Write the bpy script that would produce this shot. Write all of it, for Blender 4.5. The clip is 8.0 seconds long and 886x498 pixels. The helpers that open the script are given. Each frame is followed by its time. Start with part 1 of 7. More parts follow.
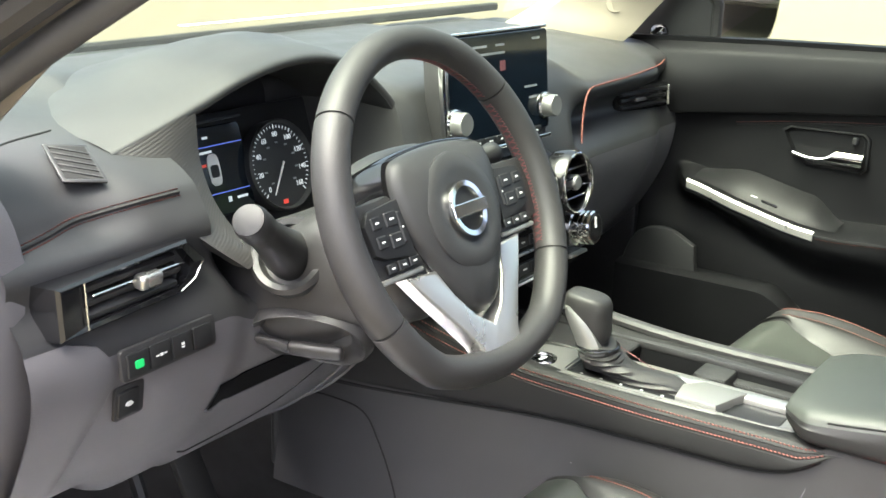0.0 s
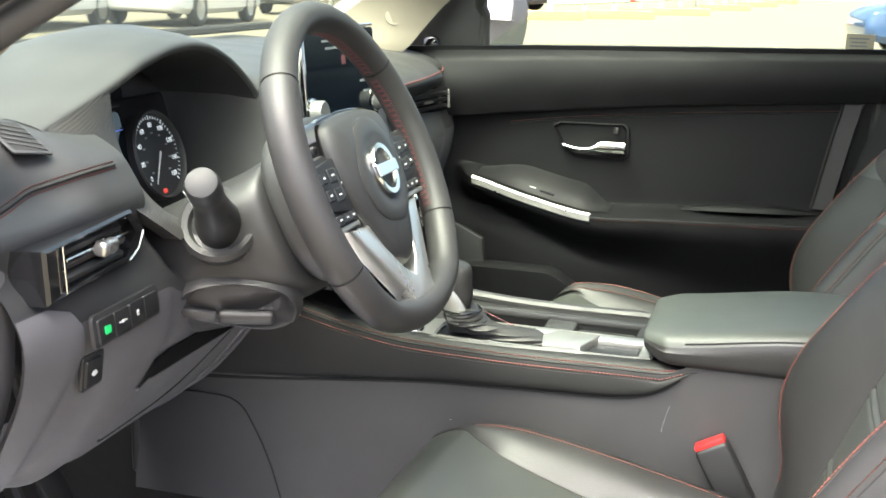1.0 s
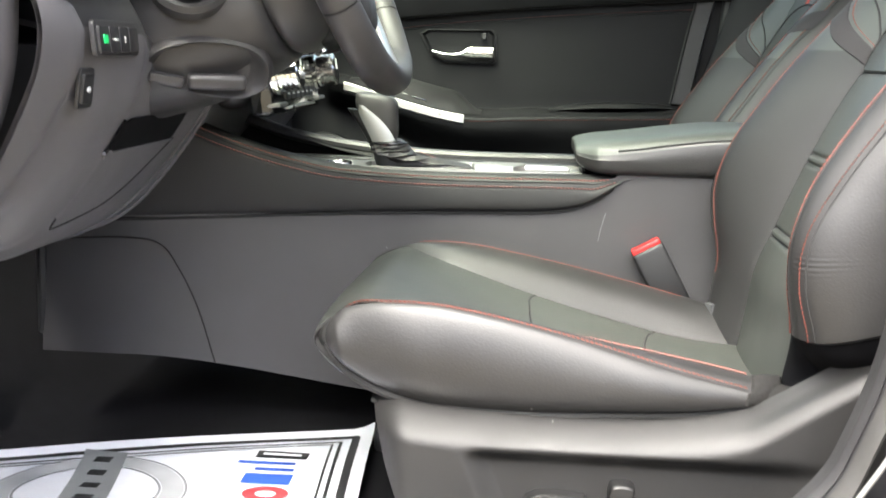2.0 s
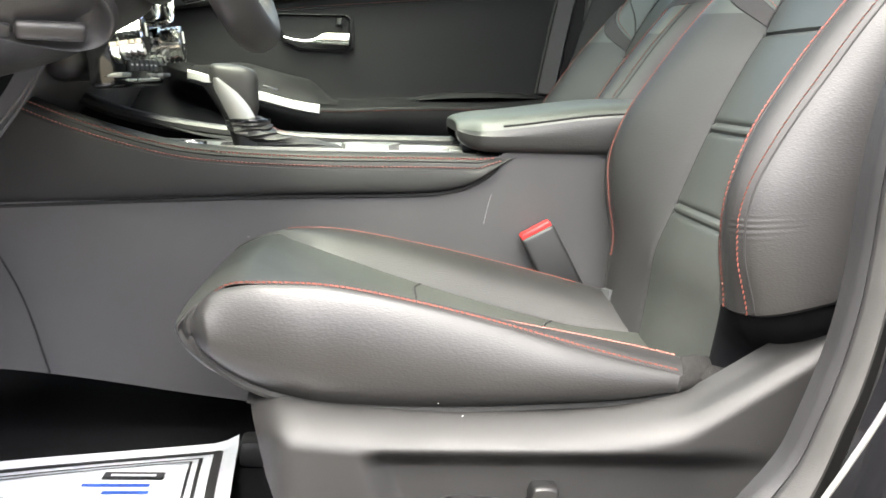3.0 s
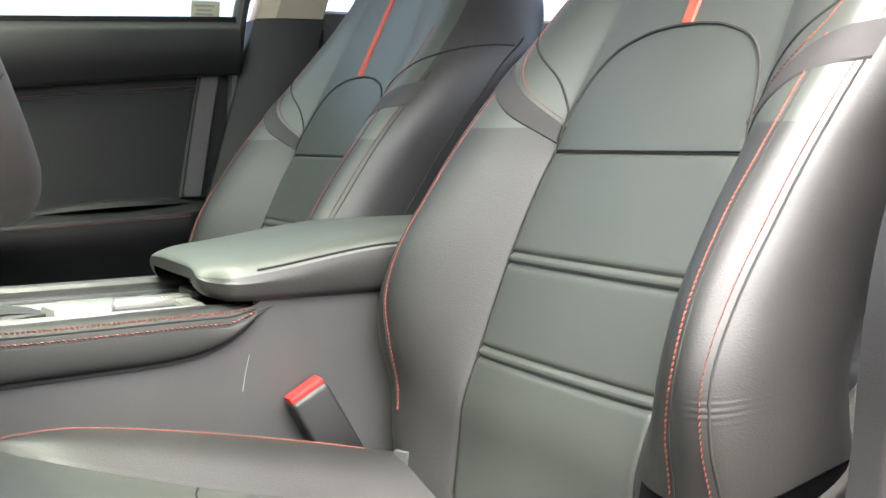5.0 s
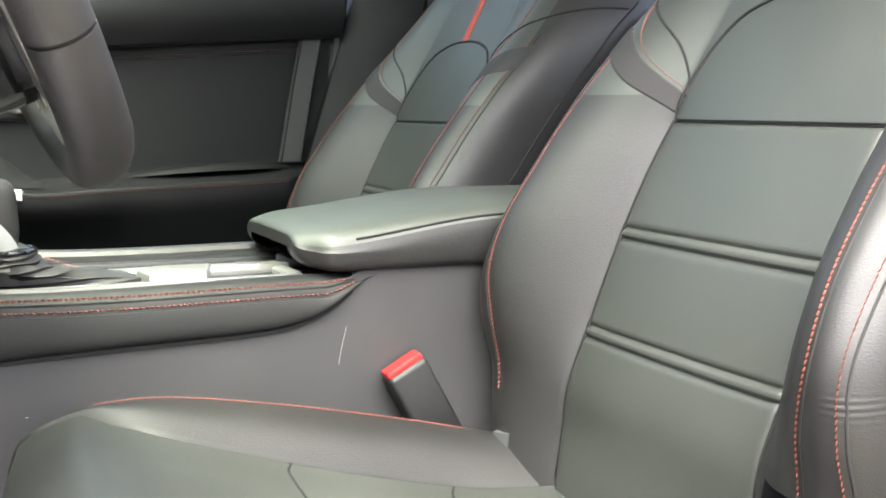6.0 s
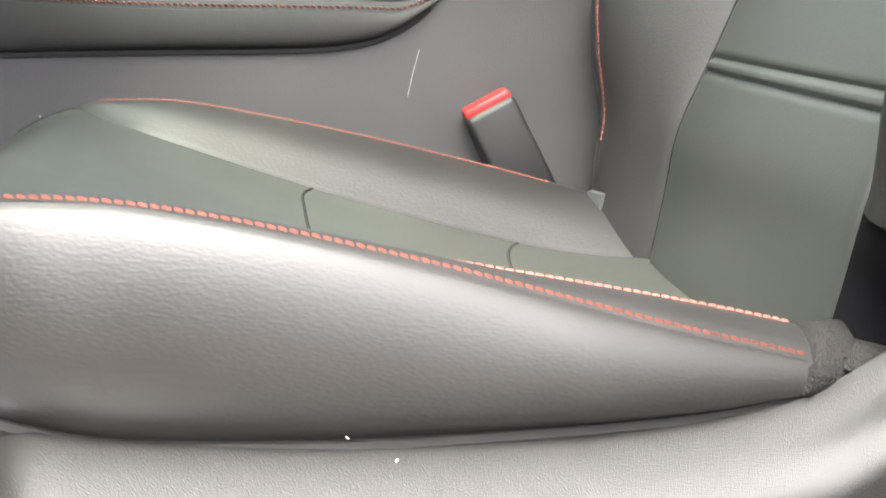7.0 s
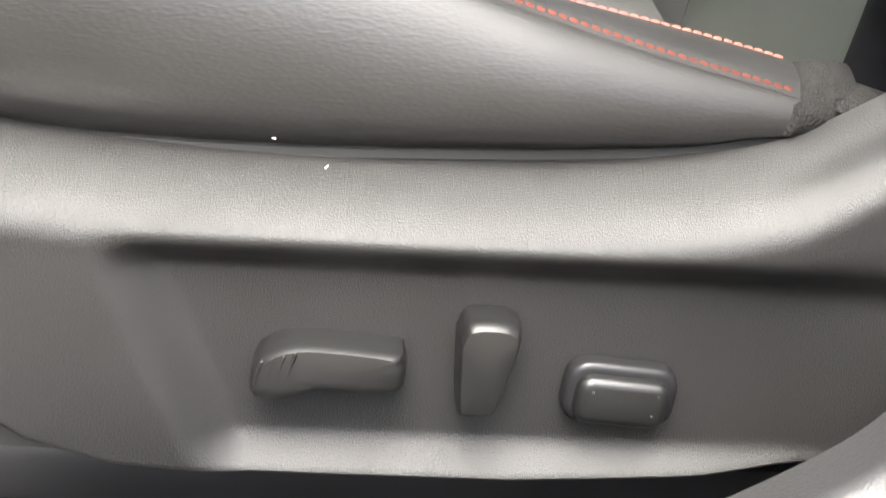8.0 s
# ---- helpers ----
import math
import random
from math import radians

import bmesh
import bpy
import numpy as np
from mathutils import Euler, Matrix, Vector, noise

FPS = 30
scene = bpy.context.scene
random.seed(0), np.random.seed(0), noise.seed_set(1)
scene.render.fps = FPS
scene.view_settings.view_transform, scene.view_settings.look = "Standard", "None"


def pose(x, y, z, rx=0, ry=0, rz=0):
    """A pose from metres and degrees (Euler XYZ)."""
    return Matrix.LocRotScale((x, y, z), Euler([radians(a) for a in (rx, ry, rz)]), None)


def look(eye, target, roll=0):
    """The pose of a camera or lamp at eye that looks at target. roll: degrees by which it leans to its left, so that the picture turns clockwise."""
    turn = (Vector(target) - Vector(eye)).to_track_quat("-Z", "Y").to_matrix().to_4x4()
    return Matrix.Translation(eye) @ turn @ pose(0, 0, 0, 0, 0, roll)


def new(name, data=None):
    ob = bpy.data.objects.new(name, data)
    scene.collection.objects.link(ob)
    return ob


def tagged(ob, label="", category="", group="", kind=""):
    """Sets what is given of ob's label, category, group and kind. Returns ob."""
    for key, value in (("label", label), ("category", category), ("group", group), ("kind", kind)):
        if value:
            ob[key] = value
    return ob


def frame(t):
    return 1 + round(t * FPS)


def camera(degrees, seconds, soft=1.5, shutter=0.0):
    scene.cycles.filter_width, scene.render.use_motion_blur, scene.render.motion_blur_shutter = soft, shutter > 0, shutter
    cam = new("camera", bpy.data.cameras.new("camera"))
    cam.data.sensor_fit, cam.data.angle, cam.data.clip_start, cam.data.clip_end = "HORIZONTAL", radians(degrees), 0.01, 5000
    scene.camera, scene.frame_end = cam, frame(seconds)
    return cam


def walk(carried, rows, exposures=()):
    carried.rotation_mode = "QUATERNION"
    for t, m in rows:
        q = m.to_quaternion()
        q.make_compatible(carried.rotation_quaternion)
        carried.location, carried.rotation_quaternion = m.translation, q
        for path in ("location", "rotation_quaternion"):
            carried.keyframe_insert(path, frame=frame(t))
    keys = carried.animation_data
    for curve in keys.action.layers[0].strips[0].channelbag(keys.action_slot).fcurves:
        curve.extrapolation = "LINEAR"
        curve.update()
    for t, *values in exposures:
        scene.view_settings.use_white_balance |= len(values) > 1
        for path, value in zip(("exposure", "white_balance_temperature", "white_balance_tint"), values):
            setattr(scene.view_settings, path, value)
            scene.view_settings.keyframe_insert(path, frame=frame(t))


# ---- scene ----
cam = camera(42.1, 8.0, shutter=0.2)
PATH = [
    (0, (-1.2726, -0.1372, 1.1878), (0.3259, 0.9132, 0.6035), 2.15),
    (0.5, (-1.4132, -0.0570, 1.1568), (0.3285, 0.7678, 0.6219), 1.54),
    (1, (-1.4834, 0.0451, 1.1005), (0.3855, 0.5844, 0.6352), 1.77),
    (1.5, (-1.5292, 0.1746, 0.9350), (0.4070, 0.4869, 0.5431), 1.90),
    (2, (-1.5774, 0.2387, 0.7860), (0.3885, 0.3852, 0.4487), 1.74),
    (2.2, (-1.5650, 0.2466, 0.7414), (0.4057, 0.3413, 0.4134), 1.55),
    (3.3, (-1.3794, 0.3125, 0.7204), (0.5807, 0.0341, 0.4368), 1.74),
    (3.5, (-1.3370, 0.3304, 0.7427), (0.6050, -0.0567, 0.4619), 1.39),
    (3.7, (-1.2944, 0.3498, 0.7591), (0.6295, -0.1244, 0.4881), 0.89),
    (4, (-1.2403, 0.3780, 0.7700), (0.6445, -0.2455, 0.5278), 0.53),
    (4.2, (-1.2180, 0.3923, 0.7762), (0.6348, -0.3245, 0.5456), 0.14),
    (5.3, (-1.1382, 0.5055, 0.7972), (0.6045, -0.4572, 0.6070), -0.68),
    (5.5, (-1.1320, 0.5049, 0.7983), (0.6262, -0.4280, 0.6022), -0.74),
    (6, (-1.1013, 0.4748, 0.7900), (0.7185, -0.3176, 0.5439), 0.29),
    (6.5, (-1.0357, 0.3713, 0.7199), (0.8585, -0.1625, 0.3632), 1.45),
    (7, (-0.9956, 0.2615, 0.6479), (0.9236, -0.0519, 0.1806), 2.18),
    (7.5, (-0.9631, 0.2351, 0.6105), (0.8993, -0.1130, -0.0300), 5.06),
    (8, (-0.9810, 0.2021, 0.6020), (0.8542, 0.0324, -0.1748), 4.89),
]
walk(cam, [(t, look(eye, target, roll)) for t, eye, target, roll in PATH],
     [(0, 3.2), (1.2, 3.25), (2.2, 3.35), (3.5, 3.5), (5.5, 3.6), (6.3, 3.55), (7, 3.5), (8, 3.3)])

# ---------------------------------------------------------------- light
world = bpy.data.worlds.new("sky")
scene.world = world
world.use_nodes = True
wn = world.node_tree.nodes
sky = wn.new("ShaderNodeTexSky")
sky.sky_type = "NISHITA"
sky.sun_disc = False
sky.sun_elevation, sky.sun_rotation = radians(65), radians(286)
sky.air_density, sky.dust_density, sky.ozone_density = 0.3, 8.0, 0.0
wn["Background"].inputs["Strength"].default_value = 0.15
world.node_tree.links.new(sky.outputs[0], wn["Background"].inputs["Color"])
sun = new("sun", bpy.data.lights.new("sun", "SUN"))
sun.data.energy, sun.data.angle, sun.data.color = 0.4, radians(60), (1.0, 0.97, 0.94)
sun.matrix_world = look((-2.24, 0.64, 5.0), (0, 0, 0))
scene.view_settings.use_white_balance = True
scene.view_settings.white_balance_temperature, scene.view_settings.white_balance_tint = 6150, 3

# ---------------------------------------------------------------- materials


def material(name, color, rough=0.5, metal=0.0, grain=0.0, grain_scale=600.0, mottle=0.15, mottle_scale=14.0,
             kind="noise", stretch=1.0, spec=0.5, coat=0.0, depth=0.0006, vary=0.06, emit=None, emit_strength=0.0):
    """A surface with fine relief at grain_scale and a slow change of tone and gloss at mottle_scale."""
    m = bpy.data.materials.new(name)
    m.use_nodes = True
    n, ln = m.node_tree.nodes, m.node_tree.links
    b = n["Principled BSDF"]
    b.inputs["Metallic"].default_value = metal
    b.inputs["Specular IOR Level"].default_value = spec
    b.inputs["Coat Weight"].default_value = coat
    b.inputs["Coat Roughness"].default_value = 0.1
    co = n.new("ShaderNodeTexCoord")
    slow = n.new("ShaderNodeTexNoise")
    slow.inputs["Scale"].default_value, slow.inputs["Detail"].default_value = mottle_scale, 5.0
    ln.new(co.outputs["Object"], slow.inputs["Vector"])
    tone = n.new("ShaderNodeMapRange")
    tone.inputs["From Min"].default_value, tone.inputs["From Max"].default_value = 0.3, 0.7
    tone.inputs["To Min"].default_value, tone.inputs["To Max"].default_value = 1 - mottle, 1 + mottle
    ln.new(slow.outputs["Fac"], tone.inputs["Value"])
    mul = n.new("ShaderNodeVectorMath")
    mul.operation = "SCALE"
    mul.inputs[0].default_value = color
    ln.new(tone.outputs["Result"], mul.inputs["Scale"])
    ln.new(mul.outputs["Vector"], b.inputs["Base Color"])
    gloss = n.new("ShaderNodeMapRange")
    gloss.inputs["From Min"].default_value, gloss.inputs["From Max"].default_value = 0.3, 0.7
    gloss.inputs["To Min"].default_value, gloss.inputs["To Max"].default_value = max(rough - vary, 0.02), min(rough + vary, 1)
    ln.new(slow.outputs["Fac"], gloss.inputs["Value"])
    ln.new(gloss.outputs["Result"], b.inputs["Roughness"])
    if grain:
        if kind == "cells":
            tex = n.new("ShaderNodeTexVoronoi")
            tex.feature = "SMOOTH_F1"
            tex.inputs["Scale"].default_value = grain_scale
            out = tex.outputs["Distance"]
        else:
            tex = n.new("ShaderNodeTexNoise")
            tex.inputs["Scale"].default_value, tex.inputs["Detail"].default_value = grain_scale, 3.0
            out = tex.outputs["Fac"]
        flow = n.new("ShaderNodeMapping")
        flow.inputs["Scale"].default_value = (1, stretch, 1)
        ln.new(co.outputs["Object"], flow.inputs["Vector"])
        ln.new(flow.outputs["Vector"], tex.inputs["Vector"])
        bump = n.new("ShaderNodeBump")
        bump.inputs["Strength"].default_value, bump.inputs["Distance"].default_value = grain, depth
        ln.new(out, bump.inputs["Height"])
        ln.new(bump.outputs["Normal"], b.inputs["Normal"])
    if emit:
        b.inputs["Emission Color"].default_value = (*emit, 1)
        b.inputs["Emission Strength"].default_value = emit_strength
    return m


def glass(name, tint, gloss=0.06):
    m = bpy.data.materials.new(name)
    m.use_nodes = True
    n, ln = m.node_tree.nodes, m.node_tree.links
    n.remove(n["Principled BSDF"])
    see, shine, mix, fr = (n.new(k) for k in ("ShaderNodeBsdfTransparent", "ShaderNodeBsdfGlossy", "ShaderNodeMixShader", "ShaderNodeFresnel"))
    see.inputs["Color"].default_value = (*tint, 1)
    shine.inputs["Roughness"].default_value = 0.01
    fr.inputs["IOR"].default_value = 1.45
    ln.new(fr.outputs[0], mix.inputs["Fac"])
    ln.new(see.outputs[0], mix.inputs[1])
    ln.new(shine.outputs[0], mix.inputs[2])
    ln.new(mix.outputs[0], n["Material Output"].inputs["Surface"])
    return m


def striped(m, scale, angle, strength=0.5, depth=0.0008, contrast=0.25):
    """Adds a fine ribbed weave to a material."""
    n, ln = m.node_tree.nodes, m.node_tree.links
    co, turn, wave, bump = (n.new(k) for k in ("ShaderNodeTexCoord", "ShaderNodeMapping", "ShaderNodeTexWave", "ShaderNodeBump"))
    turn.inputs["Rotation"].default_value = [radians(a) for a in angle]
    wave.inputs["Scale"].default_value, wave.inputs["Distortion"].default_value = scale, 0.6
    ln.new(co.outputs["Object"], turn.inputs["Vector"])
    ln.new(turn.outputs["Vector"], wave.inputs["Vector"])
    bump.inputs["Strength"].default_value, bump.inputs["Distance"].default_value = strength, depth
    patch, fade = n.new("ShaderNodeTexNoise"), n.new("ShaderNodeMath")
    patch.inputs["Scale"].default_value, patch.inputs["Detail"].default_value = scale * 0.9, 1.0
    fade.operation = "MULTIPLY"
    ln.new(turn.outputs["Vector"], patch.inputs["Vector"])
    ln.new(wave.outputs["Fac"], fade.inputs[0])
    ln.new(patch.outputs["Fac"], fade.inputs[1])
    ln.new(fade.outputs["Value"], bump.inputs["Height"])
    ln.new(bump.outputs["Normal"], n["Principled BSDF"].inputs["Normal"])
    return m


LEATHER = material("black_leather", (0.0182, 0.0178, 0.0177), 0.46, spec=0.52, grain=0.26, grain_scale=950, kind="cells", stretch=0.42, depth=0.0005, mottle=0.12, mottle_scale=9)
INSERT = material("smooth_black_leather", (0.041, 0.0445, 0.0395), 0.44, spec=0.65, grain=0.22, grain_scale=900, kind="cells", depth=0.0004, mottle=0.10, mottle_scale=8)
RIM = material("rim_leather", (0.032, 0.031, 0.031), 0.50, grain=0.25, grain_scale=700, kind="cells", depth=0.0004)
SOFT = material("soft_touch_plastic", (0.034, 0.034, 0.035), 0.46, grain=0.3, grain_scale=900, depth=0.0004)
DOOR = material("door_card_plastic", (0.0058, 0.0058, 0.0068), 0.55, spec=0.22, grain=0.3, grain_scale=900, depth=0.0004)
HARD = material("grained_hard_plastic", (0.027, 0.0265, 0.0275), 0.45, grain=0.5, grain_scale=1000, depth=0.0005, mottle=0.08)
RAIL = material("dull_rail_leather", (0.013, 0.0128, 0.013), 0.56, spec=0.34, grain=0.24, grain_scale=900, kind="cells", depth=0.0004, mottle=0.12, mottle_scale=9)
# lighter leather copy: the green windshield sheen is put into its base colour
ARM_LIT = material("armrest_leather_lit_top", (0.050, 0.055, 0.0485), 0.46, spec=0.6, grain=0.22, grain_scale=900, kind="cells", depth=0.0004, mottle=0.10, mottle_scale=8)
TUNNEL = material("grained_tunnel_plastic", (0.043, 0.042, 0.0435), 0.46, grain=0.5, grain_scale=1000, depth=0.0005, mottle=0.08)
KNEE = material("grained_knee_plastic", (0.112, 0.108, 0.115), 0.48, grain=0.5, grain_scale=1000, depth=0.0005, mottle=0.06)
GATE = material("black_gate_plate", (0.012, 0.012, 0.013), 0.35, spec=0.3)
SHIELD = material("grained_seat_plastic", (0.0145, 0.0142, 0.014), 0.47, spec=0.42, grain=0.55, grain_scale=1500, depth=0.0006, mottle=0.08)
SWITCH = material("satin_switch_plastic", (0.009, 0.009, 0.009), 0.38, grain=0.2, grain_scale=900, depth=0.0003)
DARK = material("dark_plastic", (0.014, 0.014, 0.015), 0.5, grain=0.2, grain_scale=800, depth=0.0004)
GLOSS = material("piano_black", (0.008, 0.008, 0.009), 0.10, coat=0.5, vary=0.03)
SATIN = material("satin_silver", (0.62, 0.61, 0.58), 0.30, metal=0.85, mottle=0.05, vary=0.05)
PAINTED = material("painted_silver", (0.30, 0.30, 0.288), 0.38, metal=0.6, mottle=0.04)
CHROME = material("chrome", (0.82, 0.82, 0.80), 0.10, metal=1.0, mottle=0.03, vary=0.03)
RIM_THREAD = material("dark_red_thread", (0.15, 0.05, 0.055), 0.7, mottle=0.25, mottle_scale=300)
TAB_GREY = material("pale_grey_tab", (0.075, 0.077, 0.08), 0.35)
THREAD = material("red_thread", (0.18, 0.050, 0.034), 0.7, mottle=0.25, mottle_scale=300)
RAIL_THREAD = material("pink_red_thread", (0.27, 0.085, 0.068), 0.7, mottle=0.25, mottle_scale=300)
PIPE = material("dull_red_stitched_piping", (0.13, 0.04, 0.03), 0.7, grain=0.8, grain_scale=500, depth=0.001, mottle=0.3, mottle_scale=250)
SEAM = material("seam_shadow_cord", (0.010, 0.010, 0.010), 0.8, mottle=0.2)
PIPING = material("red_woven_stripe", (0.38, 0.05, 0.028), 0.6, grain=0.6, grain_scale=900, depth=0.0006, mottle=0.2, mottle_scale=200)
STRIP = material("dark_woven_strip", (0.024, 0.022, 0.023), 0.75, grain=0.5, grain_scale=1200, depth=0.0004)
BUCKLE_RED = material("red_release_button", (0.42, 0.018, 0.018), 0.35, mottle=0.06)
CARPET = material("black_carpet", (0.010, 0.010, 0.0115), 0.95, grain=0.7, grain_scale=900, depth=0.0015, mottle=0.35, mottle_scale=40, spec=0.15)
FLAP = material("black_felt", (0.007, 0.007, 0.008), 0.95, grain=0.5, grain_scale=1400, depth=0.0006, mottle=0.3, mottle_scale=60, spec=0.08)
FELT = material("grey_felt", (0.022, 0.0215, 0.021), 0.95, grain=1.0, grain_scale=700, depth=0.002, mottle=0.3, mottle_scale=200, spec=0.1)
SEAL_GREY = material("grey_weather_strip", (0.046, 0.045, 0.0435), 0.50, grain=0.3, grain_scale=700)
CAP_GREY = material("grey_stalk_plastic", (0.032, 0.032, 0.033), 0.5)
RUBBER = material("black_rubber", (0.018, 0.018, 0.018), 0.55, grain=0.2, grain_scale=500)
PAPER = material("white_floor_paper", (0.70, 0.72, 0.78), 0.75, grain=0.3, grain_scale=60, depth=0.002, mottle=0.05)
INK = material("black_print", (0.02, 0.02, 0.022), 0.6)
INK_GREY = material("grey_print", (0.22, 0.23, 0.24), 0.6)
INK_BLUE = material("blue_print", (0.03, 0.09, 0.42), 0.6)
INK_RED = material("red_print", (0.62, 0.04, 0.05), 0.6)
BEIGE = material("beige_pillar_cloth", (0.24, 0.212, 0.168), 0.85, grain=0.3, grain_scale=900, mottle=0.05)
PAINT = material("black_car_paint", (0.008, 0.008, 0.009), 0.12, coat=1.0, vary=0.03)
STEEL = material("bare_steel", (0.42, 0.42, 0.42), 0.35, metal=0.9)
WHITE = material("white_marking", (0.75, 0.75, 0.74), 0.6)
SCREEN = material("dark_screen", (0.006, 0.010, 0.016), 0.08, vary=0.02)
GREEN_LED = material("green_lamp", (0.03, 0.35, 0.10), 0.4, emit=(0.03, 0.70, 0.15), emit_strength=0.06)
GLOW_WHITE = material("lit_white_mark", (0.6, 0.6, 0.6), 0.5, emit=(0.8, 0.85, 0.9), emit_strength=0.06)
GLOW_BLUE = material("lit_blue_line", (0.1, 0.15, 0.5), 0.5, emit=(0.15, 0.22, 0.9), emit_strength=0.07)
GLOW_RED = material("lit_red_mark", (0.5, 0.05, 0.04), 0.5, emit=(0.9, 0.08, 0.04), emit_strength=0.05)
CARBON = striped(material("ribbed_trim_panel", (0.036, 0.034, 0.033), 0.46, mottle=0.06), 105.0, (0, 112, 0), 0.4, 0.0008)
RIBBED = striped(material("ribbed_rubber", (0.03, 0.03, 0.03), 0.5), 110.0, (0, 0, 40), 0.9, 0.0012)
WINDSHIELD = glass("windshield_glass", (0.83, 0.92, 0.78))
SIDE_GLASS = glass("side_glass", (0.84, 0.94, 0.79))

# ---------------------------------------------------------------- shape tools


def cr(pts, n):
    """n samples along a smooth curve through pts (any number of dimensions)."""
    p = np.array(pts, float)
    p = np.vstack([2 * p[0] - p[1], p, 2 * p[-1] - p[-2]])
    out = []
    for t in np.linspace(0, len(pts) - 1, n):
        i = min(int(t), len(pts) - 2)
        f = t - i
        a, b, c, d = p[i : i + 4]
        out.append(0.5 * (2 * b + (c - a) * f + (2 * a - 5 * b + 4 * c - d) * f * f + (3 * b - a - 3 * c + d) * f**3))
    return np.array(out)


def at(table, x):
    """Linear look-up in rows of (x, value)."""
    return float(np.interp(x, [r[0] for r in table], [r[1] for r in table]))


CURVES = {}


def smooth_at(table, x, n=80):
    """Smooth look-up in rows of (x, value)."""
    key = tuple(table)
    if key not in CURVES:
        CURVES[key] = np.array(cr(table, n)).T
    xs, ys = CURVES[key]
    return float(np.interp(x, xs, ys))


def step(a, b, x):
    f = min(max((x - a) / (b - a), 0.0), 1.0)
    return f * f * (3 - 2 * f)


def grid(rows, ring=False, loop=False, caps=False):
    """A sheet through rows of points. ring: each row closes; loop: the last row meets the first; caps: ends are filled."""
    bm = bmesh.new()
    vs = [[bm.verts.new(Vector(p)) for p in row] for row in rows]
    m, n = len(vs), len(vs[0])
    for i in range(m if loop else m - 1):
        for j in range(n if ring else n - 1):
            q = [vs[i][j], vs[i][(j + 1) % n], vs[(i + 1) % m][(j + 1) % n], vs[(i + 1) % m][j]]
            bm.faces.new(q)
    if caps:
        bm.faces.new(vs[0][::-1])
        bm.faces.new(vs[-1])
    bmesh.ops.remove_doubles(bm, verts=bm.verts, dist=1e-6)
    bmesh.ops.recalc_face_normals(bm, faces=bm.faces)
    return bm


def inward(bm, inside):
    """Turns the faces of a pane towards the point inside."""
    bm.normal_update()
    back = [f for f in bm.faces if f.normal.dot(Vector(inside) - f.calc_center_median()) < 0]
    bmesh.ops.reverse_faces(bm, faces=back)
    return bm


def tube(path, r, n=8, closed=False, flat=1.0, normal=None):
    """A round (or, with flat, oval) cord along a path of points; r: a number or one a point."""
    p = [Vector(q) for q in path]
    k = len(p)
    rr = [r] * k if np.isscalar(r) else list(r)
    rows, side = [], None
    for i in range(k):
        a, b = (p[(i - 1) % k], p[(i + 1) % k]) if closed else (p[max(i - 1, 0)], p[min(i + 1, k - 1)])
        d = (b - a).normalized()
        if normal is not None:
            side = Vector(normal[i] if isinstance(normal, list) else normal)
        elif side is None:
            side = Vector((0, 0, 1)) if abs(d.z) < 0.9 else Vector((1, 0, 0))
        side = (side - d * side.dot(d)).normalized()
        other = d.cross(side)
        rows.append([p[i] + rr[i] * (flat * math.cos(2 * math.pi * j / n) * side + math.sin(2 * math.pi * j / n) * other) for j in range(n)])
    return grid(rows, ring=True, loop=closed, caps=not closed)


def rbox(size, r=0.003, seg=2, m=None):
    """A box of that size round the origin with rounded edges, then moved by m."""
    bm = bmesh.new()
    bmesh.ops.create_cube(bm, size=1.0)
    bmesh.ops.scale(bm, vec=size, verts=bm.verts)
    if r:
        bmesh.ops.bevel(bm, geom=bm.edges[:], offset=min(r, min(size) * 0.49), segments=seg, affect="EDGES", profile=0.5)
    if m is not None:
        bm.transform(m)
    return bm


def slab(outline, depth, r=0.002, seg=2, m=None):
    """A flat plate with that outline in x and y, from z = 0 up to depth, with rounded upper edges."""
    bm = bmesh.new()
    base = [bm.verts.new((x, y, 0)) for x, y in outline]
    top = [bm.verts.new((x, y, depth)) for x, y in outline]
    k = len(base)
    bm.faces.new(base[::-1])
    f = bm.faces.new(top)
    for i in range(k):
        bm.faces.new([base[i], base[(i + 1) % k], top[(i + 1) % k], top[i]])
    bmesh.ops.recalc_face_normals(bm, faces=bm.faces)
    if r:
        bmesh.ops.bevel(bm, geom=list(f.edges), offset=r, segments=seg, affect="EDGES", profile=0.5)
    if m is not None:
        bm.transform(m)
    return bm


def lathe(profile, n=32, m=None):
    """A turned shape: rows of (radius, height) round the z axis."""
    rows = [[(r * math.cos(2 * math.pi * j / n), r * math.sin(2 * math.pi * j / n), z) for j in range(n)] for r, z in profile]
    bm = grid(rows, ring=True, caps=True)
    if m is not None:
        bm.transform(m)
    return bm


def rounded(w, h, r, n=5):
    """The outline of a rectangle w by h with round corners, as (x, y) rows."""
    out = []
    for cx, cy, a in ((w / 2 - r, h / 2 - r, 0), (-w / 2 + r, h / 2 - r, 90), (-w / 2 + r, -h / 2 + r, 180), (w / 2 - r, -h / 2 + r, 270)):
        out += [(cx + r * math.cos(radians(a + 90 * i / n)), cy + r * math.sin(radians(a + 90 * i / n))) for i in range(n + 1)]
    return out


def bulge(outline, heights, m=None):
    """A cushion-like cap: the outline shrinks inwards as the height grows."""
    c = np.mean(outline, axis=0)
    rows = [[(c[0] + (x - c[0]) * k, c[1] + (y - c[1]) * k, h) for x, y in outline] for k, h in heights]
    bm = grid(rows, ring=True, caps=True)
    if m is not None:
        bm.transform(m)
    return bm


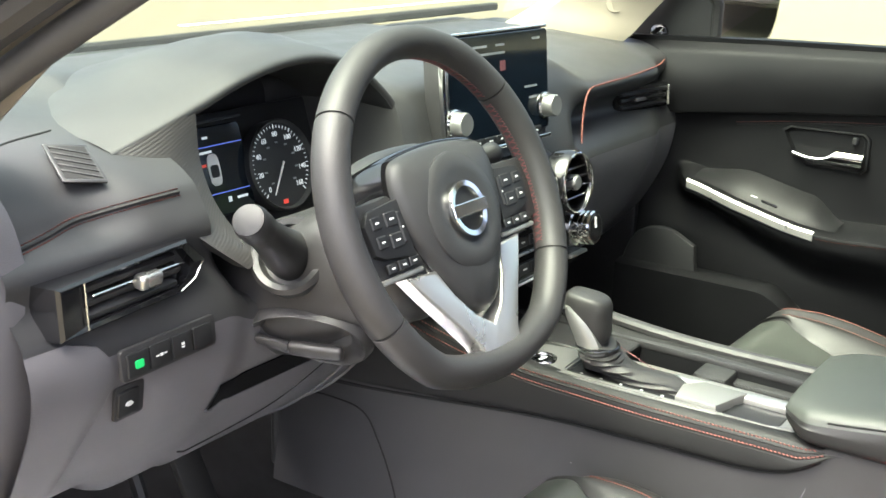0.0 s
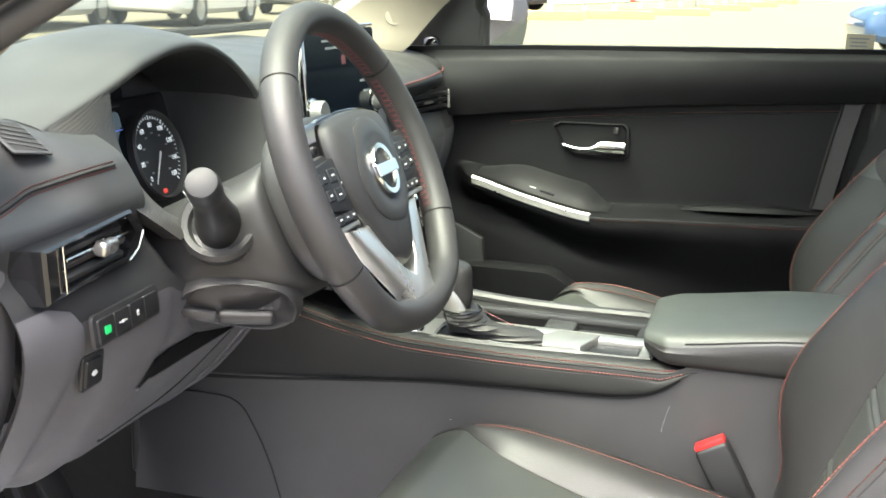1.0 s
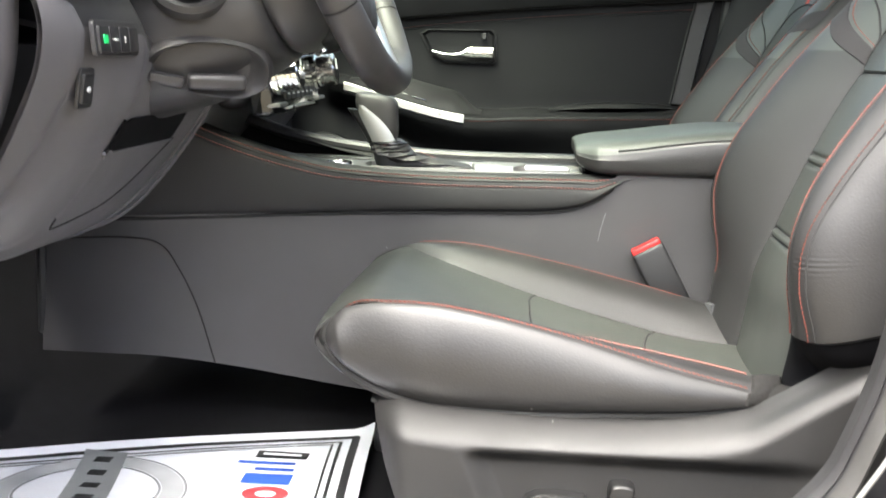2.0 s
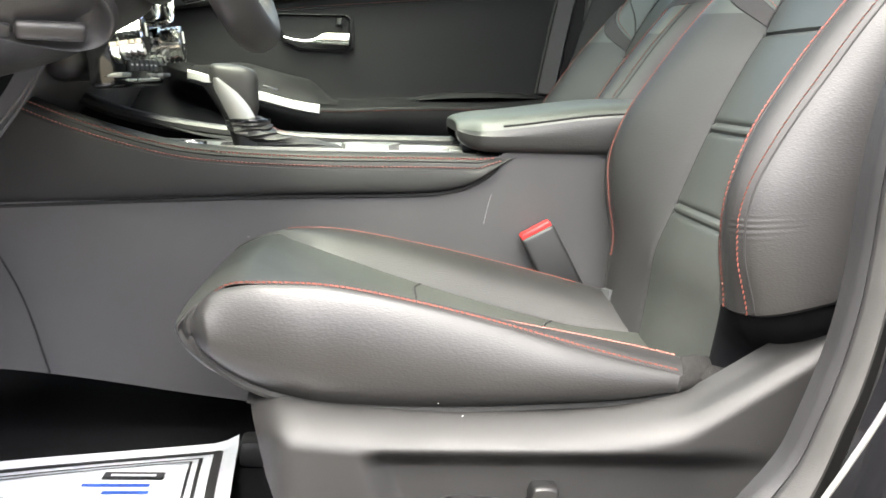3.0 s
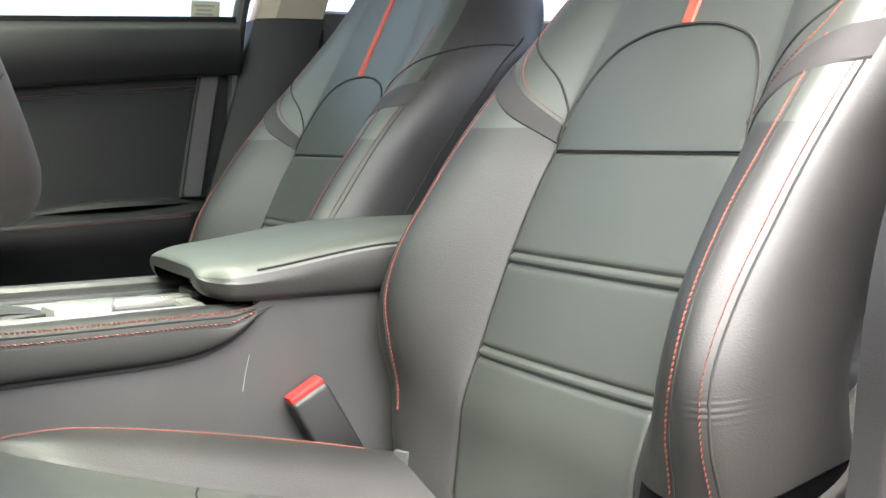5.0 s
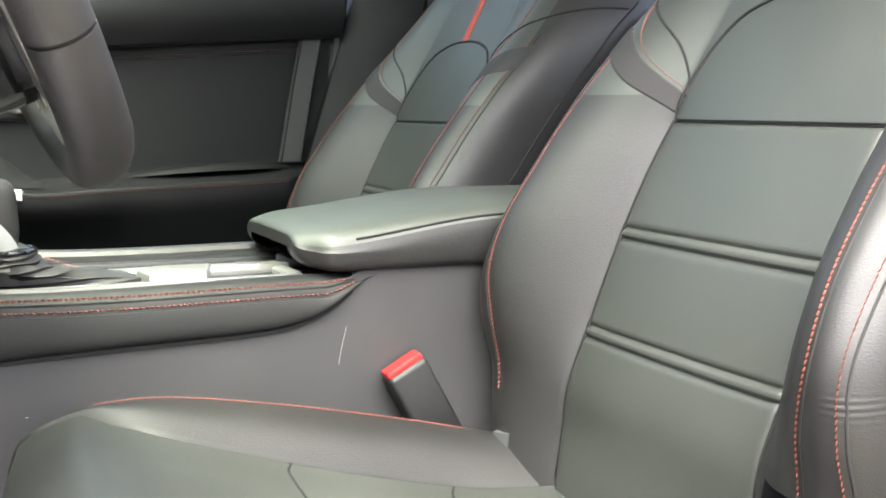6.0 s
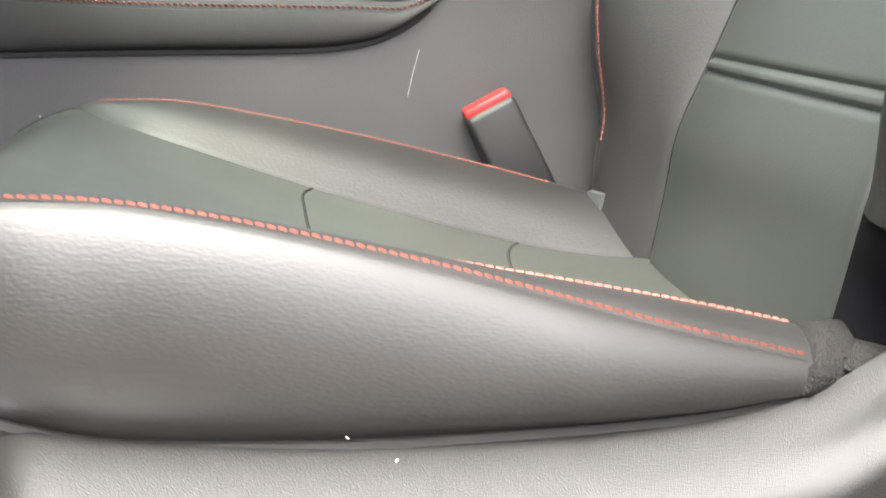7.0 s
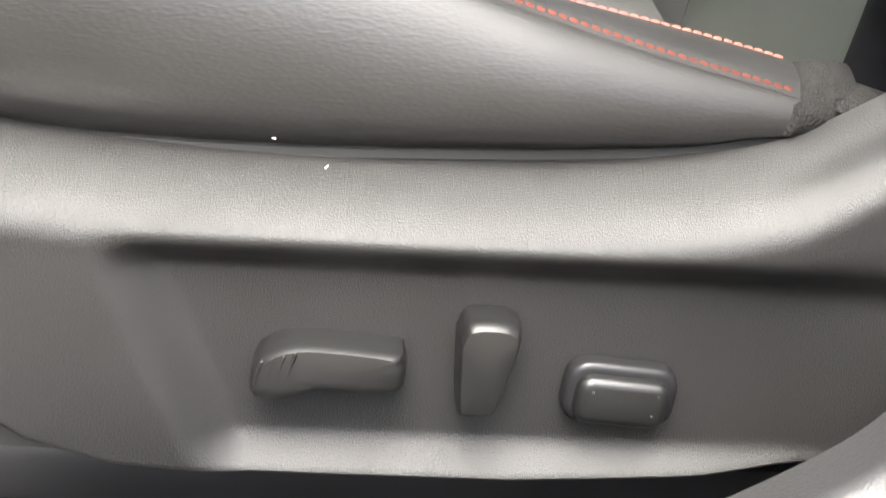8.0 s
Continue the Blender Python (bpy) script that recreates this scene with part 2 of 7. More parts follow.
def join(*bms):
    out = bmesh.new()
    for b in bms:
        me = bpy.data.meshes.new("tmp")
        b.to_mesh(me)
        b.free()
        out.from_mesh(me)
        bpy.data.meshes.remove(me)
    return out


def basis(x, y, z, o):
    """A pose whose axes are x, y and z and whose origin is o."""
    return Matrix.Translation(o) @ Matrix((Vector(x).normalized(), Vector(y).normalized(), Vector(z).normalized())).transposed().to_4x4()


def facing(o, normal, up=(0, 0, 1)):
    """A pose at o whose z axis is the normal and whose y axis points up."""
    z = Vector(normal).normalized()
    x = Vector(up).cross(z).normalized()
    return basis(x, z.cross(x), z, o)


def part(name, bm, mat, parent=None, label="", smooth=35):
    """Links a bmesh as ONE mesh object, under a thing or a part."""
    me = bpy.data.meshes.new(name)
    bm.normal_update()
    lim = radians(smooth)
    for f in bm.faces:
        f.smooth = True
    for e in bm.edges:
        e.smooth = not (len(e.link_faces) == 2 and e.calc_face_angle(0) > lim)
    bm.to_mesh(me)
    bm.free()
    me.materials.append(mat)
    ob = new(name, me)
    if parent is not None:
        ob.parent = parent
    if label:
        tagged(ob, label)
    return ob


def words(text, size, mat, m, parent, name="numeral"):
    """Raised lettering in the built-in font, centred at m."""
    c = bpy.data.curves.new(name, "FONT")
    c.body, c.size, c.align_x, c.align_y, c.extrude = text, size, "CENTER", "CENTER", 0.0003
    tmp = bpy.data.objects.new(name, c)
    me = bpy.data.meshes.new_from_object(tmp)
    bpy.data.objects.remove(tmp)
    bpy.data.curves.remove(c)
    me.name = name
    me.transform(m)
    me.materials.clear()
    me.materials.append(mat)
    ob = new(name, me)
    ob.parent = parent
    return ob


def thing(name, label, category, group="", kind=""):
    return tagged(new(name), label, category, group, kind)


def stitches(path, normals, pitch=0.0043, length=0.0034, r=0.00050):
    """Short raised threads along a path, each leaning a little."""
    p = [Vector(q) for q in path]
    bm_v, bm_f = [], []
    dist, nxt = 0.0, 0.0
    for i in range(len(p) - 1):
        seg = p[i + 1] - p[i]
        L = seg.length
        while nxt <= dist + L and L > 0:
            c = p[i] + seg * ((nxt - dist) / L)
            d = seg.normalized()
            nn = Vector(normals[i]).normalized()
            s = d.cross(nn)
            d = (d + 0.22 * s).normalized()
            s = d.cross(nn)
            base = len(bm_v)
            for e, k in ((-0.5, 0.45), (-0.25, 1.0), (0.25, 1.0), (0.5, 0.45)):
                q = c + d * (e * length)
                bm_v += [q + s * r * k - nn * r, q + nn * r * 1.3 * k, q - s * r * k - nn * r]
            for k in range(3):
                a, b = base + 3 * k, base + 3 * k + 3
                bm_f += [(a, a + 1, b + 1, b), (a + 1, a + 2, b + 2, b + 1)]
            nxt += pitch
        dist += L
    bm = bmesh.new()
    vs = [bm.verts.new(v) for v in bm_v]
    for f in bm_f:
        bm.faces.new([vs[i] for i in f])
    return bm


class Sheet:
    """A smooth surface f(u, v) with places, normals and laid-on details."""

    def __init__(self, f):
        self.f = f

    def p(self, u, v):
        return Vector(self.f(u, v))

    def n(self, u, v, e=1e-3):
        a = self.p(u + e, v) - self.p(u - e, v)
        b = self.p(u, v + e) - self.p(u, v - e)
        return a.cross(b).normalized()

    def line(self, uv, n=60, lift=0.0, sign=1.0):
        s = cr(uv, n)
        nn = [self.n(u, v) * sign for u, v in s]
        return [self.p(u, v) + k * lift for (u, v), k in zip(s, nn)], nn

# ---------------------------------------------------------------- seats
def row_at(table, f):
    k = min(max(f, 0.0), 1.0) * (len(table) - 1)
    i = min(int(k), len(table) - 2)
    return table[i] + (table[i + 1] - table[i]) * (k - i)


def v_of(table, column, value):
    """The v at which a path's column first passes the value."""
    for i in range(len(table) - 1):
        a, b = table[i][column], table[i + 1][column]
        if (a - value) * (b - value) <= 0:
            return (i + (value - a) / (b - a)) / (len(table) - 1)


def across(knots, points, u):
    """A smooth line across points that stand at the knots, at u."""
    i = min(max(int(np.searchsorted(knots, u, side="right")) - 1, 0), len(knots) - 2)
    h = knots[i + 1] - knots[i]
    f = min(max((u - knots[i]) / h, 0.0), 1.0)
    a, b = points[i], points[i + 1]
    ta = (b - points[i - 1]) / (knots[i + 1] - knots[i - 1]) * h if i else b - a
    tb = (points[i + 2] - a) / (knots[i + 2] - knots[i]) * h if i + 2 < len(knots) else b - a
    g = f * f * (3 - 2 * f)
    return a + (b - a) * g + ta * (f * (1 - f) ** 2) - tb * (f * f * (1 - f))


# the cushion: for each line that runs from rear to front, over the nose and under it: u, and rows of x, y, z
NOSE = [(0.453, 0.504), (0.432, 0.477), (0.38, 0.466)]


def cushion_line(u, xs, yz):
    return u, cr([(x, y, z) for x, (y, z) in zip(xs, yz)], 240)


SEAM_X = [0.137, 0.137, 0.137, 0.137, 0.146, 0.164, 0.182, 0.188, 0.188, 0.188]
SEAM_YZ = [(-0.07, 0.450), (0.03, 0.457), (0.096, 0.468), (0.217, 0.500), (0.318, 0.531), (0.36, 0.542), (0.390, 0.547), (0.431, 0.524), (0.412, 0.495), (0.37, 0.476)]
IN_MID = [(-0.07, 0.458), (0.033, 0.480), (0.10, 0.496), (0.210, 0.523), (0.305, 0.545), (0.357, 0.5515), (0.388, 0.5475), (0.437, 0.510), (0.422, 0.470), (0.37, 0.455)]
IN_TOP = [(-0.07, 0.468), (0.037, 0.495), (0.10, 0.511), (0.206, 0.5345), (0.300, 0.551), (0.350, 0.5535), (0.384, 0.547), (0.434, 0.510), (0.418, 0.470), (0.37, 0.455)]
IN_EDGE = [(-0.07, 0.460), (0.037, 0.487), (0.10, 0.503), (0.206, 0.526), (0.300, 0.542), (0.350, 0.544), (0.380, 0.537), (0.422, 0.505), (0.410, 0.470), (0.37, 0.455)]
IN_SIDE = [(-0.07, 0.44), (0.037, 0.46), (0.10, 0.472), (0.206, 0.485), (0.300, 0.492), (0.350, 0.492), (0.380, 0.49), (0.405, 0.485), (0.400, 0.465), (0.37, 0.452)]
IN_FOOT = [(-0.07, 0.42), (0.037, 0.43), (0.10, 0.435), (0.206, 0.44), (0.300, 0.44), (0.350, 0.442), (0.37, 0.445), (0.385, 0.447), (0.385, 0.448), (0.37, 0.449)]
OUT_MID = [(-0.07, 0.462), (0.031, 0.486), (0.10, 0.502), (0.212, 0.525), (0.305, 0.546), (0.36, 0.552), (0.396, 0.549), (0.433, 0.524), (0.412, 0.494), (0.37, 0.476)]
OUT_TOP = [(-0.07, 0.480), (0.031, 0.505), (0.10, 0.519), (0.207, 0.5375), (0.300, 0.5535), (0.360, 0.557), (0.396, 0.552), (0.428, 0.527), (0.410, 0.499), (0.372, 0.480)]
OUT_EDGE = [(-0.07, 0.470), (0.034, 0.4965), (0.10, 0.512), (0.207, 0.5405), (0.300, 0.5595), (0.361, 0.562), (0.398, 0.556), (0.4205, 0.522), (0.404, 0.500), (0.373, 0.483)]
MIDDLE = [(-0.07, 0.448), (0.03, 0.455), (0.10, 0.4625), (0.20, 0.4835), (0.30, 0.513), (0.36, 0.533), (0.405, 0.541)] + NOSE


def mix(a, b, f):
    return [tuple(np.array(p) * (1 - f) + np.array(q) * f) for p, q in zip(a, b)]


def shift(a, dz):
    return [(y, z + dz) for y, z in a]


MID_X = [(a + 0.19) / 2 for a in SEAM_X]
EDGE_X = [0.2125, 0.2125, 0.2125, 0.2125, 0.2125, 0.2095, 0.2035, 0.200, 0.2035, 0.209]
CUSHION = [cushion_line(-0.86, [-x for x in EDGE_X], OUT_EDGE), cushion_line(-0.80, [-0.5 * x - 0.098 for x in EDGE_X], [(y, z + 0.0012 + 0.003 * step(0.06, 0.22, y)) for y, z in mix(OUT_EDGE, OUT_TOP, 0.5)]),
           cushion_line(-0.735, [-0.188] * 6 + [-0.189, -0.19, -0.19, -0.19], OUT_TOP), cushion_line(-0.68, [-(x * 0.4 + 0.112) for x in MID_X], shift(mix(OUT_TOP, OUT_MID, 0.45), 0.002)),
           cushion_line(-0.63, [-x for x in MID_X], OUT_MID), cushion_line(-0.555, [-x - 0.004 for x in SEAM_X], shift(SEAM_YZ, 0.001)), cushion_line(-0.54, [-x for x in SEAM_X], shift(SEAM_YZ, -0.0028)),
           cushion_line(-0.525, [-x + 0.004 for x in SEAM_X], shift(SEAM_YZ, 0.0)), cushion_line(-0.32, [-x * 0.6 for x in SEAM_X], mix(SEAM_YZ, MIDDLE, 0.66)), cushion_line(0.0, [0.0] * 10, MIDDLE),
           cushion_line(0.32, [x * 0.6 for x in SEAM_X], mix(SEAM_YZ, MIDDLE, 0.66)), cushion_line(0.525, [x - 0.004 for x in SEAM_X], shift(SEAM_YZ, 0.0)), cushion_line(0.54, SEAM_X, shift(SEAM_YZ, -0.0028)),
           cushion_line(0.555, [x + 0.004 for x in SEAM_X], shift(SEAM_YZ, 0.001)), cushion_line(0.63, MID_X, IN_MID), cushion_line(0.735, [0.19] * 7 + [0.188] * 3, IN_TOP), cushion_line(0.80, [0.2] * 10, shift(mix(IN_TOP, IN_EDGE, 0.4), 0.001)),
           cushion_line(0.86, EDGE_X, IN_EDGE), cushion_line(0.93, [0.226] * 5 + [0.222, 0.216, 0.208, 0.206, 0.21], IN_SIDE), cushion_line(1.0, [0.218] * 5 + [0.214, 0.21, 0.2, 0.2, 0.2], IN_FOOT)]
CU = np.array([u for u, _ in CUSHION])
CV = np.array([[p[1], p[2]] for p in CUSHION[9][1]])
SIDE_TOP = cr([(-0.02, 0.483), (0.034, 0.4965), (0.10, 0.512), (0.207, 0.5405), (0.300, 0.5595), (0.361, 0.562), (0.398, 0.556), (0.411, 0.547), (0.419, 0.534), (0.4205, 0.522)], 200)
SIDE_FOOT = cr([(-0.02, 0.479), (0.038, 0.481), (0.086, 0.4745), (0.208, 0.468), (0.283, 0.468), (0.333, 0.472), (0.373, 0.482), (0.402, 0.499), (0.415, 0.512), (0.4205, 0.522)], 200)


def side_point(k, s):
    """The outboard side panel: s from its rear to its front tip, k from the sewn upper edge to the foot."""
    t, f = row_at(SIDE_TOP, s), row_at(SIDE_FOOT, s)
    full = min(1.0, (t[1] - f[1]) / 0.05)
    x = 0.2125 + 0.0165 * full * math.sin(math.pi * min(0.93 * k, 1)) ** 0.6 - 0.005 * step(0.85, 1.0, k) - 0.0125 * step(0.34, 0.43, t[0])
    return Vector((-x, t[0] + (f[0] - t[0]) * k, t[1] + (f[1] - t[1]) * k))


def cushion_point(u, v, mirror):
    p = across(CU, [row_at(c, v) for _, c in CUSHION], u)
    return (p[0] * mirror, p[1], p[2])


# the backrest: y, z of the insert; forward reach and half width at the inner and the outer stitches; half width of the insert; depth of the side
BACK_V = [(-0.010, 0.44, 0.030, 0.182, 0.0, 0.205, 0.129, 0.8), (-0.020, 0.505, 0.031, 0.198, 0.015, 0.227, 0.131, 0.9), (-0.026, 0.548, 0.030, 0.205, 0.020, 0.239, 0.131, 1), (-0.045, 0.597, 0.056, 0.209, 0.051, 0.241, 0.131, 1),
          (-0.062, 0.641, 0.073, 0.215, 0.065, 0.239, 0.131, 1), (-0.082, 0.689, 0.077, 0.214, 0.061, 0.236, 0.131, 1), (-0.106, 0.739, 0.070, 0.210, 0.052, 0.235, 0.130, 1), (-0.127, 0.777, 0.064, 0.210, 0.047, 0.235, 0.128, 1),
          (-0.149, 0.820, 0.052, 0.208, 0.036, 0.235, 0.124, 1), (-0.178, 0.875, 0.034, 0.202, 0.016, 0.230, 0.118, 1), (-0.213, 0.945, 0.010, 0.186, -0.008, 0.213, 0.110, 1), (-0.243, 1.005, 0.0, 0.168, -0.02, 0.19, 0.10, 0.9),
          (-0.270, 1.06, 0.0, 0.152, -0.03, 0.170, 0.095, 0.7), (-0.298, 1.095, 0.0, 0.140, -0.02, 0.155, 0.09, 0.4), (-0.335, 1.09, 0.0, 0.130, -0.01, 0.145, 0.09, 0.1), (-0.352, 1.05, 0.0, 0.125, -0.01, 0.140, 0.09, 0.05)]
BV = cr(BACK_V, 400)
BU = np.array([0, 0.26, 0.47, 0.505, 0.52, 0.535, 0.58, 0.66, 0.72, 0.757, 0.80, 0.837, 0.86, 0.90, 0.95, 0.98, 1.0])


def path_normal(table, v, sign):
    a, b = row_at(table, v - 0.004), row_at(table, v + 0.004)
    d = np.array([b[0] - a[0], b[1] - a[1]])
    d /= np.hypot(*d)
    return np.array([-d[1], d[0]]) * sign


def z_v(z):
    return v_of(BV, 1, z)


GROOVES = [z_v(0.777), z_v(0.6845), z_v(0.6745), z_v(0.5985), z_v(0.5885)]
V_LOW = z_v(0.549)


def back_point(u, v, mirror):
    a = min(abs(u), 1.0)
    ve = v
    if u < 0:
        ve += (z_v(0.572) - V_LOW) * step(0.837, 0.98, a) * step(V_LOW + 0.2, V_LOW, v)
    y, z, d1, x1, d2, x2, xi, deep = row_at(BV, ve)
    w = x1 - xi
    xs = [0, 0.5 * xi, 0.92 * xi, xi - 0.003, xi, xi + 0.004, xi + 0.22 * w, xi + 0.58 * w, xi + 0.84 * w, x1, (x1 + x2) / 2 + 0.001, x2, x2 + 0.008, x2 + 0.016, x2 + 0.017, x2 + 0.008, x2 - 0.012]
    flat = step(0.772, 0.800, z)
    ds = [0.004, 0.0035, 0.0015 + 0.001 * flat, -0.0005 + 0.0025 * flat, -0.0045 + 0.0068 * flat, 0.0015 + 0.0012 * flat, 0.24 * d1 + 0.003, 0.68 * d1 + 0.004, 0.93 * d1 + 0.002, d1, (d1 + d2) / 2 + 0.0045, d2] + [d2 - q * deep for q in (0.011, 0.040, 0.085, 0.120, 0.140)]
    x, h = across(BU, np.array([xs, ds]).T, a)
    if u < 0 and a > 0.60:
        k = 1 - step(V_LOW + 0.003, V_LOW - 0.003, v)
        low = step(V_LOW, V_LOW - 0.10, v)
        h -= (1 - k) * (0.007 + 0.05 * low) * step(0.60, 0.74, a)
        x -= (1 - k) * (0.006 + 0.03 * low) * step(0.70, 0.84, a)
    if a < 0.52:
        for i, g in enumerate(GROOVES):
            h -= (0.0040 if i == 0 else 0.0028) * math.exp(-(((v - g) / 0.0030) ** 2)) * step(0.52, 0.50, a)
            if i in (2, 4):
                h += 0.0012 * math.exp(-(((v - g - 0.0075) / 0.005) ** 2))
    # small creases in the leather beside the outer stitches
    if u < -0.78:
        h += 0.0005 * math.exp(-(((v - z_crease) / 0.012) ** 2)) * math.sin(v * 900) * step(0.80, 0.84, a) * step(0.93, 0.86, a)
    f = step(0.88, 1.01, z)
    ny, nz = path_normal(BV, ve, -1)
    return (math.copysign(x, u) * mirror, y + h * (1 - f + ny * f), z + h * nz * f)


z_crease = z_v(0.618)


def regions(f, us, vs, kind):
    """The sheet f over us and vs, split into one bmesh for each answer of kind(u, v)."""
    pts = [[Vector(f(u, v)) for u in us] for v in vs]
    out = {}
    for i in range(len(vs) - 1):
        for j in range(len(us) - 1):
            k = kind((us[j] + us[j + 1]) / 2, (vs[i] + vs[i + 1]) / 2)
            if k is None:
                continue
            bm, seen = out.setdefault(k, (bmesh.new(), {}))
            q = []
            for a, b in ((i, j), (i, j + 1), (i + 1, j + 1), (i + 1, j)):
                if (a, b) not in seen:
                    seen[a, b] = bm.verts.new(pts[a][b])
                q.append(seen[a, b])
            bm.faces.new(q)
    for bm, _ in out.values():
        bmesh.ops.recalc_face_normals(bm, faces=bm.faces)
    return {k: bm for k, (bm, _) in out.items()}


def both(values):
    v = sorted(values)
    return [-x for x in v[::-1] if x > 0] + v


def shield_point(k, s, mirror):
    """The outboard plastic cover: s runs from its rear to its front, k from its top edge to its foot."""
    y = at([(0, -0.20), (0.25, -0.10), (0.9, 0.345), (1, 0.3765)], s)
    top = smooth_at([(-0.20, 0.645), (-0.14, 0.600), (-0.10, 0.572), (-0.069, 0.549), (-0.033, 0.526), (0.004, 0.503), (0.024, 0.491), (0.045, 0.4805), (0.09, 0.4725), (0.16, 0.4675), (0.24, 0.467), (0.32, 0.472), (0.3765, 0.479)], y)
    foot = at([(-0.2, 0.36), (0.011, 0.350), (0.06, 0.344), (0.134, 0.3415), (0.243, 0.342), (0.285, 0.345), (0.315, 0.355), (0.330, 0.366), (0.345, 0.382), (0.359, 0.416), (0.368, 0.447), (0.3765, 0.472)], y)
    z = top + (foot - top) * k
    d = top - z
    rear = step(0.06, -0.02, y)
    x = -0.021 * min(d / 0.0125, 1.0) - 0.016 * math.sin(min(max(d - 0.008, 0) / 0.019, 1) * math.pi / 2) ** 0.9
    x = -0.216 + x * rear - 0.037 * math.sin(min(d / 0.030, 1) * math.pi / 2) ** 0.85 * (1 - rear) + 0.02 * step(0.93, 1.0, k)
    edge = 0.273 - 0.40 * (0.424 - z)
    inside = step(0.4465, 0.429, z) * step(0.343, 0.3645, z) * step(edge + 0.014, edge - 0.012, y)
    x += 0.0135 * inside * step(-0.045, 0.035, y)
    x += 0.05 * step(0.325, 0.385, y) ** 2
    return (x * mirror, y, z)


def build_seat(name, x0, mirror, label, switches):
    seat = thing(name, label, "car seat", "front seats")
    seat.location = (x0, 0, 0) if mirror > 0 else (x0, -0.012, -0.010)
    cush = lambda u, v: cushion_point(u, v, mirror)
    back = lambda u, v: back_point(u, v, mirror)
    half = list(np.linspace(0, 0.50, 11)) + [0.515, 0.525, 0.533, 0.54, 0.547, 0.555, 0.565] + list(np.linspace(0.58, 0.84, 16)) + [0.85, 0.86]
    us = [-u for u in half[::-1] if u > 0] + half + [0.88, 0.90, 0.93, 0.96, 0.98, 1.0]
    vs = list(np.linspace(0, 0.72, 80)) + list(np.linspace(0.73, 1, 30))
    v_felt = v_of(CV, 0, 0.028)
    reg = regions(cush, us, vs, lambda u, v: "insert" if abs(u) < 0.54 else ("l" if u < 0 else "r") + ("rear" if v < v_felt and u < 0 else "bolster" if u < 0.86 else "side"))
    cushion = part("cushion", reg["insert"], INSERT, seat, "smooth black leather seat cushion")
    for e in "lr":
        part("cushion_bolster", reg[e + "bolster"], LEATHER, cushion)
    part("cushion_side", reg["rside"], LEATHER, cushion, "grained black leather side panel")
    part("cushion_end", reg["lrear"], FELT, cushion, "grey felt end flap")
    ss = list(np.linspace(0.10, 0.9, 70)) + list(np.linspace(0.91, 1, 22))
    rows = [[side_point(k, s) for k in (0, 0.015, 0.035, 0.06, 0.09, 0.13, 0.18, 0.24, 0.32, 0.41, 0.5, 0.6, 0.7, 0.78, 0.85, 0.9, 0.94, 0.97, 1.0)] for s in ss]
    part("cushion_side", grid([[(p.x * mirror, p.y, p.z) for p in r] for r in rows]), LEATHER, cushion, "grained black leather side panel")
    edge = [Vector(cush(u, v_felt + 0.002)) for u in np.linspace(-0.66, -0.86, 16)]
    edge += [Vector((q.x * mirror, q.y, q.z)) for q in (side_point(k, 0.115) for k in np.linspace(0.1, 1, 14))]
    rows = [[q + Vector((0.001 * mirror, 0.004, -0.001)), q + Vector((-0.0025 * mirror, 0.0, 0.0015)), q + Vector((0.001 * mirror, -0.012, 0.002)), q + Vector((0.014 * mirror, -0.026, -0.002)), q + Vector((0.04 * mirror, -0.034, -0.010))] for q in edge]
    part("felt_band", grid(rows), FELT, cushion, "grey felt band round the rear end")
    tab = [(0.172, 0.013), (0.188, 0.019), (0.194, 0.005), (0.178, -0.004)]
    part("end_tab", grid([[(x * mirror, y, 0.488 + h + 0.12 * (0.02 - y)) for x, y in tab] for h in (-0.05, 0.0, 0.004)], ring=True, caps=True), TAB_GREY, cushion, "pale grey plastic tab at the rear of the cushion")
    sheet, sg = Sheet(cush), mirror
    v0, v1 = v_felt + 0.012, v_of(CV, 0, 0.398)
    for u, a, b in ((-0.842, v0, v1 + 0.03), (0.735, v0 + 0.01, v1 - 0.02), (-0.735, v0, v1)):
        p, nn = sheet.line([(u, a + (b - a) * i / 8) for i in range(9)], 170, 0.0006, sg)
        part("stitching", stitches(p, nn, r=0.00058 if u < -0.8 else 0.00045), THREAD, cushion, "row of red stitches")
    p = [Vector(((q := side_point(0.012, s)).x * mirror, q.y, q.z - 0.0012)) for s in np.linspace(0.12, 1, 80)]
    part("seam", tube(p, 0.0007, 6), SEAM, cushion)
    # dark cord stands in for the shaded gap between side panel and cover
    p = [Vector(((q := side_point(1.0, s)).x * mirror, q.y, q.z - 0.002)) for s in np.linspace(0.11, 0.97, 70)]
    part("under_edge_shade", tube(p, 0.0042, 8), SEAM, cushion)
    for y in (0.228, 0.102):
        v = v_of(CV, 0, y)
        p, _ = sheet.line([(-0.525, v - 0.020), (-0.42, v - 0.006), (-0.2, v + 0.002), (0, v), (0.2, v + 0.002), (0.42, v - 0.006), (0.525, v - 0.020)], 50, -0.0003, sg)
        part("seam", tube(p, 0.0013, 6), SEAM, cushion)
    for s in (-1, 1):
        p, _ = sheet.line([(0.54 * s, v) for v in np.linspace(0.02, 0.66, 12)], 80, 0.0006, sg)
        part("seam", tube(p, 0.0013, 6), SEAM, cushion)
    # backrest
    us = both(list(np.linspace(0, 0.46, 11)) + [0.48, 0.495, 0.505, 0.513, 0.52, 0.527, 0.535, 0.545, 0.56] + list(np.linspace(0.58, 0.86, 22)) + [0.875, 0.89, 0.91, 0.93, 0.95, 0.965, 0.98, 0.99, 1.0])
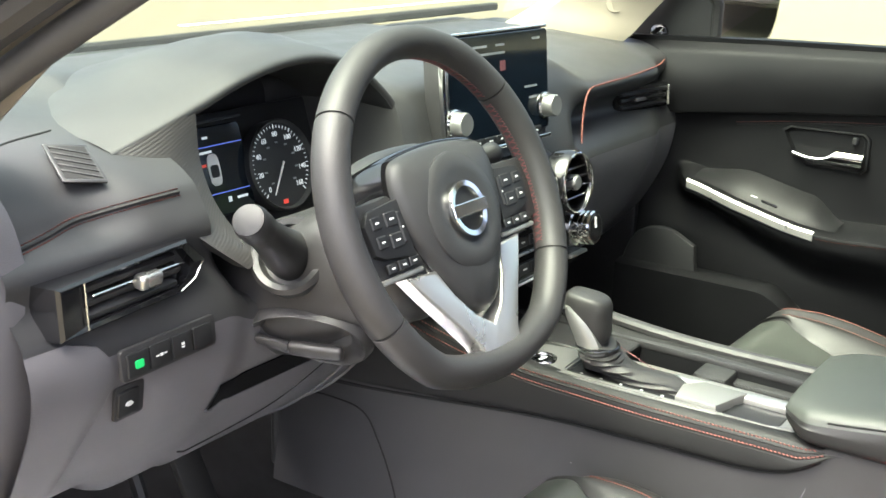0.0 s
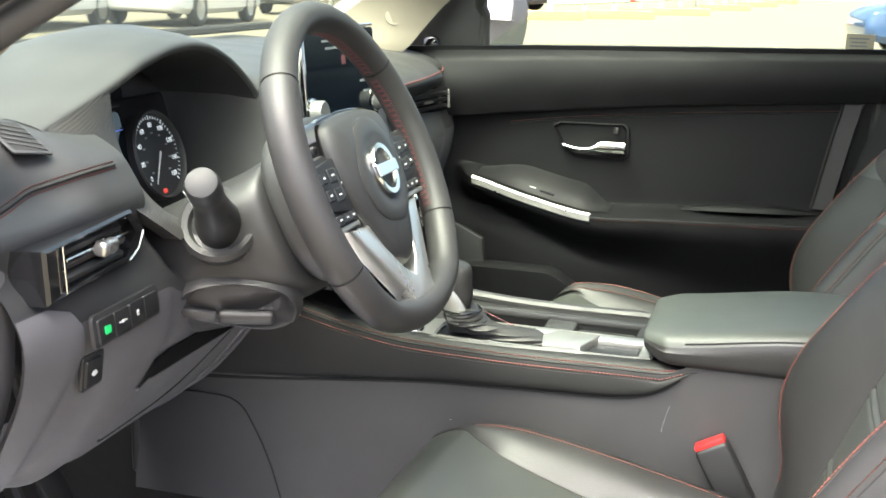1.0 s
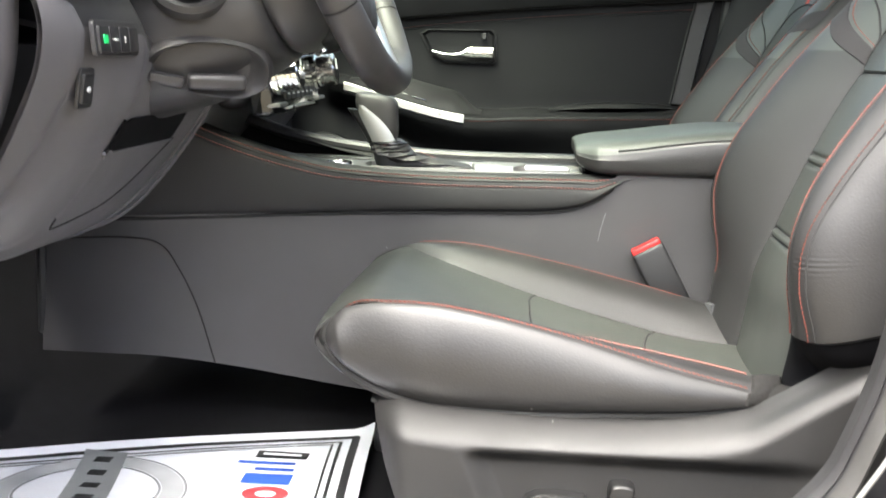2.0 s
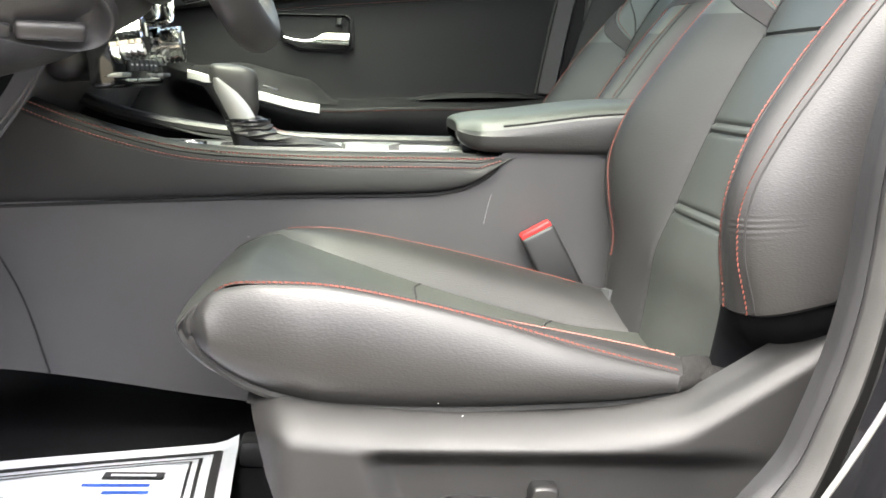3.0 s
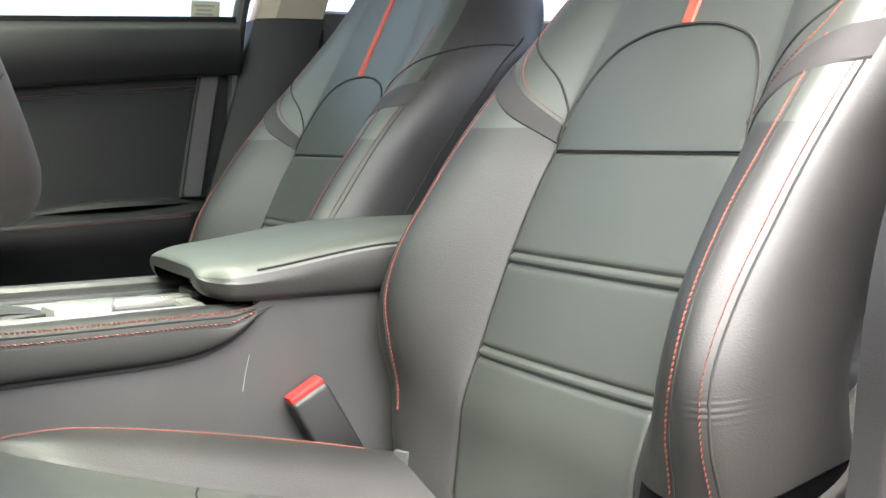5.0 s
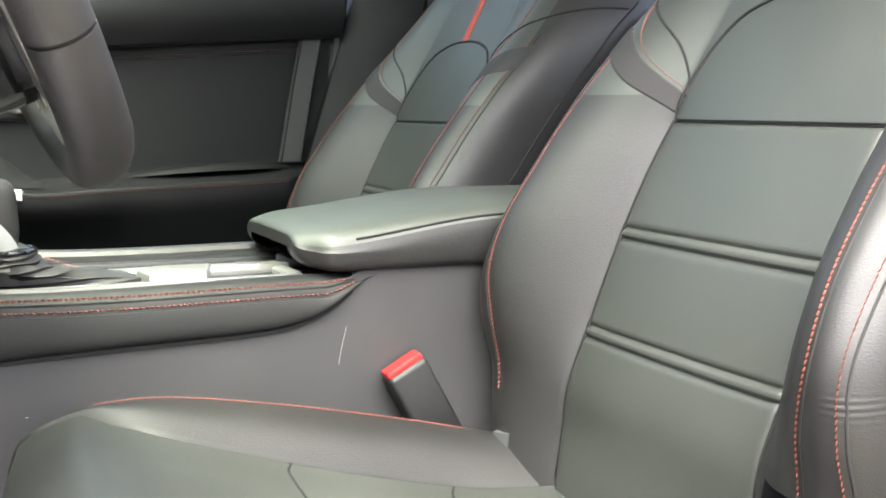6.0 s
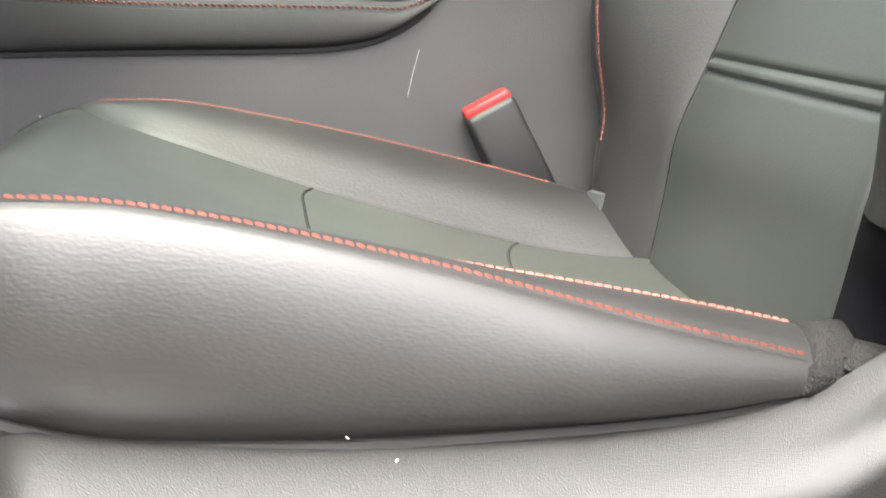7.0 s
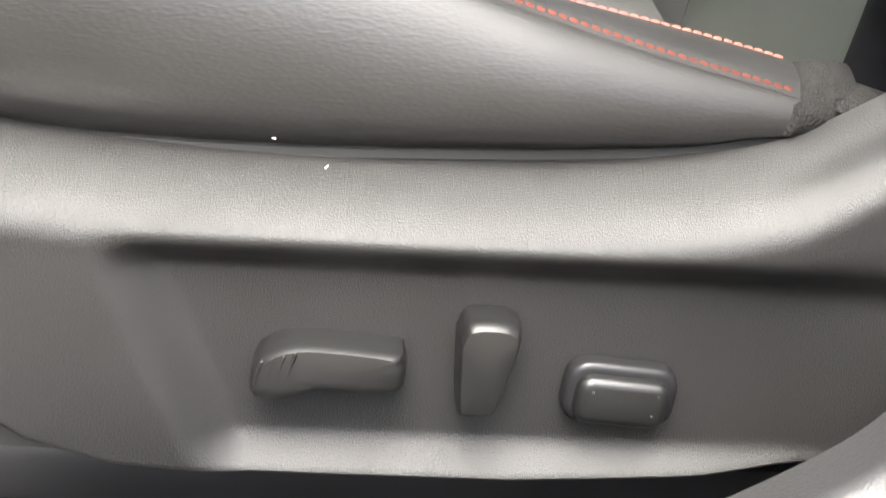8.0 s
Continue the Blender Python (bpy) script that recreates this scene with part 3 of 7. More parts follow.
    vs = sorted(set(list(np.linspace(0.0, 1, 84)) + [V_LOW + d for d in (-0.02, -0.010, -0.005, -0.0025, 0, 0.0025, 0.005, 0.010, 0.016)] + [g + d for g in GROOVES for d in (-0.009, -0.005, -0.0032, -0.0018, 0, 0.0018, 0.0032, 0.005, 0.009)] + list(np.linspace(z_crease - 0.02, z_crease + 0.02, 24))))
    v77, v88 = z_v(0.777), z_v(0.888)
    reg = regions(back, us, vs, lambda u, v: "insert" if abs(u) < 0.52 and v < v88 else "shoulder" if v >= z_v(0.80) and abs(u) < 0.837 else ("l" if u < 0 else "r") + ("low" if v < V_LOW and u < -0.60 else "bolster" if abs(u) < 0.837 else "side"))
    rest = part("backrest", reg["insert"], INSERT, seat, "smooth black leather backrest with sewn cross seams")
    part("shoulder_panel", reg["shoulder"], INSERT, rest)
    for e in "lr":
        part("back_bolster", reg[e + "bolster"], LEATHER, rest)
        part("back_side", reg[e + "side"], LEATHER, rest, "grained black leather side bolster")
    part("back_flap", reg["llow"], FLAP, rest, "black felt flap")
    rows = []
    for v in np.linspace(0, 1, 40):
        l, r = Vector(back(-1, v)), Vector(back(1, v))
        ny, nz = path_normal(BV, v, -1)
        rows.append([l.lerp(r, k) - Vector((0, ny, nz)) * 0.03 * math.sin(math.pi * k) for k in np.linspace(0, 1, 14)])
    part("back_panel", grid(rows), HARD, rest, "black plastic back shell")
    sheet, sg = Sheet(back), -mirror
    for s in (-1, 1):
        low = V_LOW + 0.004 if s < 0 else z_v(0.53)
        for u in (0.757, 0.832):
            p, nn = sheet.line([(u * s, v) for v in np.linspace(low, z_v(0.862 if u < 0.8 else 0.885), 9)], 170, 0.0006, sg)
            part("stitching", stitches(p, nn), THREAD, rest, "row of red stitches")
            p, nn = sheet.line([((u + 0.012) * s, v) for v in np.linspace(low, z_v(0.862 if u < 0.8 else 0.885), 9)], 90, -0.0003, sg)
            part("seam", tube(p, 0.0011, 6), SEAM, rest)
        if s > 0:
            p, _ = sheet.line([(0.955, v) for v in np.linspace(z_v(0.56), z_v(0.96), 9)], 80, 0.0, sg)
            part("seam", tube(p, 0.0014, 6), SEAM, rest)
        p, _ = sheet.line([(0.52 * s, v) for v in np.linspace(0.02, v77, 9)], 70, 0.0016, sg)
        part("seam", tube(p, 0.0024, 6), SEAM, rest)
        lo = cr([(0.53 * s, z_v(0.785)), (0.64 * s, z_v(0.808)), (0.757 * s, z_v(0.834)), (0.85 * s, z_v(0.842))], 18)
        hi = cr([(0.53 * s, z_v(0.803)), (0.64 * s, z_v(0.830)), (0.757 * s, z_v(0.862)), (0.85 * s, z_v(0.874))], 18)
        rows = [[sheet.p(*(l + (h - l) * k)) + sheet.n(*(l + (h - l) * k)) * sg * (0.0013 if 0 < k < 1 else -0.0005) for k in (0, 0.08, 0.5, 0.92, 1)] for l, h in zip(lo, hi)]
        part("shoulder_strip", grid(rows), STRIP, rest, "dark woven strip across the shoulder")
        p, nn = sheet.line([(0.53 * s, z_v(0.806)), (0.64 * s, z_v(0.834)), (0.72 * s, z_v(0.862)), (0.757 * s, z_v(0.89)), (0.765 * s, z_v(0.94))], 70, 0.0006, sg)
        part("stitching", stitches(p, nn), THREAD, rest, "row of red stitches")
        p, _ = sheet.line([(0.50 * s, z_v(0.80)), (0.60 * s, z_v(0.848)), (0.74 * s, z_v(0.885)), (0.85 * s, z_v(0.91)), (0.95 * s, z_v(0.935))], 60, 0.0, sg)
        part("seam", tube(p, 0.0014, 6), SEAM, rest)
    arch = [(0.52, 0.777), (0.513, 0.81), (0.47, 0.845), (0.385, 0.870), (0.24, 0.883), (0.1, 0.8875)]
    p, _ = sheet.line([(-u, z_v(z)) for u, z in arch] + [(0, z_v(0.888))] + [(u, z_v(z)) for u, z in arch[::-1]], 110, 0.0002, sg)
    part("seam", tube(p, 0.0017, 6), SEAM, rest)
    p, _ = sheet.line([(u, v77) for u in np.linspace(-0.515, 0.515, 7)], 40, 0.0004, sg)
    part("seam", tube(p, 0.0011, 6), SEAM, rest)
    rows = []
    for v in np.linspace(v88 + 0.001, z_v(1.05), 40):
        n = sheet.n(0, v) * sg
        rows.append([sheet.p(k * 0.034, v) + n * (0.0022 if abs(k) < 1 else -0.001) for k in (-1, -0.8, 0, 0.8, 1)])
    part("centre_stripe", grid(rows), PIPING, rest, "red woven stripe up the upper backrest")
    # head restraint on two posts
    rows = []
    for f in np.linspace(-1, 1, 25):
        k = (1 - abs(f) ** 3.2) ** (1 / 3.2)
        rows.append([(0.125 * f * (0.96 + 0.04 * k), -0.335 + 0.055 * k * math.copysign(abs(math.cos(a)) ** 0.7, math.cos(a)),
                      1.20 + 0.085 * (0.35 + 0.65 * k) * math.copysign(abs(math.sin(a)) ** 0.7, math.sin(a))) for a in np.linspace(0, 2 * math.pi, 29)[:-1]])
    head = part("head_restraint", grid(rows, ring=True, caps=True), LEATHER, seat)
    for s in (-1, 1):
        part("post", tube([(0.06 * s, -0.31, 1.05), (0.06 * s, -0.325, 1.15)], 0.006, 10), STEEL, head)
    # base
    part("seat_base", rbox((0.39, 0.36, 0.11), 0.03, 3, pose(0, 0.15, 0.380)), CARPET, seat)
    for s in (-1, 1):
        part("seat_rail", rbox((0.045, 0.50, 0.03), 0.006, 2, pose(0.17 * s, 0.17, 0.305)), DARK, seat)
    rows = [[shield_point(k, s, mirror) for k in np.linspace(0, 1, 110)] for s in list(np.linspace(0, 0.55, 40)) + list(np.linspace(0.555, 1, 170))]
    rows = [[(0.205 * -mirror, r[0][1], r[0][2] - 0.012)] + r + [(0.17 * -mirror, r[-1][1], r[-1][2])] for r in rows]
    cover = part("side_cover", grid(rows), SHIELD, seat, "grained black plastic side cover")
    part("inner_cover", rbox((0.02, 0.40, 0.10), 0.008, 2, pose(0.222 * mirror, 0.15, 0.40)), SHIELD, seat)
    if switches:
        face = basis((0, -1, 0), (0, 0, 1), (-1, 0, 0), (-0.2405, 0, 0))
        lever = cr([(-0.2345, 0.387), (-0.2335, 0.395), (-0.2290, 0.402), (-0.2150, 0.4065), (-0.1830, 0.4045), (-0.1785, 0.401), (-0.1775, 0.395), (-0.1815, 0.3885), (-0.209, 0.3890),
                    (-0.216, 0.3872), (-0.222, 0.3850), (-0.2320, 0.3845), (-0.2345, 0.387)], 61)
        s = part("seat_slide_switch", bulge([tuple(q) for q in lever[:-1]], [(1.02, -0.004), (1.0, 0.0), (1.0, 0.008), (0.985, 0.0115), (0.95, 0.014), (0.88, 0.0155), (0.5, 0.0165)], face), SWITCH, cover, "satin black seat slide switch")
        for i in range(4):
            part("grip_rib", rbox((0.0014, 0.0105, 0.0030), 0.0006, 1, face @ pose(-0.2310 + 0.0040 * i, 0.3955 + 0.0014 * i, 0.0140 + 0.0004 * i, 0, 0, -16)), SWITCH, s)
        tall = cr([(-0.1595, 0.411), (-0.1565, 0.4175), (-0.1490, 0.4190), (-0.1395, 0.4175), (-0.1365, 0.411), (-0.1430, 0.3835), (-0.1465, 0.3790), (-0.1545, 0.3790), (-0.1580, 0.3825), (-0.1595, 0.411)], 61)
        part("recline_switch", bulge([tuple(q) for q in tall[:-1]], [(1.02, -0.004), (1.0, 0.0), (1.0, 0.008), (0.98, 0.0115), (0.93, 0.014), (0.86, 0.0155), (0.5, 0.0165)], face), SWITCH, cover, "satin black recline switch")
        rim = part("lumbar_switch", slab(rounded(0.0435, 0.0265, 0.009), 0.007, 0.003, 3, face @ pose(-0.0955, 0.3865, 0, 0, 0, -4)), GATE, cover, "black lumbar rocker in a black frame")
        part("rocker", slab(rounded(0.0360, 0.0200, 0.006), 0.012, 0.004, 4, face @ pose(-0.0955, 0.3855, 0, 0, 0, -4)), SWITCH, rim)
        for x, y in ((-0.012, 0.0055), (0.013, 0.0045), (0.0115, -0.004)):
            part("pip", lathe([(0.0007, 0.0), (0.0006, 0.0005), (0.0, 0.0006)], 8, face @ pose(-0.0955 + x, 0.3855 + y, 0.0119)), CAP_GREY, rim)
    return seat


build_seat("driver_seat", -0.36, 1, "black leather driver seat with red stitching and red stripe", True)
build_seat("passenger_seat", 0.36, -1, "black leather passenger seat with red stitching and red stripe", False)


def build_buckle(x, y, z, lean):
    """A seat belt buckle on its stalk."""
    b = thing("seat_belt_buckle", "black seat belt buckle with a red release button", "seat belt buckle", "seat belt buckles")
    b.matrix_world = pose(x, y, z, lean, 0, 0)
    part("body", rbox((0.026, 0.042, 0.085), 0.005, 3, pose(0, 0, -0.047)), DARK, b)
    part("release_button", rbox((0.019, 0.039, 0.010), 0.003, 2, pose(0, 0, -0.0035)), BUCKLE_RED, b, "red release button")
    part("stalk", rbox((0.014, 0.03, 0.10), 0.004, 2, pose(0, 0.0, -0.12)), DARK, b)


build_buckle(-0.122, 0.091, 0.553, -29)
build_buckle(0.122, 0.085, 0.545, -29)

# ---------------------------------------------------------------- dashboard
dash = thing("dashboard", "black soft-touch dashboard with red stitched edges", "dashboard")
LEFT = [(1.06, 0.960), (0.90, 0.968), (0.77, 0.962), (0.705, 0.948), (0.672, 0.920), (0.655, 0.897), (0.630, 0.880), (0.632, 0.850), (0.615, 0.826), (0.606, 0.790), (0.620, 0.740), (0.672, 0.650), (0.74, 0.625), (0.85, 0.62)]
LEFT2 = [(1.06, 0.978), (0.90, 0.978), (0.77, 0.962), (0.695, 0.945), (0.654, 0.925), (0.638, 0.905), (0.626, 0.880), (0.632, 0.850), (0.615, 0.822), (0.604, 0.785), (0.622, 0.720), (0.70, 0.612), (0.77, 0.58), (0.88, 0.58)]
CAVE = [(1.06, 0.985), (0.94, 0.992), (0.88, 0.985), (0.845, 0.955), (0.84, 0.90), (0.82, 0.83), (0.72, 0.795), (0.65, 0.80), (0.618, 0.795), (0.612, 0.770), (0.640, 0.700), (0.725, 0.590), (0.79, 0.56), (0.90, 0.56)]
MID = [(1.06, 0.985), (0.90, 0.985), (0.76, 0.975), (0.69, 0.965), (0.668, 0.940), (0.655, 0.900), (0.640, 0.860), (0.630, 0.830), (0.626, 0.80), (0.628, 0.77), (0.640, 0.720), (0.68, 0.655), (0.76, 0.61), (0.90, 0.58)]
RIGHT = [(1.06, 0.975), (0.90, 0.970), (0.76, 0.958), (0.69, 0.943), (0.648, 0.924), (0.648, 0.903), (0.684, 0.882), (0.690, 0.858), (0.655, 0.834), (0.638, 0.800), (0.665, 0.720), (0.73, 0.62), (0.82, 0.54), (0.95, 0.50)]
END = [(1.06, 0.965), (0.90, 0.965), (0.78, 0.955), (0.72, 0.945), (0.685, 0.930), (0.680, 0.910), (0.690, 0.890), (0.690, 0.862), (0.670, 0.840), (0.660, 0.800), (0.68, 0.720), (0.74, 0.62), (0.83, 0.54), (0.95, 0.50)]
STATIONS = [(-0.740, LEFT), (-0.64, LEFT), (-0.57, LEFT2), (-0.515, LEFT2), (-0.47, CAVE), (-0.36, CAVE), (-0.20, CAVE), (-0.145, MID), (-0.05, MID), (0.15, MID), (0.24, MID), (0.32, RIGHT), (0.55, RIGHT), (0.64, END), (0.70, END)]


def dash_section(x, n=60):
    xs = [k[0] for k in STATIONS]
    i = min(max(int(np.searchsorted(xs, x)) - 1, 0), len(xs) - 2)
    f = step(xs[i], xs[i + 1], x)
    prof = np.array(STATIONS[i][1]) * (1 - f) + np.array(STATIONS[i + 1][1]) * f
    return [(x, y, z) for y, z in cr(prof, n)]


sections = [dash_section(x) for x in sorted(set(list(np.linspace(-0.740, 0.70, 116)) + [-0.5, -0.49, -0.48]))]
part("pad", grid([r[:41] for r in sections]), SOFT, dash, "soft black upper pad")
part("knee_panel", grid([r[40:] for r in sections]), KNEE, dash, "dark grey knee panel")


def dash_at(x, k, lift=0.0):
    """The place on the dashboard at x, k steps along its profile, and the normal there."""
    s = dash_section(x, 261)
    k = min(max(k * 20, 1), 258.9)
    i = int(k)
    a, b = Vector(s[i - 1]), Vector(s[i + 2])
    here = Vector(s[i]).lerp(Vector(s[i + 1]), k - i)
    n = (b - a).cross(Vector((1, 0, 0))).normalized()
    if n.y > 0 and n.z < 0:
        n = -n
    return here + n * lift, n


def dash_path(xk, n=60, lift=0.0):
    q = [dash_at(x, k, lift) for x, k in cr(xk, n)]
    return [p for p, _ in q], [v for _, v in q]


# stitched edge of the left pad
EDGE = [(-0.715, 5.15), (-0.68, 4.90), (-0.648, 4.62), (-0.62, 4.55), (-0.58, 4.52), (-0.538, 4.50)]
for dk in (-0.14, 0.14):
    p, nn = dash_path([(x, k + dk) for x, k in EDGE], 60, 0.0008)
    part("stitching", stitches(p, nn), THREAD, dash, "row of red stitches")
part("seam", tube(dash_path(EDGE, 60, 0.0002)[0], 0.0020, 6), SEAM, dash)
part("seam", tube(dash_path([(-0.735, 3.6), (-0.722, 3.0), (-0.69, 2.5), (-0.64, 2.15), (-0.58, 2.0)], 40)[0], 0.0014, 6), SEAM, dash)
# knee panel seams and the black patch for the shaded pocket under the column
part("seam", tube(dash_path([(-0.50, 10.9), (-0.42, 10.85), (-0.34, 10.7), (-0.27, 10.2)], 30)[0], 0.0012, 6), SEAM, dash)
part("ridge", tube(dash_path([(-0.205, 9.6), (-0.215, 10.2), (-0.24, 10.8), (-0.29, 11.4), (-0.34, 11.9)], 40, 0.001)[0], 0.0018, 8), KNEE, dash)
part("ridge", tube(dash_path([(-0.16, 9.8), (-0.17, 10.4), (-0.20, 11.0), (-0.24, 11.6), (-0.28, 12.0)], 40, 0.001)[0], 0.0022, 8), KNEE, dash)
POCKET_SHADE = material("pocket_shade_black", (0.003, 0.003, 0.0035), 0.9, spec=0.1, grain=0.3, grain_scale=800)


def dash_height(x, z):
    """The step along the profile at x where the knee panel passes the height z."""
    q = dash_section(x, 261)
    return next(i for i in range(170, 260) if q[i][2] <= z) / 20


# no hollow here: the pocket's shade is a near-black sheet on the panel
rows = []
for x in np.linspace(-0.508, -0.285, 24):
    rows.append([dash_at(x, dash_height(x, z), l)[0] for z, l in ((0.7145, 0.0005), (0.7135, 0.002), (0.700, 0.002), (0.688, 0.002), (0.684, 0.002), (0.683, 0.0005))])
part("pocket", grid(rows), POCKET_SHADE, dash, "flat black patch painted as the shaded pocket under the column")
part("pocket_lip", tube([dash_at(x, dash_height(x, 0.6825), 0.0015)[0] for x in np.linspace(-0.51, -0.283, 24)], 0.0016, 8), KNEE, dash)
# rounded finisher at the end of the panel
rows = []
for k in np.linspace(8.2, 11.6, 40):
    edge = at([(8.2, -0.700), (8.45, -0.672), (8.9, -0.658), (9.4, -0.655), (10, -0.668), (10.7, -0.69), (11.6, -0.725)], k)
    rows.append([dash_at(-0.745, k, 0.006)[0]] + [dash_at(-0.745 + (edge + 0.745) * f, k, l)[0] for f, l in ((0.2, 0.006), (0.7, 0.0062), (0.93, 0.0055), (0.985, 0.0035), (1.0, -0.001))])
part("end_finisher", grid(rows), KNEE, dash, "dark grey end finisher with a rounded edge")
# stitched edge of the passenger pad, with its bend down to the console
edge = cr([(0.655, 0.676, 0.926), (0.58, 0.655, 0.925), (0.45, 0.642, 0.923), (0.34, 0.638, 0.922), (0.295, 0.638, 0.919), (0.272, 0.634, 0.905), (0.255, 0.628, 0.875), (0.245, 0.622, 0.845)], 110)
part("red_piping", tube([Vector((x, y - 0.0015, z + 0.0005)) for x, y, z in edge], 0.0014, 8), PIPE, dash, "red stitched piping")

# demister grille on the left of the pad
vent = thing("side_demister_vent", "black slatted demister grille in the dashboard top", "air vent")
o, nn = dash_at(-0.614, 3.12, 0.0035)
vm = facing(o, nn, (0.30, 0.9, 0.40)) @ Matrix.Diagonal((0.70, 0.84, 0.45, 1))
part("frame", join(*[rbox(s, 0.0015, 1, vm @ pose(*o)) for s, o in (((0.006, 0.062, 0.006), (-0.027, 0, 0)), ((0.006, 0.062, 0.006), (0.027, 0, 0)), ((0.06, 0.006, 0.006), (0, 0.031, 0)), ((0.06, 0.006, 0.006), (0, -0.031, 0)))]), SOFT, vent)
part("duct", rbox((0.05, 0.058, 0.004), 0, 1, vm @ pose(0, 0, 0.001)), SEAM, vent)
for i in range(5):
    part("slat", rbox((0.052, 0.0026, 0.004), 0.0008, 1, vm @ pose(0, -0.021 + 0.0105 * i, 0.0035, 0, 0, -14)), SOFT, vent)

# left air vent
vent = thing("left_air_vent", "glossy black air vent with a silver tab", "air vent", "air vents")
vm = facing((-0.615, 0.617, 0.8535), (0.10, -1, 0.06))
frame_out = [(-0.100, 0.020), (0.045, 0.024), (0.060, 0.024), (0.083, 0.000), (0.068, -0.016), (0.052, -0.024), (-0.100, -0.026)]
frame_in = [(-0.070, 0.016), (0.045, 0.018), (0.054, 0.017), (0.070, 0.000), (0.058, -0.011), (0.048, -0.018), (-0.070, -0.020)]
bm = grid([[(x, y, -0.03) for x, y in frame_out], [(x, y, 0.006) for x, y in frame_out], [(x * 0.97, y * 0.9, 0.009) for x, y in frame_out], [(x, y, 0.006) for x, y in frame_in], [(x, y, -0.03) for x, y in frame_in]], ring=True, loop=True)
bm.transform(vm)
part("bezel", bm, GLOSS, vent, "glossy black bezel", 25)
part("duct", rbox((0.14, 0.045, 0.003), 0, 1, vm @ pose(0, 0, -0.026)), SEAM, vent)
for i in range(3):
    part("slat", rbox((0.125 - 0.012 * abs(i - 1), 0.008, 0.016), 0.003, 2, vm @ pose(-0.006, 0.0115 - 0.0125 * i, -0.006, 25)), HARD, vent)
part("slat_trim", rbox((0.115, 0.0022, 0.0022), 0.0008, 1, vm @ pose(0, 0.0025, 0.003)), CHROME, vent, "bright slat edge")
part("tab", rbox((0.028, 0.014, 0.014), 0.004, 3, vm @ pose(0.006, 0.0005, 0.007, 15)), SATIN, vent, "satin silver tab")
part("chrome_edge", tube([vm @ Vector((x * 1.0, y, 0.0085)) for x, y in ((0.046, -0.022), (0.066, -0.0145), (0.079, 0.0))], 0.0010, 6), CHROME, vent)
part("chrome_edge", tube([vm @ Vector((-0.070, y, 0.0085)) for y in (-0.023, 0.018)], 0.0008, 6), CHROME, vent)

# left switch row
sw = thing("switch_row", "row of small black switches with a lit green lamp", "switch panel")
vm = facing((-0.597, 0.6015, 0.7885), (0.05, -1, 0.10))
part("plate", slab(rounded(0.120, 0.030, 0.005), 0.004, 0.0015, 2, vm), HARD, sw)
for i in range(4):
    b = part("switch", slab(rounded(0.0255, 0.022, 0.002), 0.0065, 0.0012, 2, vm @ pose(-0.0415 + 0.0272 * i, -0.001, 0)), DARK, sw)
    if i == 0:
        part("lamp", slab(rounded(0.0095, 0.0072, 0.0015), 0.0012, 0, 1, vm @ pose(-0.0415, -0.001, 0.0065)), GREEN_LED, b, "lit green lamp")
    for k in range((0, 3, 2, 0)[i]):
        part("mark", rbox((0.0035, 0.0012 + 0.0015 * (k == 1), 0.0005), 0, 1, vm @ pose(-0.0415 + 0.0272 * i + (0.005 * (k - 1) if i == 1 else 0), -0.001 + (0.003 * k - 0.0015 if i == 2 else 0), 0.0068)), WHITE, b)
sw2 = thing("boot_release_switch", "small black boot release switch with a white car mark", "switch")
vm = facing((-0.639, 0.6135, 0.7475), (0.05, -1, -0.12))
part("plate", slab(rounded(0.036, 0.034, 0.004), 0.003, 0.0012, 2, vm @ pose(0.003, 0, 0)), HARD, sw2)
part("key", slab(rounded(0.025, 0.025, 0.002), 0.006, 0.0012, 2, vm), DARK, sw2)
part("mark", slab([(-0.005, -0.001), (-0.003, 0.002), (0.002, 0.002), (0.005, -0.001), (0.002, -0.003), (-0.002, -0.003)], 0.0006, 0, 1, vm @ pose(0, 0, 0.006)), WHITE, sw2)

# cluster hood and ribbed cheek
hood = thing("cluster_hood", "black hood over the instrument cluster", "dashboard part")
ARCH = cr([(-0.566, 0.700, 0.946), (-0.52, 0.694, 0.962), (-0.46, 0.690, 0.982), (-0.40, 0.688, 1.002), (-0.33, 0.690, 1.014), (-0.26, 0.692, 1.012), (-0.20, 0.690, 0.992), (-0.155, 0.680, 0.955), (-0.125, 0.668, 0.905), (-0.11, 0.655, 0.85), (-0.105, 0.645, 0.81)], 70)
rows = []
for i, (x, y, z) in enumerate(ARCH):
    t = ARCH[min(i + 1, 69)] - ARCH[max(i - 1, 0)]
    nx, nz = -t[2], t[0]
    L = math.hypot(nx, nz)
    nx, nz = nx / L, nz / L
    back = (x + nx * 0.01, 0.99, min(z + 0.0, 0.985) - 0.012) if i < 48 else (x + nx * 0.035, 0.80, z - 0.0)
    midp = (x + nx * 0.016, 0.82, z + 0.014 * nz) if i < 48 else (x + nx * 0.026, 0.74, z + 0.01 * nz)
    prof = cr([back, midp, (x + nx * 0.012, y + 0.045, z + nz * 0.012), (x + nx * 0.004, y + 0.010, z + nz * 0.005), (x, y, z), (x - nx * 0.007, y + 0.002, z - nz * 0.007), (x - nx * 0.010, y + 0.015, z - nz * 0.010), (x - nx * 0.022, 0.80, z - nz * 0.030)], 26)
    rows.append([tuple(q) for q in prof])
part("brow", grid(rows), SOFT, hood)
inner = cr([(-0.468, 0.691, 0.978), (-0.474, 0.680, 0.93), (-0.474, 0.660, 0.89), (-0.466, 0.635, 0.860), (-0.445, 0.615, 0.842)], 24)
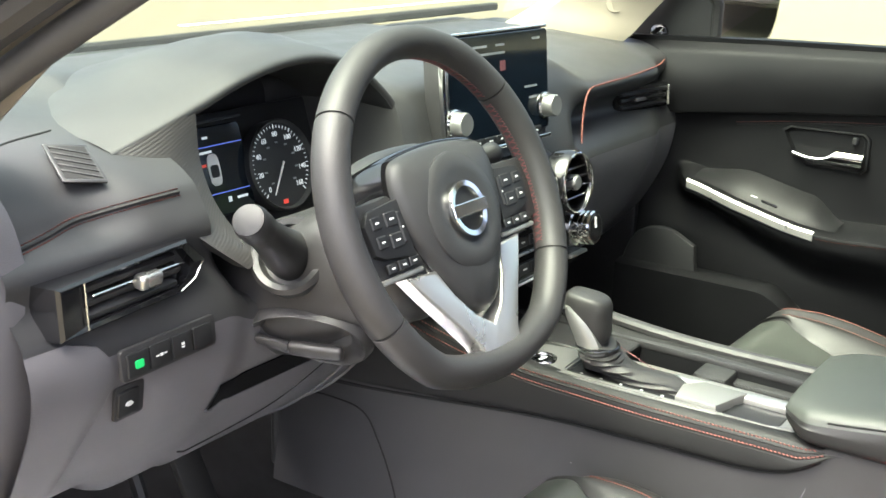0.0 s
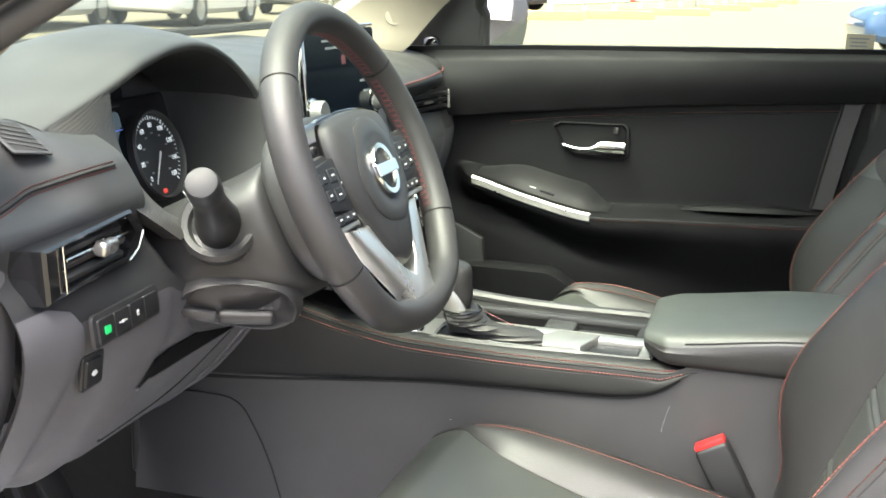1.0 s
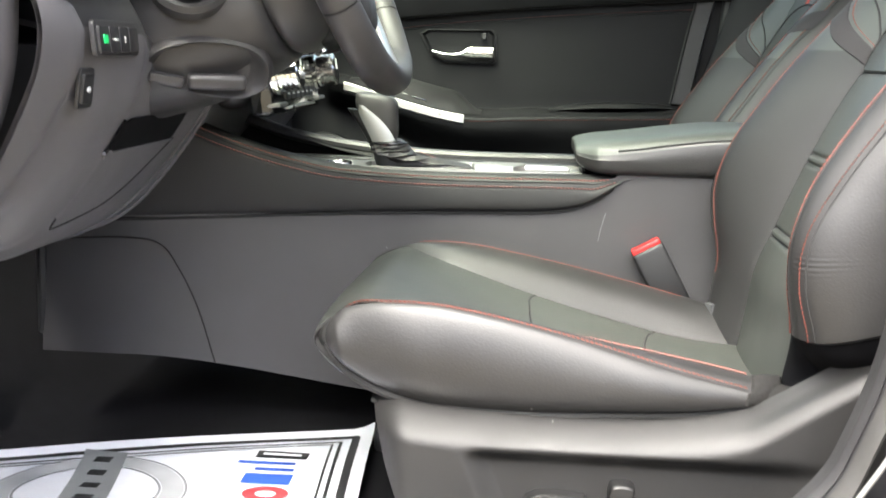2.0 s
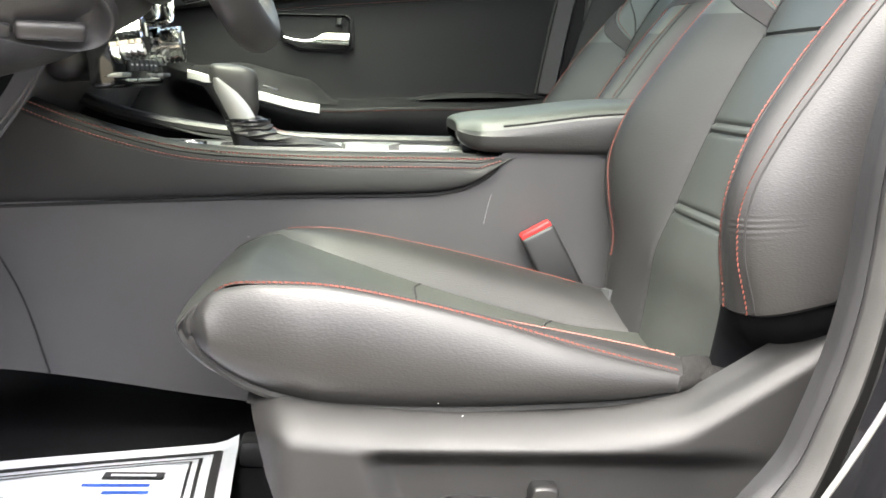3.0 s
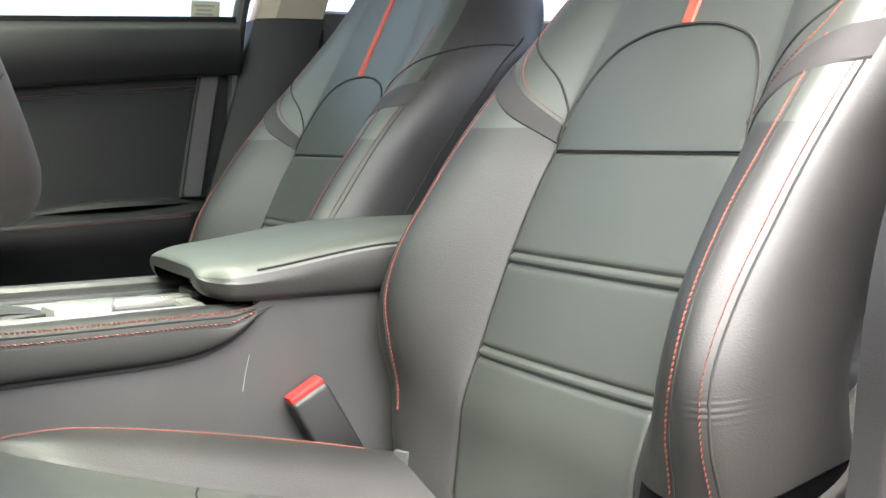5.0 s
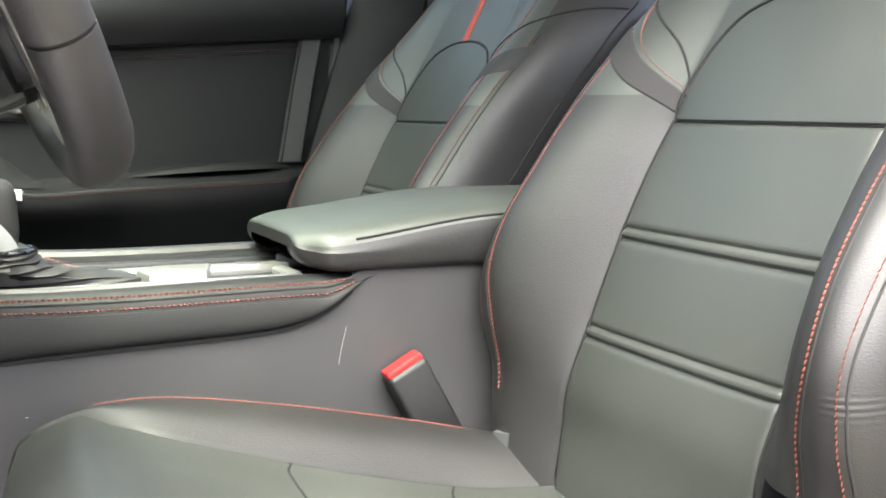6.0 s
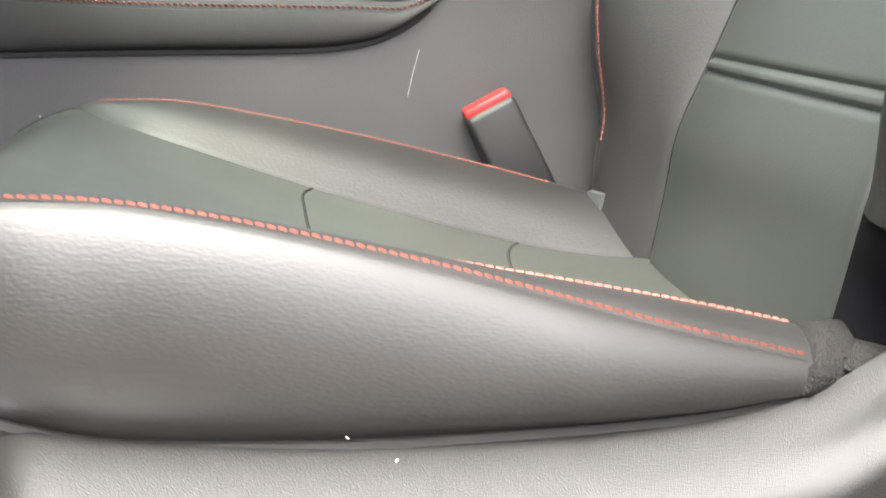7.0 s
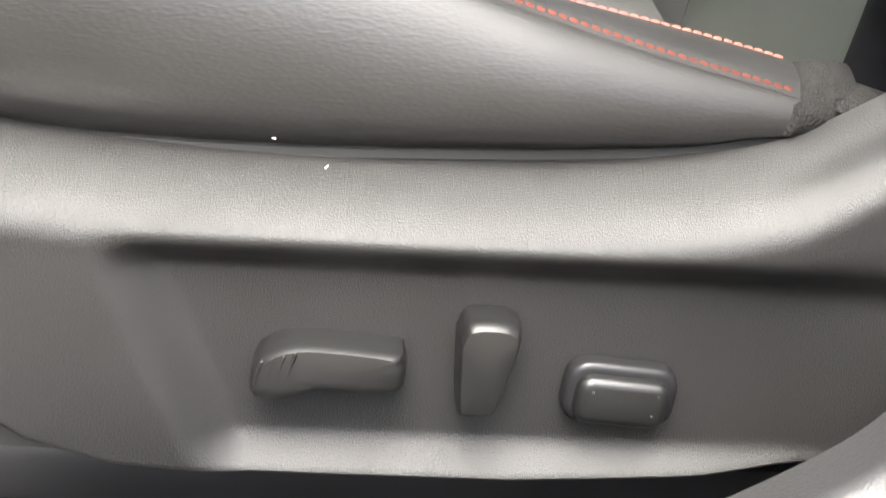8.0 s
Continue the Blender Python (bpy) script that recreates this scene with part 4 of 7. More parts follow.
outer = cr([(-0.568, 0.701, 0.945), (-0.556, 0.668, 0.912), (-0.540, 0.640, 0.885), (-0.520, 0.618, 0.862), (-0.490, 0.602, 0.836)], 24)
rows = []
for a, b in zip(outer, inner):
    bend = (a + b) / 2 + np.array([0, -0.004, 0.002])
    rows.append([tuple(a + np.array([0, 0.02, 0]))] + [tuple(q) for q in cr([a, bend, b], 9)] + [tuple(b + np.array([0.006, 0.10, -0.006]))])
part("ribbed_cheek", grid(rows), CARBON, hood, "ribbed dark grey trim cheek")

# instrument cluster
cluster = thing("instrument_cluster", "instrument cluster with lit screen and white speedometer dial", "instrument cluster")
cm = facing((-0.335, 0.768, 0.865), (0, -1, 0.28))
part("housing", rbox((0.36, 0.17, 0.01), 0.004, 2, cm @ pose(0.01, 0.0, -0.012)), DARK, cluster)
dial = cm @ pose(0.060, 0.010, 0.020)
part("dial", lathe([(0.050, -0.01), (0.050, 0.0), (0.0, 0.0)], 48, dial), INK, cluster, "black dial")
part("dial_ring", lathe([(0.0535, -0.012), (0.0545, 0.004), (0.0525, 0.007), (0.0505, 0.004), (0.0498, -0.002)], 48, dial), CAP_GREY, cluster, "grey dial ring")
for i in range(41):
    a = radians(225 - 270 * i / 40)
    big = i % 5 == 0
    part("tick", rbox((0.0052 if big else 0.0032, 0.0011 if big else 0.0007, 0.0006), 0, 1, dial @ pose(0.0455 * math.cos(a), 0.0455 * math.sin(a), 0.0006, 0, 0, math.degrees(a))), GLOW_WHITE, cluster)
for i in range(9):
    a = radians(225 - 270 * i / 8)
    words(str(20 * i), 0.0085, GLOW_WHITE, dial @ pose(0.0365 * math.cos(a), 0.0365 * math.sin(a), 0.0006), cluster)
    part("small_numeral", rbox((0.0045, 0.0022, 0.0006), 0, 1, dial @ pose(0.027 * math.cos(a), 0.027 * math.sin(a), 0.0006)), INK_GREY, cluster)
part("needle", slab([(-0.004, -0.0014), (0.040, -0.0005), (0.040, 0.0005), (-0.004, 0.0014)], 0.001, 0, 1, dial @ pose(0, 0, 0.004, 0, 0, 235)), WHITE, cluster, "white needle")
part("red_mark", rbox((0.008, 0.005, 0.0006), 0, 1, dial @ pose(-0.004, -0.043, 0.0008)), GLOW_RED, cluster)
sc = cm @ pose(-0.040, 0.020, 0.012)
screen = part("screen", slab(rounded(0.104, 0.100, 0.006), 0.003, 0.001, 1, sc), SCREEN, cluster, "dark lit information screen")
for y, w in ((0.028, 0.10), (-0.025, 0.10)):
    part("line", rbox((w, 0.0012, 0.0006), 0, 1, sc @ pose(0.0, y, 0.0034)), GLOW_BLUE, screen)
car_mark = cr([(-0.008, -0.014), (-0.009, 0.0), (-0.008, 0.012), (-0.004, 0.017), (0.004, 0.017), (0.008, 0.012), (0.009, 0.0), (0.008, -0.014), (0.004, -0.018), (-0.004, -0.018)], 36)
part("car_mark", slab([tuple(q) for q in car_mark], 0.0006, 0, 1, sc @ pose(0, 0.002, 0.003)), WHITE, screen, "small white car picture")
part("car_roof", slab(rounded(0.012, 0.014, 0.003), 0.0005, 0, 1, sc @ pose(0, 0.0, 0.0037)), INK, screen)
part("warning_mark", rbox((0.006, 0.003, 0.0006), 0, 1, sc @ pose(-0.014, 0.008, 0.0034)), GLOW_RED, screen)
part("gear_mark", rbox((0.005, 0.006, 0.0006), 0, 1, sc @ pose(0.014, -0.034, 0.0034)), GLOW_WHITE, screen)
for x, y, w in ((-0.035, 0.038, 0.014), (-0.005, 0.038, 0.008), (-0.008, 0.022, 0.018), (0.034, -0.034, 0.016), (-0.03, -0.034, 0.008)):
    part("text_bar", rbox((w, 0.0028, 0.0006), 0, 1, sc @ pose(x, y, 0.0034)), GLOW_WHITE, screen)
part("screen_bezel", tube([sc @ Vector((x, y, 0.004)) for x, y in ((-0.058, -0.054), (-0.060, 0.045), (-0.05, 0.055), (0.055, 0.056))], 0.0016, 6), HARD, cluster)

# ---------------------------------------------------------------- steering column
TILT_W = radians(24)
HUB = Vector((-0.361, 0.452, 0.898))
WHEEL = basis((1, 0, 0), (0, math.sin(TILT_W), math.cos(TILT_W)), (0, -math.cos(TILT_W), math.sin(TILT_W)), HUB)
column = thing("steering_column", "dark grey plastic steering column shroud with stalks", "steering column")


def super_ring(hw, top, low, s, n=40, e=0.75):
    out = []
    for a in np.linspace(0, 2 * math.pi, n + 1)[:-1]:
        c, d = math.cos(a), math.sin(a)
        out.append(tuple(WHEEL @ Vector((hw * math.copysign(abs(c) ** e, c), (top if d > 0 else low) * math.copysign(abs(d) ** e, d), -s))))
    return out


rows = [super_ring(*q) for q in cr([(0.080, 0.050, 0.080, 0.080), (0.092, 0.052, 0.095, 0.084), (0.098, 0.050, 0.100, 0.095), (0.102, 0.046, 0.104, 0.125), (0.106, 0.044, 0.108, 0.165), (0.108, 0.044, 0.106, 0.20), (0.100, 0.042, 0.098, 0.26)], 26)]
part("shroud", grid(rows, ring=True, caps=True), HARD, column)
rows = [super_ring(*q) for q in cr([(0.060, 0.060, 0.066, 0.022), (0.080, 0.072, 0.086, 0.032), (0.088, 0.076, 0.096, 0.052), (0.088, 0.074, 0.097, 0.072), (0.082, 0.066, 0.092, 0.080)], 16)]
part("collar", grid(rows, ring=True, caps=True), SOFT, column, "smooth black wheel collar")
base = Vector((-0.462, 0.575, 0.850))
tip = Vector((-0.535, 0.552, 0.900))
d = (tip - base).normalized()
sm = basis(d.orthogonal(), d.cross(d.orthogonal()), d, base)
part("stalk_cup", lathe([(0.040, -0.015), (0.041, -0.002), (0.037, 0.003), (0.031, 0.001), (0.028, -0.010)], 36, sm), HARD, column, "round stalk recess")
stalk = part("left_stalk", lathe([(0.024, -0.012), (0.023, 0.012), (0.019, 0.035), (0.0165, 0.060), (0.0165, 0.078), (0.0172, 0.080), (0.0172, 0.098), (0.0155, 0.102)], 32, sm), DARK, column, "black light stalk")
part("stalk_cap", lathe([(0.0155, 0.101), (0.0150, 0.105), (0.010, 0.1065), (0.0, 0.107)], 28, sm), DARK, stalk, "dark stalk end cap")
for i in range(3):
    part("mark", rbox((0.004, 0.0006, 0.0035), 0, 1, sm @ pose(0.006 * (i - 1), -0.0172, 0.088 - 0.002 * i)), WHITE, stalk)
p = cr([(-0.27, 0.555, 0.875), (-0.23, 0.54, 0.893), (-0.19, 0.528, 0.908), (-0.165, 0.52, 0.914)], 16)
part("right_stalk", tube([Vector(q) for q in p], [0.014] * 6 + [0.012] * 6 + [0.013, 0.0135, 0.012, 0.007], 14), DARK, column, "black wiper stalk")
# tilt lever in its scoop
pm = facing((-0.452, 0.560, 0.765), (-0.86, -0.30, -0.42), (0.0, -0.25, 1.0))
oval = [tuple(q) for q in cr([(-0.062, -0.020), (-0.050, 0.004), (-0.015, 0.024), (0.030, 0.030), (0.055, 0.018), (0.060, -0.006), (0.040, -0.024), (0.0, -0.030), (-0.045, -0.030), (-0.062, -0.020)], 48)[:-1]]
part("lever_pocket", bulge(oval, [(1.10, -0.012), (1.05, -0.002), (1.0, 0.002), (0.95, 0.001), (0.88, -0.006), (0.7, -0.012), (0.2, -0.014)], pm), HARD, column, "scooped lever pocket", 60)
lev = part("tilt_lever", rbox((0.058, 0.016, 0.012), 0.005, 3, pm @ pose(0.012, -0.012, 0.004, 0, 0, 14)), HARD, column, "dark grey tilt lever")
part("lever_root", rbox((0.035, 0.012, 0.008), 0.003, 2, pm @ pose(-0.035, -0.024, 0.000, 0, 0, 4)), HARD, lev)

# ---------------------------------------------------------------- steering wheel
wheel = thing("steering_wheel", "black leather flat-bottomed steering wheel with silver spokes", "steering wheel")
wheel.matrix_world = WHEEL


def rim_center(a, R=0.1685):
    x, y = R * math.cos(a), R * math.sin(a)
    if y < -0.135:
        y = -0.135 - (-0.135 - y) * 0.62
    return Vector((x, y, 0.0))


def rim_arc(a0, a1, n, r0=0.0165, r1=0.0185):
    rows = []
    for a in np.linspace(radians(a0), radians(a1), n):
        c = rim_center(a)
        out = Vector((math.cos(a), math.sin(a), 0))
        rows.append([c + out * r0 * math.cos(b) + Vector((0, 0, r1 * math.sin(b))) for b in np.linspace(0, 2 * math.pi, 25)[:-1]])
    return grid(rows, ring=True, caps=True)


JOINTS = [(-27.6, 38.6), (39.4, 140.6), (141.4, 207.6), (208.4, 331.6)]
for a0, a1 in JOINTS:
    part("rim_section", rim_arc(a0, a1, int((a1 - a0) / 2.2)), RIM, wheel, "black leather rim section")
part("rim_core", rim_arc(0, 360, 120, 0.0152, 0.0172), SEAM, wheel)


def rim_cross(a0, a1):
    """Crossed red threads along the inside of the rim."""
    bms = []
    for k, a in enumerate(np.arange(a0, a1, 2.6)):
        a = radians(a)
        c = rim_center(a)
        out = Vector((math.cos(a), math.sin(a), 0))
        t = Vector((-math.sin(a), math.cos(a), 0))
        for sgn in (-1, 1):
            q = [c - out * 0.0163 * math.cos(b) + Vector((0, 0, 0.0186 * math.sin(b) + 0.0004)) - t * sgn * 0.0022 * f for b, f in ((-0.58, -1), (-0.28, 0), (0.02, 1))]
            bms.append(tube(q, 0.00085, 4))
    return join(*bms)


for a0, a1 in ((-24, 36), (42, 88), (145, 204)):
    part("cross_stitching", rim_cross(a0, a1), RIM_THREAD, wheel, "red cross stitching on the inner rim")


cover = cr([(-0.024, -0.096), (-0.048, -0.064), (-0.073, -0.020), (-0.084, 0.020), (-0.080, 0.050), (-0.062, 0.062), (0, 0.067), (0.062, 0.062), (0.080, 0.050), (0.084, 0.020), (0.073, -0.020), (0.048, -0.064), (0.024, -0.096), (0, -0.106), (-0.024, -0.096)], 90)[:-1]
part("cover_gap", bulge([(x * 1.045, y * 1.035) for x, y in cover], [(0.97, -0.050), (1.0, -0.030), (1.0, -0.006), (0.96, -0.004), (0.5, -0.003)]), GLOSS, wheel, "glossy black gap round the cover", 60)
part("cover_disc", lathe([(0.060, 0.004), (0.0585, 0.0135), (0.054, 0.0162), (0.040, 0.0168), (0.033, 0.0150), (0.0, 0.0150)], 48, pose(0, -0.004, 0)), SOFT, wheel, "raised round middle of the cover", 50)
part("airbag_cover", bulge([tuple(q) for q in cover], [(0.96, -0.050), (1.0, -0.035), (1.0, -0.008), (0.985, 0.000), (0.95, 0.005), (0.88, 0.009), (0.72, 0.013), (0.62, 0.0145), (0.45, 0.015)]), SOFT, wheel, "soft black airbag cover", 60)
emblem = part("emblem_ring", grid([[((r * math.cos(a)), -0.004 + r * math.sin(a), 0.0152 + h) for a in np.linspace(0, 2 * math.pi, 49)[:-1]] for r, h in ((0.0215, 0), (0.0222, 0.004), (0.0275, 0.0045), (0.0285, 0.002), (0.0285, 0))], ring=True), CHROME, wheel, "plain chrome ring badge")
part("emblem_bar", rbox((0.058, 0.013, 0.004), 0.001, 1, pose(0, -0.004, 0.0195)), CHROME, emblem, "plain chrome bar")
for s in (-1, 1):
    arm = [(0.066 * s, 0.034), (0.105 * s, 0.030), (0.150 * s, 0.030), (0.158 * s, 0.0), (0.152 * s, -0.034), (0.110 * s, -0.046), (0.062 * s, -0.052)]
    if s < 0:
        arm = arm[::-1]
    spoke = part("spoke", slab(arm, 0.020, 0.004, 2, pose(0, 0, -0.024)), HARD, wheel, "dark spoke with switches")
    pad = [(0.082 * s, 0.026), (0.128 * s, 0.022), (0.138 * s, 0.010), (0.134 * s, -0.018), (0.122 * s, -0.024), (0.078 * s, -0.030)]
    part("switch_pad", slab(pad if s > 0 else pad[::-1], 0.006, 0.002, 2, pose(0, 0, -0.004)), DARK, spoke)
    for x, y, w, h in ((0.100, 0.010, 0.018, 0.014), (0.122, 0.010, 0.014, 0.012), (0.100, -0.010, 0.018, 0.014), (0.121, -0.008, 0.014, 0.012), (0.088, 0.0, 0.006, 0.030)):
        key = part("switch", rbox((w, h, 0.004), 0.0012, 1, pose(x * s, y, 0.0015)), DARK, spoke)
        part("mark", rbox((w * 0.35, 0.0016, 0.0005), 0, 1, pose(x * s, y, 0.0037)), WHITE, spoke)
    for i in range(3):
        part("switch", rbox((0.014, 0.009, 0.004), 0.001, 1, pose((0.084 + 0.0165 * i) * s, -0.033, 0.000)), DARK, spoke)
        part("mark", rbox((0.005, 0.0016, 0.0005), 0, 1, pose((0.084 + 0.0165 * i) * s, -0.033, 0.0022)), WHITE, spoke)
    part("spoke_trim", rbox((0.062, 0.005, 0.006), 0.0015, 2, pose(0.103 * s, -0.043, -0.003)), PAINTED, spoke, "silver spoke edge")
half_v = [(0.000, -0.119), (0.022, -0.104), (0.042, -0.078), (0.056, -0.050), (0.100, -0.047), (0.080, -0.075), (0.056, -0.105), (0.037, -0.130), (0.028, -0.150), (0.025, -0.166)]
vee = half_v + [(-x, y) for x, y in half_v[:0:-1]]
bm = slab(vee[::-1], 0.016, 0.003, 3, pose(0, 0, -0.016))
for v in bm.verts:
    v.co.z += 0.10 * max(0.0, -v.co.y - 0.045) * (1 if v.co.z > -0.010 else 0.6)
part("lower_spokes", bm, SATIN, wheel, "bright silver lower spokes that meet in a V", 40)
part("hub", lathe([(0.06, -0.06), (0.066, -0.04), (0.06, -0.02)], 32), DARK, wheel)

# ---------------------------------------------------------------- centre stack
display = thing("centre_display", "dark touch screen with silver edge and two knobs", "display")
dm = facing((0.017, 0.632, 0.953), (-0.06, -1, 0.10))
part("housing", rbox((0.238, 0.150, 0.030), 0.006, 2, dm @ pose(0, -0.004, -0.018)), HARD, display)
part("screen", slab(rounded(0.228, 0.135, 0.006), 0.003, 0.001, 1, dm @ pose(0, 0.002, 0)), SCREEN, display, "dark glossy screen")
part("silver_edge", rbox((0.007, 0.146, 0.012), 0.002, 2, dm @ pose(-0.117, 0, -0.001)), CHROME, display)
part("silver_edge", rbox((0.235, 0.004, 0.012), 0.0015, 1, dm @ pose(0, 0.073, -0.004)), CHROME, display)
part("silver_edge", rbox((0.238, 0.006, 0.012), 0.002, 2, dm @ pose(0, -0.077, -0.002)), CHROME, display)
for x in (-0.103, 0.105):
    k = part("knob", lathe([(0.017, 0), (0.017, 0.004), (0.0155, 0.005), (0.0150, 0.018), (0.0135, 0.020), (0, 0.0195)], 32, dm @ pose(x, -0.035, 0.002)), PAINTED, display, "round silver knob")
    part("knob_ring", lathe([(0.0175, 0), (0.0185, 0.003), (0.0165, 0.005)], 32, dm @ pose(x, -0.035, 0.002)), CHROME, k)
for i in range(7):
    part("key", rbox((0.026, 0.010, 0.004), 0.001, 1, dm @ pose(-0.083 + 0.0270 * i, -0.066, 0.003)), DARK, display)
    part("mark", rbox((0.009, 0.002, 0.0005), 0, 1, dm @ pose(-0.083 + 0.0270 * i, -0.066, 0.0053)), WHITE, display)
part("lit_mark", rbox((0.012, 0.013, 0.0005), 0, 1, dm @ pose(0.005, 0.028, 0.0033)), RIM_THREAD, display)
for x, y, w in ((-0.045, 0.055, 0.03), (0.0, 0.055, 0.02), (0.085, 0.058, 0.018), (0.07, -0.005, 0.03), (0.075, -0.02, 0.02), (-0.02, 0.045, 0.06)):
    part("text_bar", rbox((w, 0.003, 0.0005), 0, 1, dm @ pose(x, y, 0.0033)), INK_GREY, display)
for x in (-0.097, 0.003, 0.103):
    v = thing("round_air_vent", "round black air vent with a chrome ring", "air vent", "round air vents")
    m = facing((x, 0.560, 0.822), (0, -1, 0.12))
    v.matrix_world = m
    part("ring", grid([[(r * math.cos(a), r * math.sin(a), h) for a in np.linspace(0, 2 * math.pi, 41)[:-1]] for r, h in ((0.0385, 0.004), (0.0392, 0.0105), (0.0405, 0.0118), (0.0418, 0.0105), (0.042, 0.004))], ring=True), CHROME, v, "thin chrome ring")
    part("barrel", grid([[(r * math.cos(a), r * math.sin(a), h) for a in np.linspace(0, 2 * math.pi, 41)[:-1]] for r, h in ((0.036, -0.03), (0.036, 0.006), (0.0375, 0.009), (0.0425, 0.009), (0.0445, 0.005), (0.0445, -0.02))], ring=True), GLOSS, v)
    part("duct", lathe([(0.036, -0.02), (0.0, -0.022)], 32), SEAM, v)
    for i in range(4):
        w = 2 * math.sqrt(0.035**2 - (0.020 - 0.0133 * i) ** 2)
        part("slat", rbox((w, 0.003, 0.014), 0.001, 1, pose(0, 0.020 - 0.0133 * i, 0)), GLOSS, v)
    part("hub", lathe([(0.011, -0.005), (0.011, 0.007), (0.009, 0.010), (0, 0.0105)], 24), PAINTED, v, "silver centre hub")
hvac = thing("climate_panel", "glossy black climate panel with silver strips and knobs", "climate control")
hm = facing((0.0, 0.575, 0.742), (0, -1, 0.15))
part("panel", rbox((0.31, 0.085, 0.03), 0.008, 2, hm @ pose(0, 0, -0.006)), GLOSS, hvac)
part("surround", rbox((0.31, 0.15, 0.05), 0.02, 3, hm @ pose(0, 0.045, -0.045)), GATE, hvac)
for x in (-0.130, 0.130):
    part("bright_frame", rbox((0.050, 0.005, 0.022), 0.002, 2, hm @ pose(x, -0.030, 0.006)), PAINTED, hvac)
for y in (0.034, 0.002, -0.036):
    part("silver_strip", rbox((0.19, 0.003, 0.004), 0.001, 1, hm @ pose(0, y, 0.011)), SATIN, hvac)
for i in range(6):
    for y in (0.018, -0.018):
        part("key", rbox((0.026, 0.014, 0.004), 0.001, 1, hm @ pose(-0.075 + 0.03 * i, y, 0.011)), DARK, hvac)
        part("mark", rbox((0.009, 0.002, 0.0005), 0, 1, hm @ pose(-0.075 + 0.03 * i, y, 0.0133)), WHITE, hvac)
for x in (-0.130, 0.130):
    k = part("knob", lathe([(0.026, 0), (0.026, 0.008), (0.0225, 0.010), (0.0225, 0.016), (0.024, 0.017), (0.024, 0.020), (0.0222, 0.0212), (0.0222, 0.0225), (0.024, 0.0237), (0.024, 0.0265), (0.0222, 0.0277), (0.0222, 0.029), (0.024, 0.0302), (0.024, 0.034), (0.0215, 0.036), (0, 0.0355)], 32, hm @ pose(x, 0.008, 0.008)), CHROME, hvac, "round silver temperature knob")
    part("knob_face", lathe([(0.019, 0.0), (0.018, 0.0012), (0, 0.001)], 28, hm @ pose(x, 0.008, 0.0438)), GLOSS, k)
    part("pointer", rbox((0.004, 0.015, 0.001), 0, 1, hm @ pose(x, 0.016, 0.0452)), WHITE, k)
part("lower_trim", rbox((0.26, 0.03, 0.12), 0.01, 2, pose(0.0, 0.72, 0.655, -25)), GATE, hvac)
# passenger vent
vent = thing("right_air_vent", "black air vent with a silver tab", "air vent", "air vents")
vm = facing((0.575, 0.672, 0.868), (-0.15, -1, 0.05))
part("bezel", rbox((0.17, 0.046, 0.02), 0.006, 2, vm @ pose(0, 0, -0.012)), GLOSS, vent)
for i in range(3):
    part("slat", rbox((0.145, 0.007, 0.012), 0.002, 1, vm @ pose(0, 0.012 - 0.012 * i, -0.004, 20)), GATE, vent)
part("tab", rbox((0.030, 0.006, 0.008), 0.002, 2, vm @ pose(-0.02, 0, 0.005)), SATIN, vent, "silver tab")
part("slat_trim", rbox((0.11, 0.002, 0.002), 0, 1, vm @ pose(0, 0.002, 0.006)), CHROME, vent)
part("edge_trim", rbox((0.004, 0.036, 0.004), 0.001, 1, vm @ pose(0.072, 0, 0.004)), SATIN, vent)

# ---------------------------------------------------------------- centre console
console = thing("centre_console", "black centre console with leather pad and silver shift panel", "car console")


def console_side(s):
    rows = []
    for y in np.linspace(-0.25, 0.86, 50):
        x = 0.105 + 0.055 * step(0.40, 0.78, y)
        foot = 0.335 + 0.055 * step(0.35, 0.75, y)
        top = 0.645 if y < 0.12 else at([(0.12, 0.635), (0.45, 0.60), (0.98, 0.60)], y)
        rows.append([((x + 0.012 * (1 - k) ** 2) * s, y, foot + (top - foot) * k) for k in np.linspace(0, 1, 16)])
    return grid(rows)


for s in (-1, 1):
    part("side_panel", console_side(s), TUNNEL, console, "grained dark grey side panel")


def pad_top(y):
    return smooth_at([(0.108, 0.634), (0.2, 0.634), (0.35, 0.632), (0.47, 0.636), (0.54, 0.648), (0.62, 0.672), (0.70, 0.705), (0.78, 0.74)], y)


def pad_foot(y):
    return smooth_at([(0.112, 0.6325), (0.122, 0.629), (0.140, 0.616), (0.158, 0.604), (0.18, 0.595), (0.225, 0.588), (0.35, 0.583), (0.55, 0.574), (0.78, 0.564)], y)


def pad_x(y):
    return 0.108 + 0.055 * step(0.40, 0.80, y) - 0.008 * step(0.15, 0.112, y)


PAD = [(-0.034, -0.002, 0), (-0.028, 0.0, 0), (-0.016, 0.002, 0), (-0.006, -0.001, 0), (0.001, -0.009, 0), (0.004, -0.018, 0), (0.006, 0.0, 0.55), (0.004, 0.0, 0.9), (-0.004, 0, 1.0)]


def pad_point(u, y, s):
    """Across the padded rail from its inner edge (u 0) over the top to its foot (u 1)."""
    q = np.array(PAD_S[int(round(u * 160))])
    t, f = pad_top(y), pad_foot(y)
    e = min(1.0, (t - f) / 0.03)
    z = t + q[1] * e if q[2] <= 0 else (t - 0.018 * e) * (1 - q[2]) + f * q[2]
    return ((pad_x(y) + q[0]) * s, y, z)


